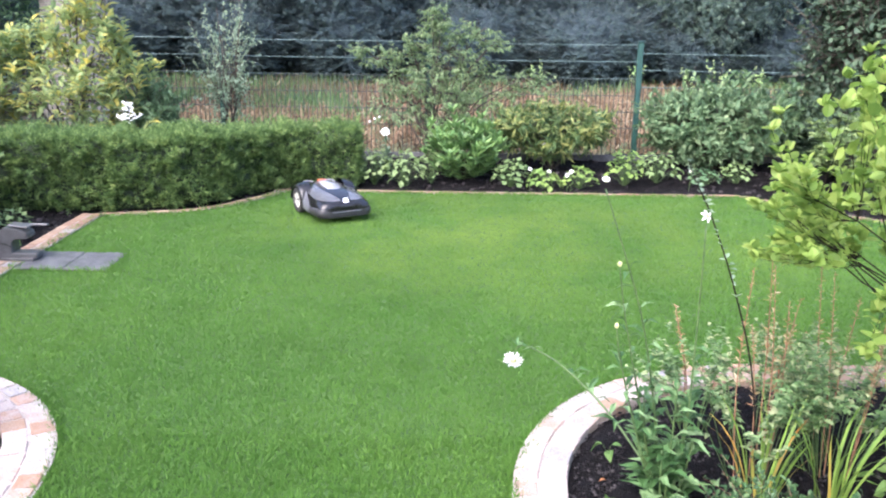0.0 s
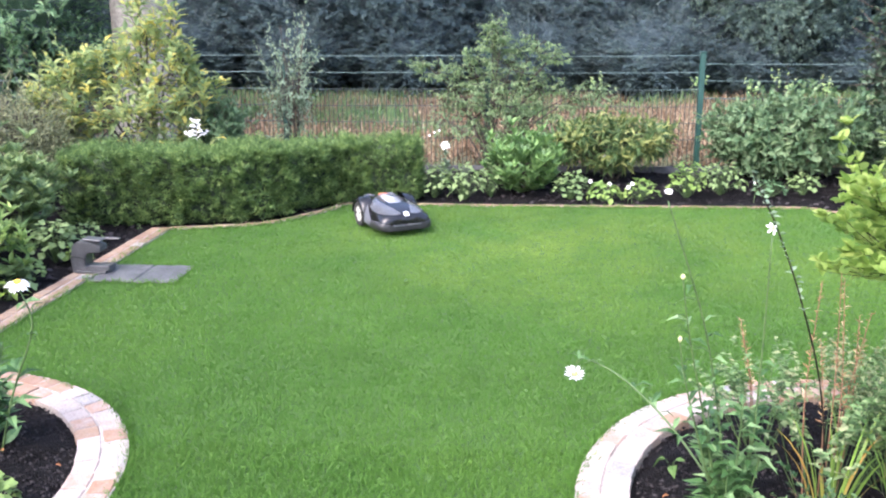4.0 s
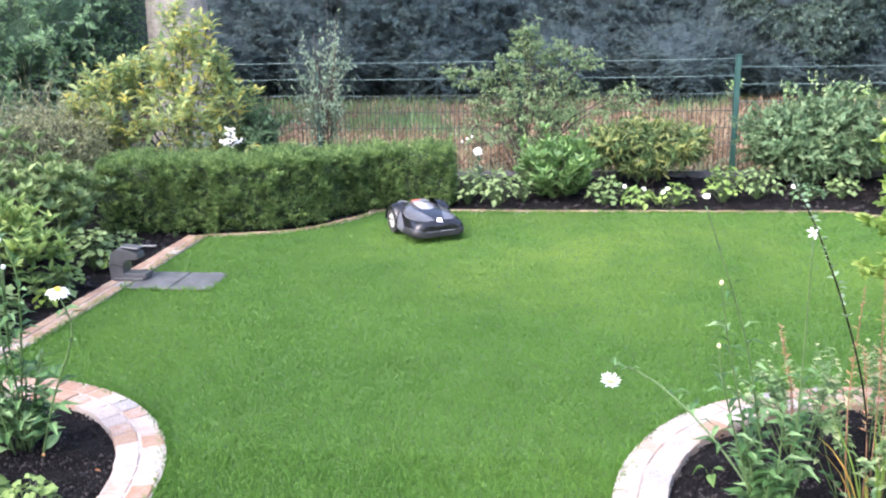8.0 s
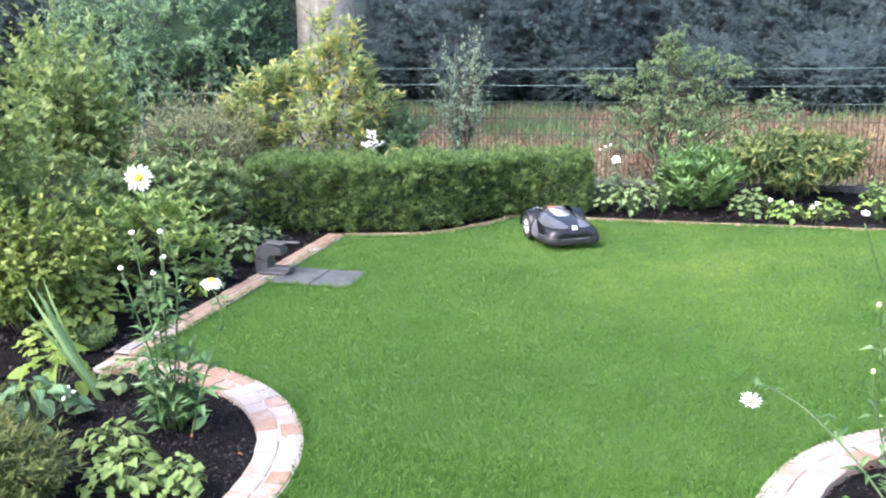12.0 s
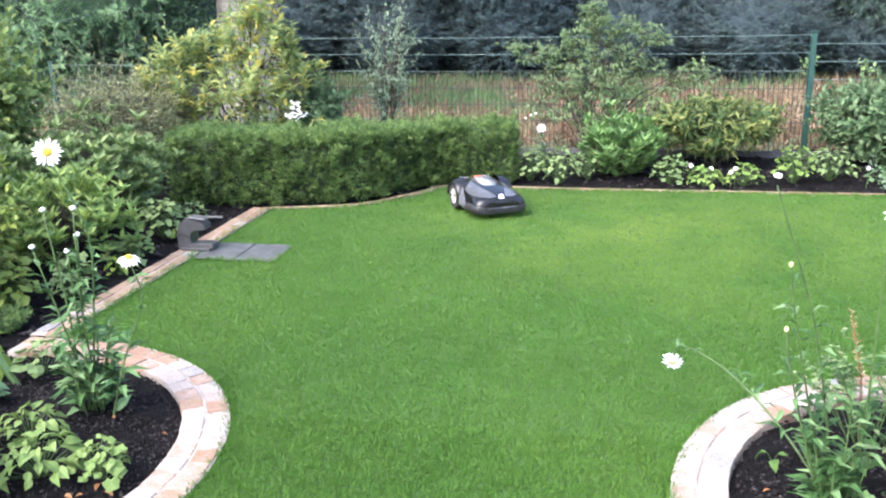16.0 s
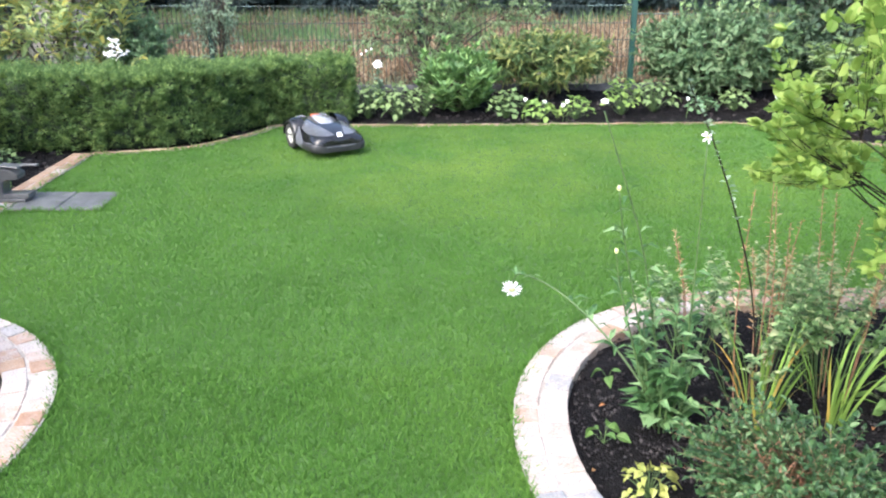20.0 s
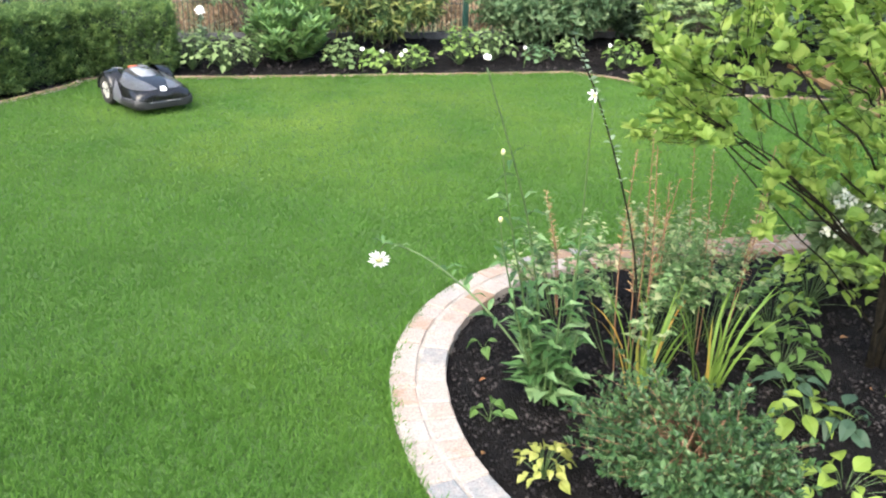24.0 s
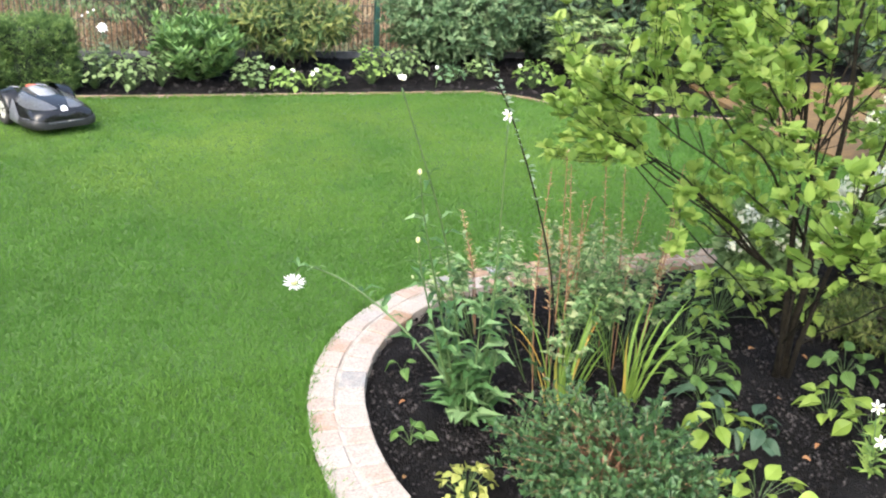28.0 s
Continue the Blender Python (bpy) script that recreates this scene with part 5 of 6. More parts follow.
    return root


mower(-0.93, 7.10, -150).scale = (0.88, 0.88, 0.86)

# ---------------------------------------------------------------- charging station on its slab
slab = part("paving_slab", box_bm(-2.80, -2.495, 5.42, 5.83, -0.06, -0.001, 0.006), M_SLATE)
tagged(slab, "weathered dark grey paving slab set in the lawn", "paving slab", group="slabs under the charging station")
slab = part("paving_slab", box_bm(-2.49, -2.20, 5.42, 5.83, -0.06, -0.003, 0.006), M_SLATE)
tagged(slab, "weathered dark grey paving slab set in the lawn", "paving slab", group="slabs under the charging station")


M_STATION = surface("dark grey moulded plastic", (0.048, 0.049, 0.053), (0.078, 0.079, 0.083), 12, 0.32, 0.1, 0.001, coord="object")


def station(x, y):
    root = thing("charging_station", (x, y, 0.0), "dark grey plastic mower charging station beside the brick edging", "charging station")
    prof = [(-0.01, 0.0), (0.135, 0.0), (0.115, 0.03), (0.108, 0.09), (0.116, 0.150), (0.140, 0.172), (0.235, 0.176), (0.252, 0.190), (0.245, 0.225), (0.16, 0.262), (0.06, 0.268), (0.005, 0.235), (-0.02, 0.12)]
    bm = bmesh.new()
    f = bm.faces.new([bm.verts.new((a, -0.07, b)) for a, b in prof])
    ex = bmesh.ops.extrude_face_region(bm, geom=[f])
    bmesh.ops.translate(bm, vec=(0, 0.14, 0), verts=[v for v in ex["geom"] if isinstance(v, bmesh.types.BMVert)])
    bmesh.ops.recalc_face_normals(bm, faces=bm.faces[:])
    bmesh.ops.bevel(bm, geom=bm.edges[:], offset=0.007, segments=2, affect="EDGES")
    part("tower", bm, M_STATION, root, "dark grey arched tower")
    part("roof_cap", box_bm(0.06, 0.22, -0.055, 0.055, 0.2585, 0.2715, 0.005), M_STATION, root, "dark grey top cap").matrix_basis = pose(0, 0, 0.028, 0, 6.5, 0)
    part("base_plate", box_bm(0.02, 0.285, -0.085, 0.085, -0.004, 0.022, 0.008, 2), M_STATION, root, "flat grey base plate")
    part("rear_wing", box_bm(0.13, 0.37, 0.035, 0.075, 0.262, 0.276, 0.005), M_STATION, root, "thin dark cover flap")
    part("guide_rail", box_bm(0.09, 0.31, -0.065, 0.065, 0.018, 0.060, 0.010, 2), M_STATION, root, "raised guide rail")
    s = Soup()
    tube(s, [(-0.012, -0.071, 0.14), (0.06, -0.071, 0.135), (0.108, -0.071, 0.115)], 0.004, 0.004, 5)
    piece("side_seam", s.mesh("side_seam", M_TYRE), root, "dark seam line")
    return root


station(-2.975, 5.64).scale = (0.82, 0.85, 0.84)


# ---------------------------------------------------------------- small plants
def disc_flower(parent, at, facing, radius, petals, mat_petal, mat_disc, petal_mesh, droop=0.1, name="flower", label=""):
    """A daisy head: a domed disc with its petals round it."""
    bm = bmesh.new()
    bmesh.ops.create_uvsphere(bm, u_segments=10, v_segments=6, radius=radius * 0.29, matrix=Matrix.Diagonal((1, 1, 0.5, 1)))
    fl = part(name, bm, mat_disc, parent, label or "daisy head with a yellow eye", True)
    turn = Vector(facing).to_track_quat("Z", "Y").to_matrix().to_4x4()
    fl.matrix_basis = Matrix.Translation(at) @ turn
    r = random.Random(int(radius * 1e4) + petals)
    for i in range(petals):
        m = pose(0, 0, 0, 0, 0, 360 * i / petals + r.uniform(-5, 5)) @ pose(0, radius * 0.2, 0, -math.degrees(droop) + r.uniform(-9, 9), 0, 0) @ Matrix.Scale(radius * r.uniform(0.7, 0.86), 4)
        piece("petal", PETAL_WIDE if petals < 10 else petal_mesh, fl, "", m)
    return fl


M_PETAL = leafy("white petals", [(0.72, 0.72, 0.70), (0.80, 0.80, 0.78), (0.86, 0.86, 0.84)], 0.6, 0.3)
M_EYE = surface("yellow flower eye", (0.50, 0.30, 0.02), (0.68, 0.45, 0.04), 80, 0.8, 0.4, 0.002, coord="object")
M_EYEPALE = surface("cream flower eye", (0.36, 0.36, 0.15), (0.50, 0.50, 0.26), 80, 0.8, 0.4, 0.002, coord="object")
M_DAISYLEAF = leafy("grey green daisy leaves", [(0.030, 0.074, 0.022), (0.050, 0.115, 0.036), (0.085, 0.165, 0.058), (0.15, 0.24, 0.105)], 0.5, 0.25, 5)
petal_v, petal_f = leaf_shape(0.12, 0.02, 0.06, 0.62)
PETAL = mesh_from("petal", petal_v, petal_f, M_PETAL)
wide_v, wide_f = leaf_shape(0.23, 0.04, 0.12, 0.55)
PETAL_WIDE = mesh_from("petal", wide_v, wide_f, M_PETAL)


def stalk(root, path, r0, r1, mat, leaf=None, leaf_mat=None, count=0, size=0.06, seed=0, span=(0.1, 0.9), name="stem", rise=0.5, wide=(0.8, 1.2)):
    """A stem as a part, with leaves up along it as its own part."""
    rng = np.random.default_rng(seed)
    path = np.asarray(path, float)
    fine = np.linspace(0, len(path) - 1, len(path) * 4)
    sm = np.stack([np.interp(fine, np.arange(len(path)), path[:, c]) for c in range(3)], -1)
    for _ in range(3):
        sm[1:-1] = (sm[:-2] + 2 * sm[1:-1] + sm[2:]) / 4
    s = Soup()
    tube(s, sm, r0, r1, 5)
    st = piece(name, s.mesh(name, mat, True), root)
    if count:
        u = rng.uniform(*span, count) * (len(sm) - 1)
        pos = np.stack([np.interp(u, np.arange(len(sm)), sm[:, c]) for c in range(3)], -1)
        a = rng.uniform(0, 2 * np.pi, count)
        way = np.column_stack([np.cos(a), np.sin(a), rng.uniform(rise - 0.4, rise + 0.4, count)])
        k = size * (1.25 - 0.8 * u / len(sm)) * rng.uniform(0.7, 1.25, count)
        lf = Soup()
        scatter(lf, leaf, pos, way, np.tile([0, 0, 1.0], (count, 1)) + rng.normal(size=(count, 3)) * 0.25, k, rng.uniform(*wide, count))
        piece("foliage", lf.mesh("foliage", leaf_mat), st)
    return st


def bud(parent, at, r, mat, label, tall=1.3):
    bm = bmesh.new()
    bmesh.ops.create_uvsphere(bm, u_segments=8, v_segments=6, radius=r, matrix=Matrix.Diagonal((1, 1, tall, 1)))
    return part("flower_bud", bm, mat, parent, label, True, Matrix.Translation(at))


WILLOW = leaf_shape(0.155, 0.05, 0.4, 0.48)

# tall daisies in the right-hand bed
d = thing("oxeye_daisies", (0.79, 2.71, 0.0), "tall leggy oxeye daisy plant with one nodding white flower", "flowers")
st = stalk(d, [(0, 0, -0.02), (-0.05, 0.05, 0.12), (-0.18, 0.25, 0.26), (-0.33, 0.43, 0.355), (-0.47, 0.57, 0.375), (-0.49, 0.59, 0.31)], 0.005, 0.003, M_STEM, WILLOW, M_DAISYLEAF, 16, 0.085, 1)
disc_flower(st, (-0.49, 0.59, 0.285), (-0.2, -0.75, -0.25), 0.046, 17, M_PETAL, M_EYEPALE, PETAL, 0.15)
st = stalk(d, [(0.03, 0, -0.02), (0.06, -0.02, 0.3), (0.055, -0.04, 0.7), (0.046, -0.06, 1.03)], 0.0045, 0.0025, M_STEM, WILLOW, M_DAISYLEAF, 26, 0.08, 2, (0.05, 0.6))
disc_flower(st, (0.046, -0.06, 1.055), (0.2, -0.5, 0.3), 0.023, 6, M_PETAL, M_EYEPALE, PETAL, 0.3)
st = stalk(d, [(0, 0.01, -0.02), (-0.04, 0, 0.3), (-0.12, -0.03, 0.7), (-0.24, -0.06, 1.03), (-0.281, -0.07, 1.14)], 0.0045, 0.0022, M_STEM, WILLOW, M_DAISYLEAF, 26, 0.08, 3, (0.05, 0.65))
disc_flower(st, (-0.281, -0.07, 1.165), (-0.1, -0.4, 0.7), 0.017, 9, M_PETAL, M_EYEPALE, PETAL, -0.7)
st = stalk(d, [(-0.02, 0, -0.02), (-0.10, -0.02, 0.35), (-0.19, -0.05, 0.72), (-0.22, -0.07, 0.89)], 0.004, 0.002, M_STEM, WILLOW, M_DAISYLEAF, 22, 0.075, 4, (0.05, 0.75))
bud(st, (-0.22, -0.07, 0.897), 0.0075, M_EYEPALE, "pale closed bud")
st = stalk(d, [(-0.02, 0.02, -0.02), (-0.12, -0.02, 0.3), (-0.20, -0.06, 0.58), (-0.216, -0.07, 0.68)], 0.004, 0.002, M_STEM, WILLOW, M_DAISYLEAF, 20, 0.075, 5, (0.05, 0.75))
bud(st, (-0.216, -0.07, 0.688), 0.0075, M_EYEPALE, "pale closed bud")
for i in range(10):
    r = random.Random(60 + i)
    a = r.uniform(0, 6.28)
    h = r.uniform(0.22, 0.52)
    stalk(d, [(0.04 * math.cos(a), 0.04 * math.sin(a), -0.02), (0.07 * math.cos(a), 0.07 * math.sin(a), h * 0.5), (0.09 * math.cos(a), 0.09 * math.sin(a), h)], 0.004, 0.0025, M_STEM, WILLOW, M_DAISYLEAF, 17, 0.095, 70 + i, (0.1, 1.0), rise=0.8, wide=(1.0, 1.5))

# dark stalk with pale seed plume
d = thing("seed_plume", (1.13, 2.72, 0.0), "leaning dark brown stalk with a pale withered plume", "flowers")
stalk(d, [(0, 0, -0.02), (-0.06, 0, 0.5), (-0.18, -0.01, 0.85), (-0.28, -0.02, 1.08), (-0.33, -0.02, 1.16), (-0.355, -0.02, 1.225)], 0.0034, 0.0020, M_MOSS, OVAL, M_SILVER, 60, 0.028, 6, (0.35, 1.0))

# tall daisies in the left-hand bed
d = thing("oxeye_daisies", (-2.15, 3.10, 0.0), "tall oxeye daisies with white flowers and yellow eyes", "flowers")
DL, DL2 = Vector((-2.161, 3.05, 1.14)) - d.location, Vector((-1.865, 3.05, 0.719)) - d.location
st = stalk(d, [(0, 0, -0.02), (0.06, 0, 0.4), (0.12, -0.02, 0.8), (DL.x, DL.y, DL.z - 0.02)], 0.006, 0.003, M_STEM, WILLOW, M_DAISYLEAF, 26, 0.10, 11, (0.05, 0.85), wide=(0.9, 1.3))
disc_flower(st, tuple(DL), (0.45, -0.8, 0.35), 0.062, 20, M_PETAL, M_EYE, PETAL, 0.08)
st = stalk(d, [(0.12, -0.05, -0.02), (0.2, -0.05, 0.25), (0.34, -0.05, 0.55), (DL2.x, DL2.y, DL2.z - 0.02)], 0.005, 0.003, M_STEM, WILLOW, M_DAISYLEAF, 24, 0.095, 12, (0.05, 0.9), wide=(0.9, 1.3))
disc_flower(st, tuple(DL2), (0.15, -0.25, 0.9), 0.052, 22, M_PETAL, M_EYE, PETAL, 0.5)
for k, p in enumerate(((-2.218, 3.05, 0.905), (-2.08, 3.05, 0.807), (-2.291, 3.05, 0.746), (-2.134, 3.05, 0.735), (-2.07, 3.03, 0.92))):
    q = Vector(p) - d.location
    st = stalk(d, [(0.02 * k - 0.04, 0, -0.02), (q.x * 0.4, q.y * 0.5, q.z * 0.5), (q.x, q.y, q.z - 0.01)], 0.005, 0.003, M_STEM, WILLOW, M_DAISYLEAF, 20, 0.10, 20 + k, (0.1, 0.9), wide=(0.9, 1.3))
    bud(st, tuple(q), 0.013, M_WHITE, "small white flower", 0.8)
for i in range(10):
    r = random.Random(160 + i)
    a = r.uniform(0, 6.28)
    h = r.uniform(0.15, 0.45)
    stalk(d, [(0.04 * math.cos(a), 0.04 * math.sin(a), -0.02), (0.08 * math.cos(a), 0.08 * math.sin(a), h * 0.5), (0.14 * math.cos(a), 0.12 * math.sin(a), h)], 0.005, 0.003, M_STEM, WILLOW, M_DAISYLEAF, 14, 0.10, 170 + i, (0.1, 1.0), rise=0.8, wide=(0.9, 1.3))


def strap(length, width, bend, twist=0.0, n=7):
    """A sword-shaped leaf that rises and bends over."""
    v, f = [], []
    x = z = 0.0
    a = math.pi / 2
    for i in range(n):
        u = i / (n - 1)
        w = width * (0.75 + 0.5 * u) * (1 - u ** 3) / 2 + 0.0004
        t = twist * u
        v += [(x - w * math.sin(t) * 0.2, -w * math.cos(t), z), (x, 0, z + w * 0.25), (x + w * math.sin(t) * 0.2, w * math.cos(t), z)]
        a -= bend * u * 2 / n
        x += math.cos(a) * length / (n - 1)
        z += math.sin(a) * length / (n - 1)
    for i in range(n - 1):
        b = 3 * i
        f += [(b, b + 1, b + 4), (b, b + 4, b + 3), (b + 1, b + 2, b + 5), (b + 1, b + 5, b + 4)]
    return v, f


def sword_clump(name, label, x, y, count, tall, width, mats, seed, spread=0.07, bend=(0.1, 1.2), lean=14, z=0.0):
    root = thing(name, (x, y, z), label, "plant")
    r = random.Random(seed)
    meshes = []
    for i in range(7):
        v, f = strap(tall * r.uniform(0.75, 1.1), width * r.uniform(0.8, 1.2), r.uniform(*bend), r.uniform(-0.8, 0.8))
        meshes.append(mesh_from("blade", v, f, mats[i % len(mats)], True))
    for i in range(count):
        az = r.uniform(0, 360)
        m = pose(0, 0, 0, 0, 0, az) @ pose(r.uniform(0, spread), 0, -0.015, r.uniform(-lean, lean), r.uniform(0, lean), 0)
        piece("blade", meshes[r.randrange(7)], root, "", m)
    return root


M_BLADE = leafy("yellow green sword leaves", [(0.065, 0.15, 0.025), (0.11, 0.21, 0.038), (0.20, 0.29, 0.06)], 0.45, 0.35, 4)
M_BLADE2 = leafy("browning sword leaves", [(0.30, 0.13, 0.03), (0.42, 0.24, 0.06), (0.30, 0.34, 0.07)], 0.5, 0.3, 6)
M_IRIS = leafy("bluish iris leaves", [(0.10, 0.18, 0.065), (0.15, 0.25, 0.095), (0.22, 0.33, 0.14)], 0.45, 0.25, 4)
sword_clump("montbretia", "clump of yellow green sword leaves with browning tips", 1.11, 2.66, 17, 0.46, 0.012, [M_BLADE, M_BLADE, M_BLADE2, M_BLADE], 3, 0.05, lean=13)
sword_clump("montbretia", "clump of yellow green sword leaves with browning tips", 1.36, 2.65, 22, 0.46, 0.011, [M_BLADE, M_BLADE, M_BLADE, M_BLADE2], 4, 0.06, (0.2, 1.9), lean=14)
ir = sword_clump("iris", "fan of tall bluish green iris leaves", -2.66, 3.30, 8, 0.62, 0.024, [M_IRIS], 5, 0.012, (0.05, 0.3), 2.5)
ir.rotation_euler = (0, radians(-27), radians(12))


def plume_plant(name, label, x, y, spikes, leafcount, seed, rad, tall, z=0.0):
    """Ferny leaves low down, thin red-brown stalks with knotty little seed heads above."""
    root = thing(name, (x, y, z), label, "plant")
    r = random.Random(seed)
    for i in range(spikes):
        a, q = r.uniform(0, 6.28), rad * math.sqrt(r.uniform(0, 1))
        bx, by = q * math.cos(a), q * math.sin(a) * 0.7
        h = tall * r.uniform(0.55, 1.0)
        stalk(root, [(bx * 0.5, by * 0.5, -0.02), (bx * 0.8, by * 0.8, h * 0.5), (bx + r.uniform(-0.06, 0.06), by + r.uniform(-0.04, 0.04), h)], 0.0030, 0.0014, M_REDSTEM, SLIM, M_SEED, 80, 0.034, seed * 50 + i, (0.5, 1.0), rise=0.5)
    for i in range(leafcount):
        a, q = r.uniform(0, 6.28), rad * 1.15 * math.sqrt(r.uniform(0.1, 1))
        h = tall * r.uniform(0.3, 0.68)
        stalk(root, [(q * 0.25 * math.cos(a), q * 0.25 * math.sin(a), -0.02), (q * 0.7 * math.cos(a), q * 0.6 * math.sin(a), h * 0.75), (q * 1.15 * math.cos(a), q * math.sin(a), h)], 0.002, 0.001, M_STEM, leaf_shape(0.28, 0.1, 0.2), M_FERN, 30, 0.042, seed * 90 + i, (0.4, 1.0), rise=0.25)
    return root


M_SEED = leafy("brownish seed heads", [(0.19, 0.095, 0.045), (0.30, 0.17, 0.085), (0.28, 0.25, 0.12), (0.42, 0.33, 0.22)], 0.8, 0.2, 6)
M_FERN = leafy("ferny astilbe leaves", [(0.06, 0.12, 0.04), (0.10, 0.18, 0.065), (0.17, 0.26, 0.11), (0.27, 0.30, 0.16)], 0.5, 0.3, 5)
plume_plant("astilbe", "astilbe with ferny leaves and red brown faded spikes", 1.16, 2.86, 6, 34, 5, 0.27, 0.94)
plume_plant("astilbe", "astilbe with ferny leaves and red brown faded spikes", 1.46, 2.92, 5, 34, 6, 0.27, 0.92)
plume_plant("astilbe", "low ferny astilbe by the brick edging", 1.05, 3.28, 2, 20, 7, 0.24, 0.62)
plume_plant("astilbe", "low ferny astilbe by the brick edging", 1.50, 3.34, 2, 20, 8, 0.24, 0.60)

M_POTENT = leafy("small blue green rose leaves", [(0.015, 0.038, 0.014), (0.026, 0.064, 0.022), (0.044, 0.096, 0.034), (0.085, 0.145, 0.056)], 0.45, 0.25, 5)
shrub("ground_rose", "bushy low rose with small blue green leaves", "shrub", 1.04, 2.10, 0.265, 0.33, leaf_shape(0.26), 0.027, M_POTENT, M_REDSTEM, stems=10, twigs=58, leaves=18, low=0.02, seed=31, up=0.9, stem_r=0.0034, uneven=0.4, full=0.7, tip=0.45, z=0.0)


def clump(name, label, x, y, rad, tall, shape, size, mat, count, seed, category="plant", z=None, group="", tilt=0.3, open_=0.55):
    """Broad leaves on thin stalks out of one crown; every leaf is a part of its own."""
    z0 = float(soil_height(x, y)) + 0.012 if z is None else z
    root = thing(name, (x, y, z0), label, category, group)
    r = random.Random(seed)
    leafm = [mesh_from("leaf", np.asarray(shape[0]) * [1, 1, k], shape[1], mat) for k in (0.6, 1.0, 1.5)]
    soup = Soup()
    for i in range(count):
        a = 2.4 * i + r.uniform(-0.4, 0.4)
        q = rad * math.sqrt((i + 0.5) / count)
        h = tall * (1 - 0.65 * (i / count) ** 1.5) * r.uniform(0.8, 1.1)
        p = Vector((q * open_ * math.cos(a), q * open_ * math.sin(a), h))
        tube(soup, curve_path((0, 0, -0.01), p, (0, 0, h * 0.12), 4), 0.0013, 0.0010, 3)
        m = Matrix.Translation(p) @ pose(0, 0, 0, 0, 0, math.degrees(a) - 90 + r.uniform(-35, 35)) @ pose(0, 0, 0, math.degrees(tilt) * (0.6 - 1.9 * i / count) + r.uniform(-30, 22), r.uniform(-34, 34), 0) @ Matrix.Scale(size * r.uniform(0.55, 1.15), 4)
        piece("leaf", leafm[r.randrange(3)], root, "", m)
    piece("crown", soup.mesh("crown", M_STEM), root)
    return root


def lobed_shape(lobes=5, depth=0.28, k=15):
    """A rounded lobed leaf with its stalk at the notch."""
    v, f = [(0, 0.32, 0.0)], []
    for i in range(k):
        a = math.pi * 2 * i / (k - 1) - math.pi / 2
        r = 0.5 * (1 - depth * abs(math.sin(a * lobes / 2 + 0.4))) * (0.45 if i in (0, k - 1) else 1)
        v.append((r * math.cos(a) * 1.05, 0.38 + r * math.sin(a), 0.07 * math.cos(3 * a) - 0.05 * (1 + math.sin(a))))
    for i in range(1, k):
        f.append((0, i, i + 1 if i < k else 1))
    return np.array(v), np.array(f[:-1] + [(0, k - 1, k)])


LOBED = lobed_shape()
M_HELLE = leafy("dark bluish hellebore leaves", [(0.016, 0.036, 0.023), (0.027, 0.056, 0.034), (0.048, 0.088, 0.052)], 0.55, 0.15)
BROAD, HOSTA = disc_leaf(0.36, 9, 0.30, 1.1, 0.16), disc_leaf(0.33, 9, 0.34, 1.15, 0.16)
M_SOFT = leafy("soft green bed leaves", [(0.075, 0.14, 0.04), (0.115, 0.19, 0.052), (0.165, 0.245, 0.072), (0.22, 0.30, 0.09)], 0.55, 0.35, 7)
M_GOLDLEAF = leafy("yellow and orange tinted leaves", [(0.22, 0.13, 0.05), (0.19, 0.22, 0.05), (0.27, 0.29, 0.075), (0.36, 0.31, 0.13)], 0.5, 0.35, 9)
# low plants of the right-hand bed
M_FRESH = leafy("lime tinted broad leaves", [(0.10, 0.17, 0.03), (0.155, 0.235, 0.042), (0.23, 0.315, 0.058)], 0.5, 0.4, 6)
M_MIDLEAF = leafy("mid green low leaves", [(0.046, 0.10, 0.026), (0.075, 0.145, 0.036), (0.12, 0.20, 0.052)], 0.55, 0.35, 6)
OBLONG = disc_leaf(0.27, 9, 0.34, 1.15, 0.14)
clump("golden_plant", "small yellow green plant with orange tinted leaves", 0.65, 2.30, 0.095, 0.09, BROAD, 0.042, M_GOLDLEAF, 34, 1, z=0.0, open_=0.8)
clump("seedling", "small young plant with four rounded green leaves", 0.57, 2.62, 0.06, 0.05, BROAD, 0.055, M_MIDLEAF, 6, 2, z=-0.005, open_=0.7)
clump("seedling", "tiny seedling with two pale round leaves", 0.67, 3.09, 0.05, 0.035, BROAD, 0.062, M_MIDLEAF, 3, 3, z=-0.01, open_=0.7)
clump("hydrangea", "low plant with a few large lime green leaves", 1.58, 2.40, 0.11, 0.11, OBLONG, 0.092, M_FRESH, 14, 4, z=0.0, open_=0.7)
clump("hydrangea", "low plant with large lime green leaves", 1.50, 2.08, 0.16, 0.08, BROAD, 0.066, M_FRESH, 24, 5, z=-0.01, open_=0.8)
clump("hydrangea", "low plant with large lime green leaves", 2.04, 2.42, 0.11, 0.10, BROAD, 0.066, M_FRESH, 15, 6, z=0.0, open_=0.8)
clump("hydrangea", "low plant with large lime green leaves", 2.06, 2.24, 0.12, 0.12, BROAD, 0.076, M_FRESH, 14, 13, z=0.0, open_=0.7)
clump("hellebore", "hellebore with dark bluish fingered leaves", 1.63, 2.58, 0.11, 0.07, OBLONG, 0.085, M_HELLE, 14, 7, z=0.01, open_=0.7)
clump("hellebore", "hellebore with dark bluish fingered leaves", 1.69, 2.36, 0.10, 0.07, OBLONG, 0.085, M_HELLE, 10, 8, z=0.01, open_=0.7)
clump("epimedium", "leafy green ground cover plant", 1.70, 2.74, 0.17, 0.12, BROAD, 0.062, M_MIDLEAF, 38, 9, z=0.01, open_=0.9)
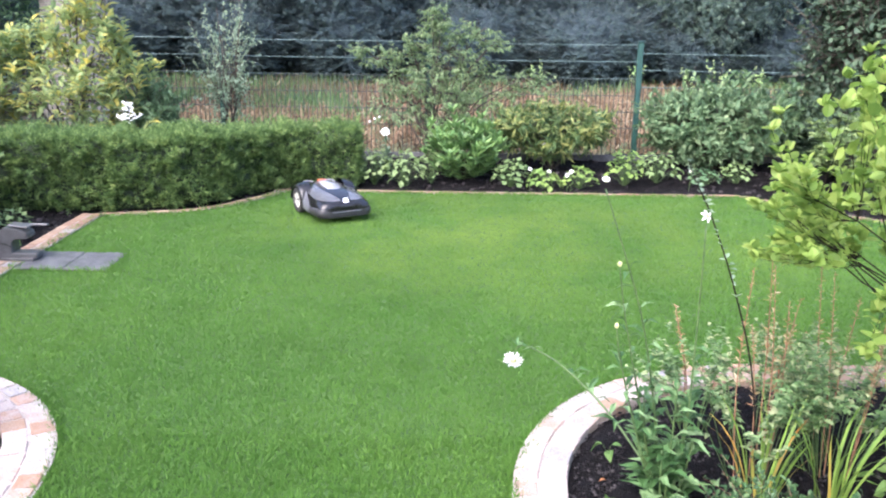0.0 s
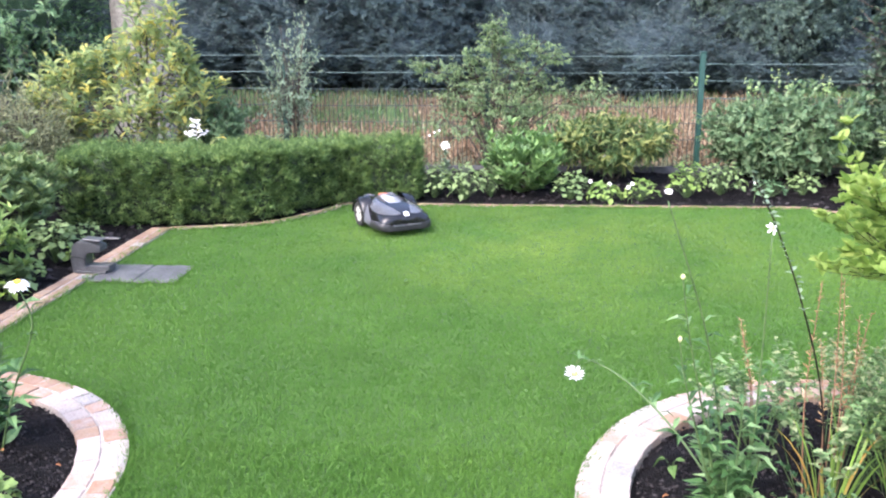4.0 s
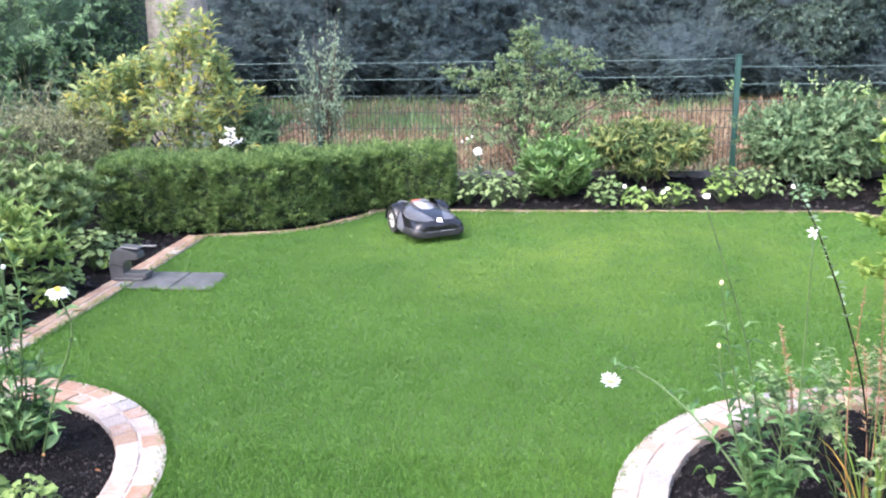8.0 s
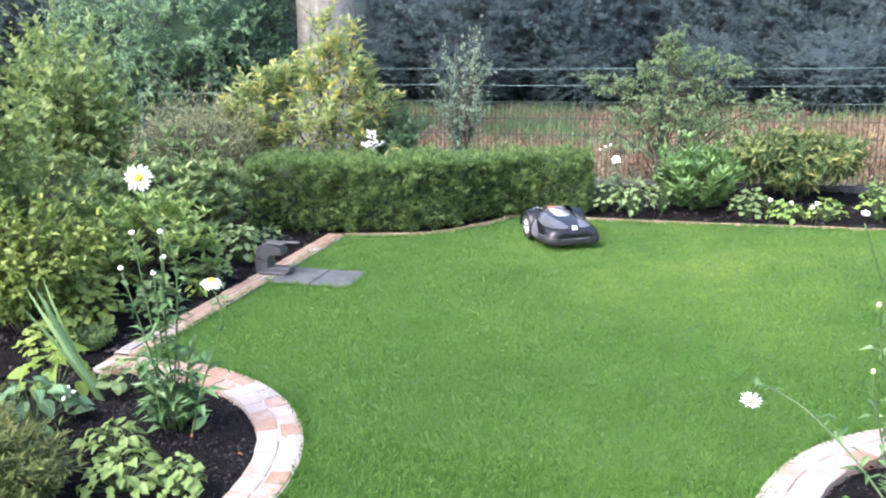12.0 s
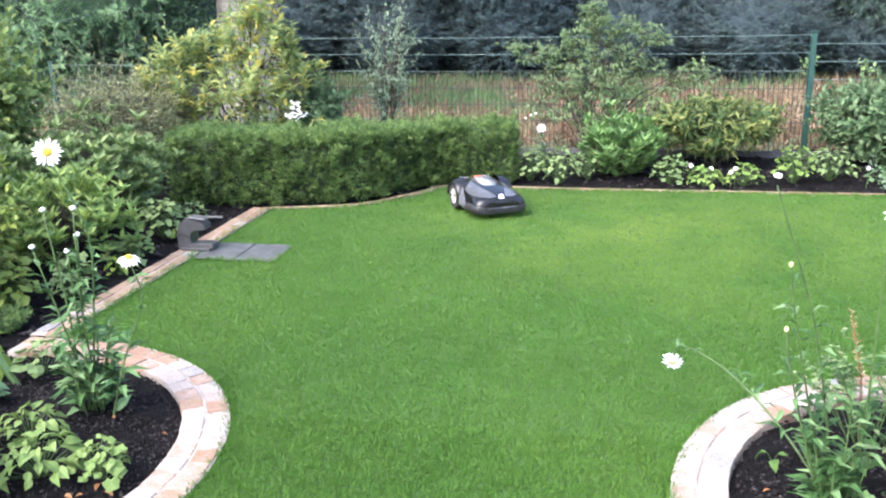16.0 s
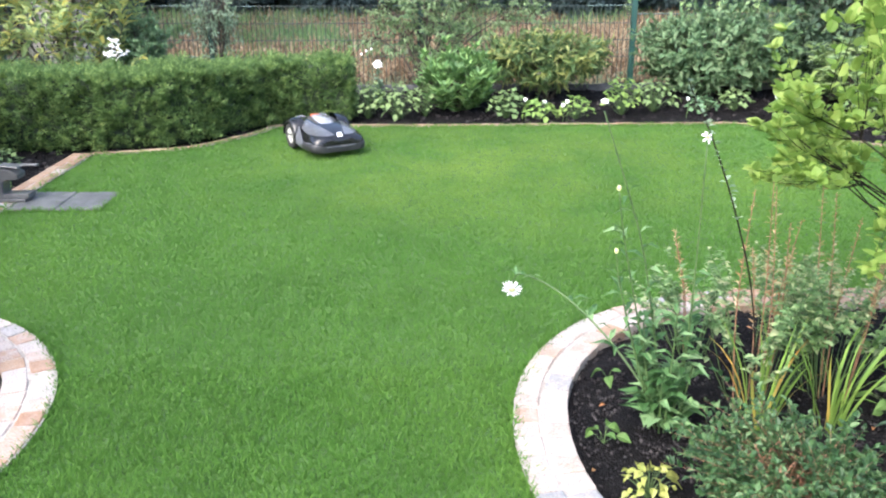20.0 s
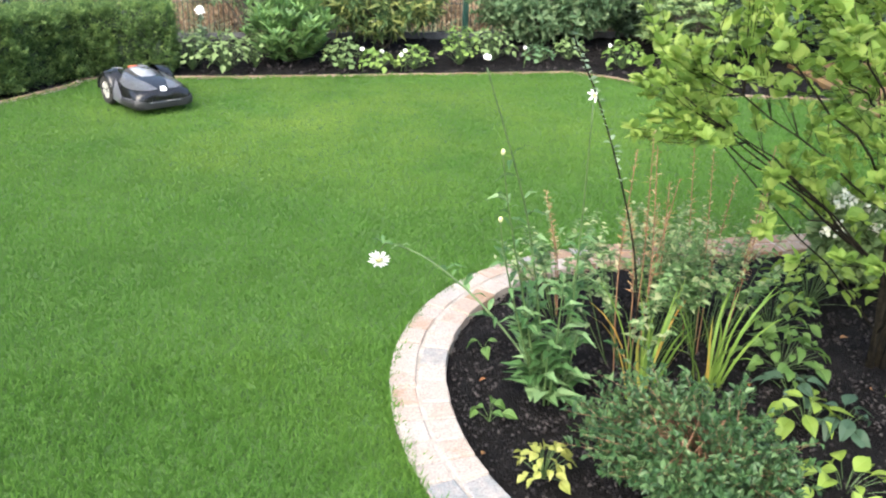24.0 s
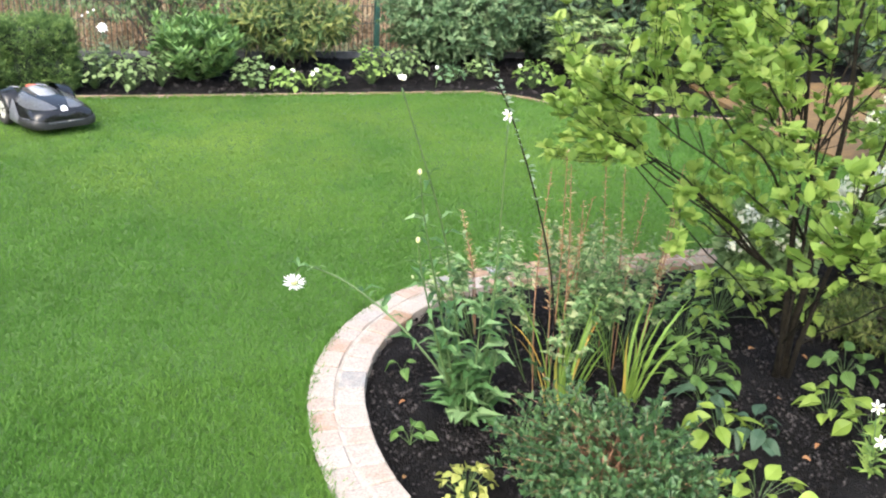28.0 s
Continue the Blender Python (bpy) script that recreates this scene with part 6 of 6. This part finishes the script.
clump("epimedium", "leafy green ground cover plant", 1.82, 3.02, 0.20, 0.17, BROAD, 0.058, M_MIDLEAF, 42, 14, z=0.01, open_=0.9)
clump("golden_plant", "low yellow green plant behind the tree", 2.12, 3.22, 0.24, 0.20, BROAD, 0.065, M_FRESH, 60, 10, z=0.0, open_=0.8)
clump("golden_plant", "low yellow green plant beside the tree", 2.50, 3.10, 0.2, 0.15, BROAD, 0.07, M_FRESH, 30, 11, z=0.0, open_=0.8)
clump("epimedium", "leafy green ground cover plant", 2.30, 2.64, 0.13, 0.09, BROAD, 0.07, M_MIDLEAF, 14, 12, z=0.01, open_=0.8)
# dry leaves lying about on the soil
M_DRY = leafy("dry orange brown leaves", [(0.15, 0.06, 0.022), (0.22, 0.09, 0.034), (0.28, 0.165, 0.075)], 0.7, 0.2, 9)
dry_v, dry_f = disc_leaf(0.34, 7, 0.1)
DRY = mesh_from("dry_leaf", dry_v * [1, 1, 2.5], dry_f, M_DRY)
for k, (x, y) in enumerate(((2.03, 2.87), (2.21, 2.78), (1.50, 2.62), (1.86, 2.25), (0.62, 2.86), (0.86, 2.42), (1.90, 2.52), (-2.0, 3.02), (-2.24, 3.0), (-1.75, 2.95), (1.75, 2.2), (0.50, 2.45), (-1.80, 2.46), (-1.74, 2.50), (-1.86, 2.44), (-1.78, 2.54))):
    ra = random.Random(900 + k)
    zz = -0.020 + 0.06 * max(0.0, 1 - (math.hypot(min(x - 1.6, 0) if x > 0 else x + 2.65, y - 2.65) / (1.2 if x > 0 else 1.1)) ** 2)
    tagged(piece("dry_leaf", DRY, None, "", pose(x, y, zz, ra.uniform(-15, 15), ra.uniform(-15, 15), ra.uniform(0, 360)) @ Matrix.Scale(ra.uniform(0.02, 0.036), 4)), "curled orange brown dead leaf on the soil", "leaf", "dead leaves on the soil")
shrub("juniper", "low spreading blue green juniper", "shrub", 2.62, 2.36, 0.30, 0.30, SLIM, 0.05, M_POTENT, M_TWIG, stems=8, twigs=40, leaves=16, low=0.0, seed=33, up=0.5, stem_r=0.006, z=0.0)
shrub("juniper", "low spreading olive green juniper", "shrub", 2.68, 2.92, 0.30, 0.20, SLIM, 0.05, M_OLDYEW, M_TWIG, stems=7, twigs=36, leaves=16, low=0.0, seed=34, up=0.4, stem_r=0.005, z=0.0)
wn_ = thing("white_bellflower", (1.93, 2.10, 0.0), "thin green plant with two white flowers", "flowers")
for k, (dx, dy, dz) in enumerate(((0.02, 0.05, 0.21), (-0.02, -0.03, 0.14))):
    st = stalk(wn_, [(0, 0, -0.02), (dx * 0.4, dy * 0.4, dz * 0.6), (dx, dy, dz)], 0.0025, 0.0015, M_STEM, SLIM, M_LIME, 26, 0.07, 200 + k)
    disc_flower(st, (dx, dy, dz + 0.01), (-0.2, -0.6, 0.4), 0.026, 6, M_PETAL, M_EYEPALE, PETAL, -0.4, label="white bell-shaped flower")

# low plants of the left-hand bed
clump("hydrangea", "low plant with large pale green leaves", -2.03, 2.55, 0.26, 0.15, HOSTA, 0.066, M_SOFT, 64, 20, z=0.0)
clump("strawberry", "low lobed leaves with red tinted tips", -1.80, 2.58, 0.16, 0.13, LOBED, 0.062, M_SOFT, 40, 21, z=0.0)
clump("hydrangea", "low plant with large pale green leaves", -2.22, 2.78, 0.22, 0.14, BROAD, 0.06, M_SOFT, 44, 22, z=0.01)
clump("anemone", "broad leaved plant with dark green leaves", -2.72, 2.92, 0.3, 0.22, HOSTA, 0.10, M_BLUISH, 48, 23, z=0.01)
clump("anemone", "broad leaved plant with pale green leaves", -2.62, 3.44, 0.2, 0.15, LOBED, 0.09, M_PALE, 24, 24, z=-0.01)
clump("anemone", "broad leaved plant with mid green leaves", -2.95, 3.35, 0.24, 0.2, HOSTA, 0.13, M_TREE, 22, 25, z=-0.01)
shrub("yew_bush", "low clipped yew bush in the bed", "shrub", -2.42, 2.30, 0.30, 0.36, SLIM, 0.045, M_OLDYEW, M_TWIG, stems=9, twigs=70, leaves=18, low=0.0, seed=35, up=0.6, stem_r=0.006, z=0.0)
shrub("yew_bush", "low clipped yew bush in the bed", "shrub", -2.78, 2.50, 0.28, 0.36, SLIM, 0.045, M_OLDYEW, M_TWIG, stems=8, twigs=60, leaves=18, low=0.0, seed=36, up=0.6, stem_r=0.006, z=0.0)
wn_ = thing("white_tobacco_flower", (-2.66, 3.10, 0.0), "single white star flower on a thin stalk", "flowers")
st = stalk(wn_, [(0, 0, -0.02), (0.03, -0.02, 0.06), (0.02, -0.05, 0.13)], 0.003, 0.002, M_STEM, HOSTA, M_DAISYLEAF, 8, 0.08, 220)
disc_flower(st, (0.02, -0.05, 0.14), (0.2, -0.7, 0.6), 0.045, 5, M_PETAL, M_EYEPALE, PETAL, 0.1, label="white star-shaped flower")

# front row of the side bed
clump("heuchera", "pale green heuchera beside the charging station", -3.30, 5.95, 0.26, 0.3, LOBED, 0.08, M_PALE, 70, 30)
clump("heuchera", "pale green heuchera beside the charging station", -3.22, 5.20, 0.2, 0.2, LOBED, 0.09, M_PALE, 36, 31)
clump("heuchera", "yellow green heuchera in the side bed", -3.38, 4.28, 0.24, 0.3, LOBED, 0.09, M_GOLD, 50, 32)
clump("heuchera", "pale green heuchera in the side bed", -3.28, 4.75, 0.2, 0.2, LOBED, 0.085, M_PALE, 30, 33)
clump("heuchera", "yellow green ground cover by the hedge", -3.30, 6.45, 0.22, 0.16, LOBED, 0.075, M_PALE, 34, 35)
clump("heuchera", "lime green low plant beside the charging station", -3.12, 5.95, 0.15, 0.12, LOBED, 0.06, M_LIME, 26, 36)
clump("heuchera", "lime green low plant beside the brick edging", -3.12, 5.02, 0.14, 0.12, BROAD, 0.06, M_FRESH, 22, 37)
clump("heuchera", "yellow green ground cover by the brick edging", -3.32, 3.75, 0.24, 0.22, LOBED, 0.08, M_GOLD, 40, 34)
shrub("yew_bush", "dark little yew beside the bricks", "shrub", -3.25, 3.98, 0.16, 0.16, SLIM, 0.04, M_YEW, M_TWIG, stems=5, twigs=40, leaves=14, low=0.0, seed=37, stem_r=0.004)

clump("heuchera", "yellow green leafy plant beside the brick edging", -3.42, 4.02, 0.26, 0.24, LOBED, 0.07, M_GOLD, 70, 38)
clump("heuchera", "yellow green leafy plant with orange tints", -3.55, 4.42, 0.26, 0.28, BROAD, 0.06, M_GOLDLEAF, 70, 39)
clump("heuchera", "pale green heuchera beside the brick edging", -3.20, 4.55, 0.18, 0.16, LOBED, 0.06, M_PALE, 44, 40)
clump("heuchera", "soft green ground cover beside the brick edging", -3.22, 5.42, 0.18, 0.16, LOBED, 0.06, M_SOFT, 44, 41)

# front row of the far bed
FRONT = [(-0.68, 8.42, 0.24, 0.30, "PALE", 42), (-0.38, 8.36, 0.26, 0.28, "PALE", 46), (-0.12, 8.50, 0.2, 0.26, "PALE", 30), (0.66, 8.40, 0.24, 0.22, "PALE", 40), (0.98, 8.34, 0.2, 0.16, "LIME", 30),
         (1.34, 8.38, 0.22, 0.18, "LIME", 34), (1.80, 8.48, 0.24, 0.30, "LIME", 40), (2.15, 8.62, 0.3, 0.26, "PALE", 44), (2.62, 8.55, 0.2, 0.14, "BLUISH", 26), (2.95, 8.62, 0.22, 0.18, "PALE", 26), (3.4, 8.3, 0.26, 0.22, "LIME", 34), (3.9, 7.9, 0.3, 0.3, "PALE", 40)]
TONE = {"PALE": M_PALE, "LIME": M_LIME, "BLUISH": M_BLUISH}
SAY = {"PALE": "pale green heuchera with rounded leaves at the lawn's edge", "LIME": "lime green low plant at the lawn's edge", "BLUISH": "dark green low cushion plant at the lawn's edge"}
for i, (x, y, rad, tall, tone, count) in enumerate(FRONT):
    clump("heuchera", SAY[tone], x, y, rad, tall * 1.15, (LOBED, BROAD, LOBED)[i % 3], (0.064, 0.066, 0.056)[i % 3], TONE[tone], int(count * 2.0), 300 + i, group="front row of the flower bed", open_=0.75)
for k, (x, y, z) in enumerate(((1.02, 8.30, 0.20), (1.24, 8.32, 0.20), (1.20, 8.30, 0.17), (0.84, 8.32, 0.22), (1.02, 8.9, 0.32), (2.42, 8.40, 0.2), (3.2, 8.2, 0.26))):
    z0 = float(soil_height(x, y))
    f_ = thing("white_flower", (x, y, z0), "small white flower on a thin stalk in the bed", "flowers", "white flowers of the bed")
    st = stalk(f_, [(0, 0, -0.02), (0.01, 0, z * 0.5), (0.0, -0.01, z)], 0.003, 0.002, M_STEM, SLIM, M_LIME, 5, 0.05, 400 + k)
    disc_flower(st, (0, -0.012, z), (0.1, -0.8, 0.5), 0.024, 9, M_PETAL, M_EYEPALE, PETAL, -0.1, label="small white flower head")
f_ = thing("white_rose", (-0.60, 8.86, 0.03), "tall grey green stem with one white rose bloom", "flowers")
st = stalk(f_, [(0, 0, -0.03), (0.01, 0, 0.2), (0.0, 0, 0.41)], 0.006, 0.003, M_STEM, OVAL, M_SILVER, 60, 0.08, 500, (0.1, 0.92))
for lay, (rr, dr, cnt) in enumerate(((0.055, 0.1, 9), (0.044, -0.4, 8), (0.03, -0.8, 7))):
    disc_flower(st, (0, -0.02, 0.42 + 0.01 * lay), (0.1, -0.7, 0.6), rr, cnt, M_PETAL, M_EYEPALE, PETAL, dr, label="white double bloom")
for k, (dx, dz) in enumerate(((-0.11, 0.55), (-0.16, 0.52), (-0.06, 0.57))):
    st = stalk(f_, [(0, 0, 0.1), (dx * 0.5, 0, dz * 0.6), (dx, 0, dz)], 0.003, 0.002, M_STEM, OVAL, M_SILVER, 4, 0.04, 510 + k)
    bud(st, (dx, 0, dz), 0.011, M_WHITE, "white rose bud", 1.0)
f_ = thing("white_astilbe", (-2.92, 8.12, 0.0), "white feathery flower plume showing above the hedge", "flowers")
st = stalk(f_, [(0, 0, -0.04), (0.0, 0, 0.4), (-0.01, -0.02, 0.76)], 0.004, 0.002, M_STEM, SLIM, M_DAISYLEAF, 14, 0.1, 520, (0.2, 0.6))
r_ = np.random.default_rng(530)
for k in range(9):
    u_ = k / 8
    sg = 1 if k % 2 else -1
    foot_ = np.array([-0.01, -0.02, 0.60 + 0.16 * u_])
    reach = np.array([sg * (0.120 - 0.09 * u_) * r_.uniform(0.6, 1.1), -0.02 + 0.03 * r_.normal(), 0.02 * (1 - u_) + r_.uniform(-0.03, 0.05)])
    s = Soup()
    n_ = 14
    v_ = np.linspace(0.15, 1, n_)
    tube(s, [foot_, foot_ + reach], 0.0035, 0.002, 4)
    scatter(s, OVAL, foot_ + v_[:, None] * reach, reach * 6 + r_.normal(size=(n_, 3)) * 0.7, r_.normal(size=(n_, 3)) * 0.4 + [0, -1, 1], r_.uniform(0.016, 0.034, n_))
    piece("plume", s.mesh("plume", M_PETAL), st, "white feathery side spray")

# right-hand side: sandstone path, pale shrubs beside it
M_CREAM = leafy("creamy white florets", [(0.52, 0.52, 0.38), (0.64, 0.64, 0.50), (0.74, 0.74, 0.64)], 0.7, 0.3, 9)
FLORET = leaf_shape(0.42, 0.05, 0.05, 0.5)


def hydrangea(x, y, rad, tall, heads, seed, z):
    """A hydrangea bush with rounded heads of many small florets over its leaves."""
    root = shrub("hydrangea_shrub", "hydrangea shrub covered in creamy white flowers", "shrub", x, y, rad, tall, OVAL, 0.08, M_PALE, M_TWIG, stems=7, twigs=40, leaves=9, low=0.05, seed=seed, z=z)
    rng = np.random.default_rng(seed + 7)
    for k in range(heads):
        a, q = 2.4 * k, rad * math.sqrt((k + 0.5) / heads)
        mid = np.array([q * math.cos(a), q * math.sin(a), tall * (1.02 - 0.45 * (q / rad) ** 2) + rng.uniform(-0.04, 0.05)])
        s = Soup()
        tube(s, [mid * [0.6, 0.6, 0.55], mid], 0.003, 0.002, 4)
        n = 60
        d = rng.normal(size=(n, 3))
        d[:, 2] = np.abs(d[:, 2]) - 0.3
        d /= np.linalg.norm(d, axis=1, keepdims=True)
        scatter(s, FLORET, mid + d * [0.055, 0.055, 0.05], rng.normal(size=(n, 3)), d, rng.uniform(0.018, 0.03, n))
        piece("flower_head", s.mesh("flower_head", M_CREAM), root, "rounded creamy white flower head")


hydrangea(2.50, 3.46, 0.20, 0.36, 7, 53, 0.0)
hydrangea(3.20, 3.38, 0.38, 0.56, 20, 51, 0.0)
hydrangea(5.15, 5.0, 0.5, 0.6, 26, 52, -0.03)
path_edge = [(4.72, 4.9), (4.72, 6.4), (4.95, 7.2), (5.2, 8.3), (7.6, 8.3), (7.6, 4.9)]
flat("sandstone_path", path_edge, 0.0, M_SAND, "orange brown sandstone paving beside the lawn", 0.1)

# ---------------------------------------------------------------- brick edgings, piece by piece
bmk = box_bm(-0.5, 0.5, -0.5, 0.5, -0.5, 0.5)
bmesh.ops.bevel(bmk, geom=bmk.edges[:], offset=0.055, segments=1, affect="EDGES")
BRICKS = []
for k in range(4):
    b2 = bmk.copy()
    rb = random.Random(k)
    for v in b2.verts:
        v.co += Vector((rb.uniform(-0.028, 0.028), rb.uniform(-0.028, 0.028), rb.uniform(-0.02, 0.02)))
    pair = []
    for mt in (M_BRICK, M_BRICK2):
        me = bpy.data.meshes.new("brick")
        b2.to_mesh(me)
        me.materials.append(mt)
        pair.append(me)
    BRICKS.append(pair)


def brick_row(parent, pts, length, width, red, seed, top=0.0, shift=0.0):
    """Bricks end to end along a line of points."""
    r = random.Random(seed)
    pts = np.asarray(pts, float)
    cum = np.concatenate([[0], np.cumsum(np.linalg.norm(np.diff(pts, axis=0), axis=1))])
    s = shift
    while s < cum[-1] - length * 0.4:
        ln = length * r.uniform(0.82, 1.18)
        a, b = [np.array([np.interp(q, cum, pts[:, c]) for c in (0, 1)]) for q in (s, min(s + ln, cum[-1]))]
        mid, d = (a + b) / 2, b - a
        m = pose(mid[0], mid[1], top - 0.03 + r.uniform(-0.003, 0.003), r.uniform(-1.5, 1.5), r.uniform(-1.2, 1.2), math.degrees(math.atan2(d[1], d[0])) + r.uniform(-1.5, 1.5))
        m = m @ Matrix.Diagonal((np.linalg.norm(d) - 0.009, width * r.uniform(0.93, 1.0) - 0.007, 0.06, 1))
        share = red(s / cum[-1]) if callable(red) else red
        piece("brick", BRICKS[r.randrange(4)][1 if r.random() < share else 0], parent, "", m)
        s += ln


def strip(name, pts, width, z, label):
    """The mortar bed under a run of bricks."""
    pts = np.asarray(pts, float)
    t = np.gradient(pts, axis=0)
    t /= np.linalg.norm(t, axis=1, keepdims=True)
    nrm = np.stack([-t[:, 1], t[:, 0]], -1)
    rows = []
    for p, n in zip(pts, nrm):
        a, b = p + n * width / 2, p - n * width / 2
        rows.append([(*a, z - 0.06), (*a, z), (*b, z), (*b, z - 0.06)])
    return tagged(loft(rows, M_MORTAR, name, None, "", False), label, "brick edging", kind="structure")


def ring_line(c, r, side):
    """Out along the straight, then round the bed."""
    if side < 0:
        return np.concatenate([[(-2.98, c[1] + r), (-2.80, c[1] + r)], arc(c, r, 90, -90, 70)])
    return np.concatenate([arc(c, r, 270, 90, 80, SQUARE), [(1.9, c[1] + r), (2.4, c[1] + r), (3.0, c[1] + r), (3.6, c[1] + r), (4.6, c[1] + r)]])


def red_left(u):
    return 0.9 if u < 0.2 else 0.08 if u < 0.47 else 0.4


def red_right(u):
    return 0.05 if u < 0.50 else 0.9


e = strip("brick_edging_left", ring_line(RING_L, RAD_L - 0.10, -1), 0.2, -0.005, "pale two-row brick edging curving round the left bed")
brick_row(e, ring_line(RING_L, RAD_L - 0.050, -1), 0.108, 0.098, red_left, 1)
brick_row(e, ring_line(RING_L, RAD_L - 0.153, -1), 0.118, 0.108, red_left, 2, shift=0.05)
e = strip("brick_edging_right", ring_line(RING_R, RAD_R - 0.10, 1), 0.2, -0.005, "pale two-row brick edging curving round the right bed")
brick_row(e, ring_line(RING_R, RAD_R - 0.050, 1), 0.105, 0.098, red_right, 3)
brick_row(e, ring_line(RING_R, RAD_R - 0.153, 1), 0.120, 0.108, red_right, 4, shift=0.05)
side = [(-2.93, 3.9), (-2.91, 5.0), (-2.90, 6.0), (-2.90, 6.98)]
e = strip("brick_edging_side", side, 0.17, -0.006, "two rows of worn red brown bricks along the lawn")
brick_row(e, [(x + 0.042, y) for x, y in side], 0.112, 0.084, 0.95, 5)
brick_row(e, [(x - 0.045, y) for x, y in side], 0.112, 0.084, 0.95, 6, shift=0.05)
line = [(-2.84, 7.0), *[(x, y + 0.05) for x, y in zip(FAR_X[1:7], FAR_Y[1:7])]]
e = strip("brick_edging_hedge", line, 0.08, -0.012, "single row of red brown bricks curving along the hedge")
brick_row(e, line, 0.20, 0.07, 1.0, 7, -0.003)
line = [(-1.60, 8.075), (0.0, 8.075), (1.5, 8.075), (2.83, 8.075)]
e = strip("brick_edging_far", line, 0.065, -0.014, "single row of bricks along the far flower bed")
brick_row(e, line, 0.205, 0.06, 1.0, 8, -0.004)
line = [(2.83, 8.06), *[(x + 0.03, y + 0.04) for x, y in zip(FAR_X[9:], FAR_Y[9:])]]
e = strip("brick_edging_bend", line, 0.08, -0.014, "single row of pale bricks bending round the lawn's corner")
brick_row(e, line, 0.205, 0.075, 0.9, 9, -0.004)
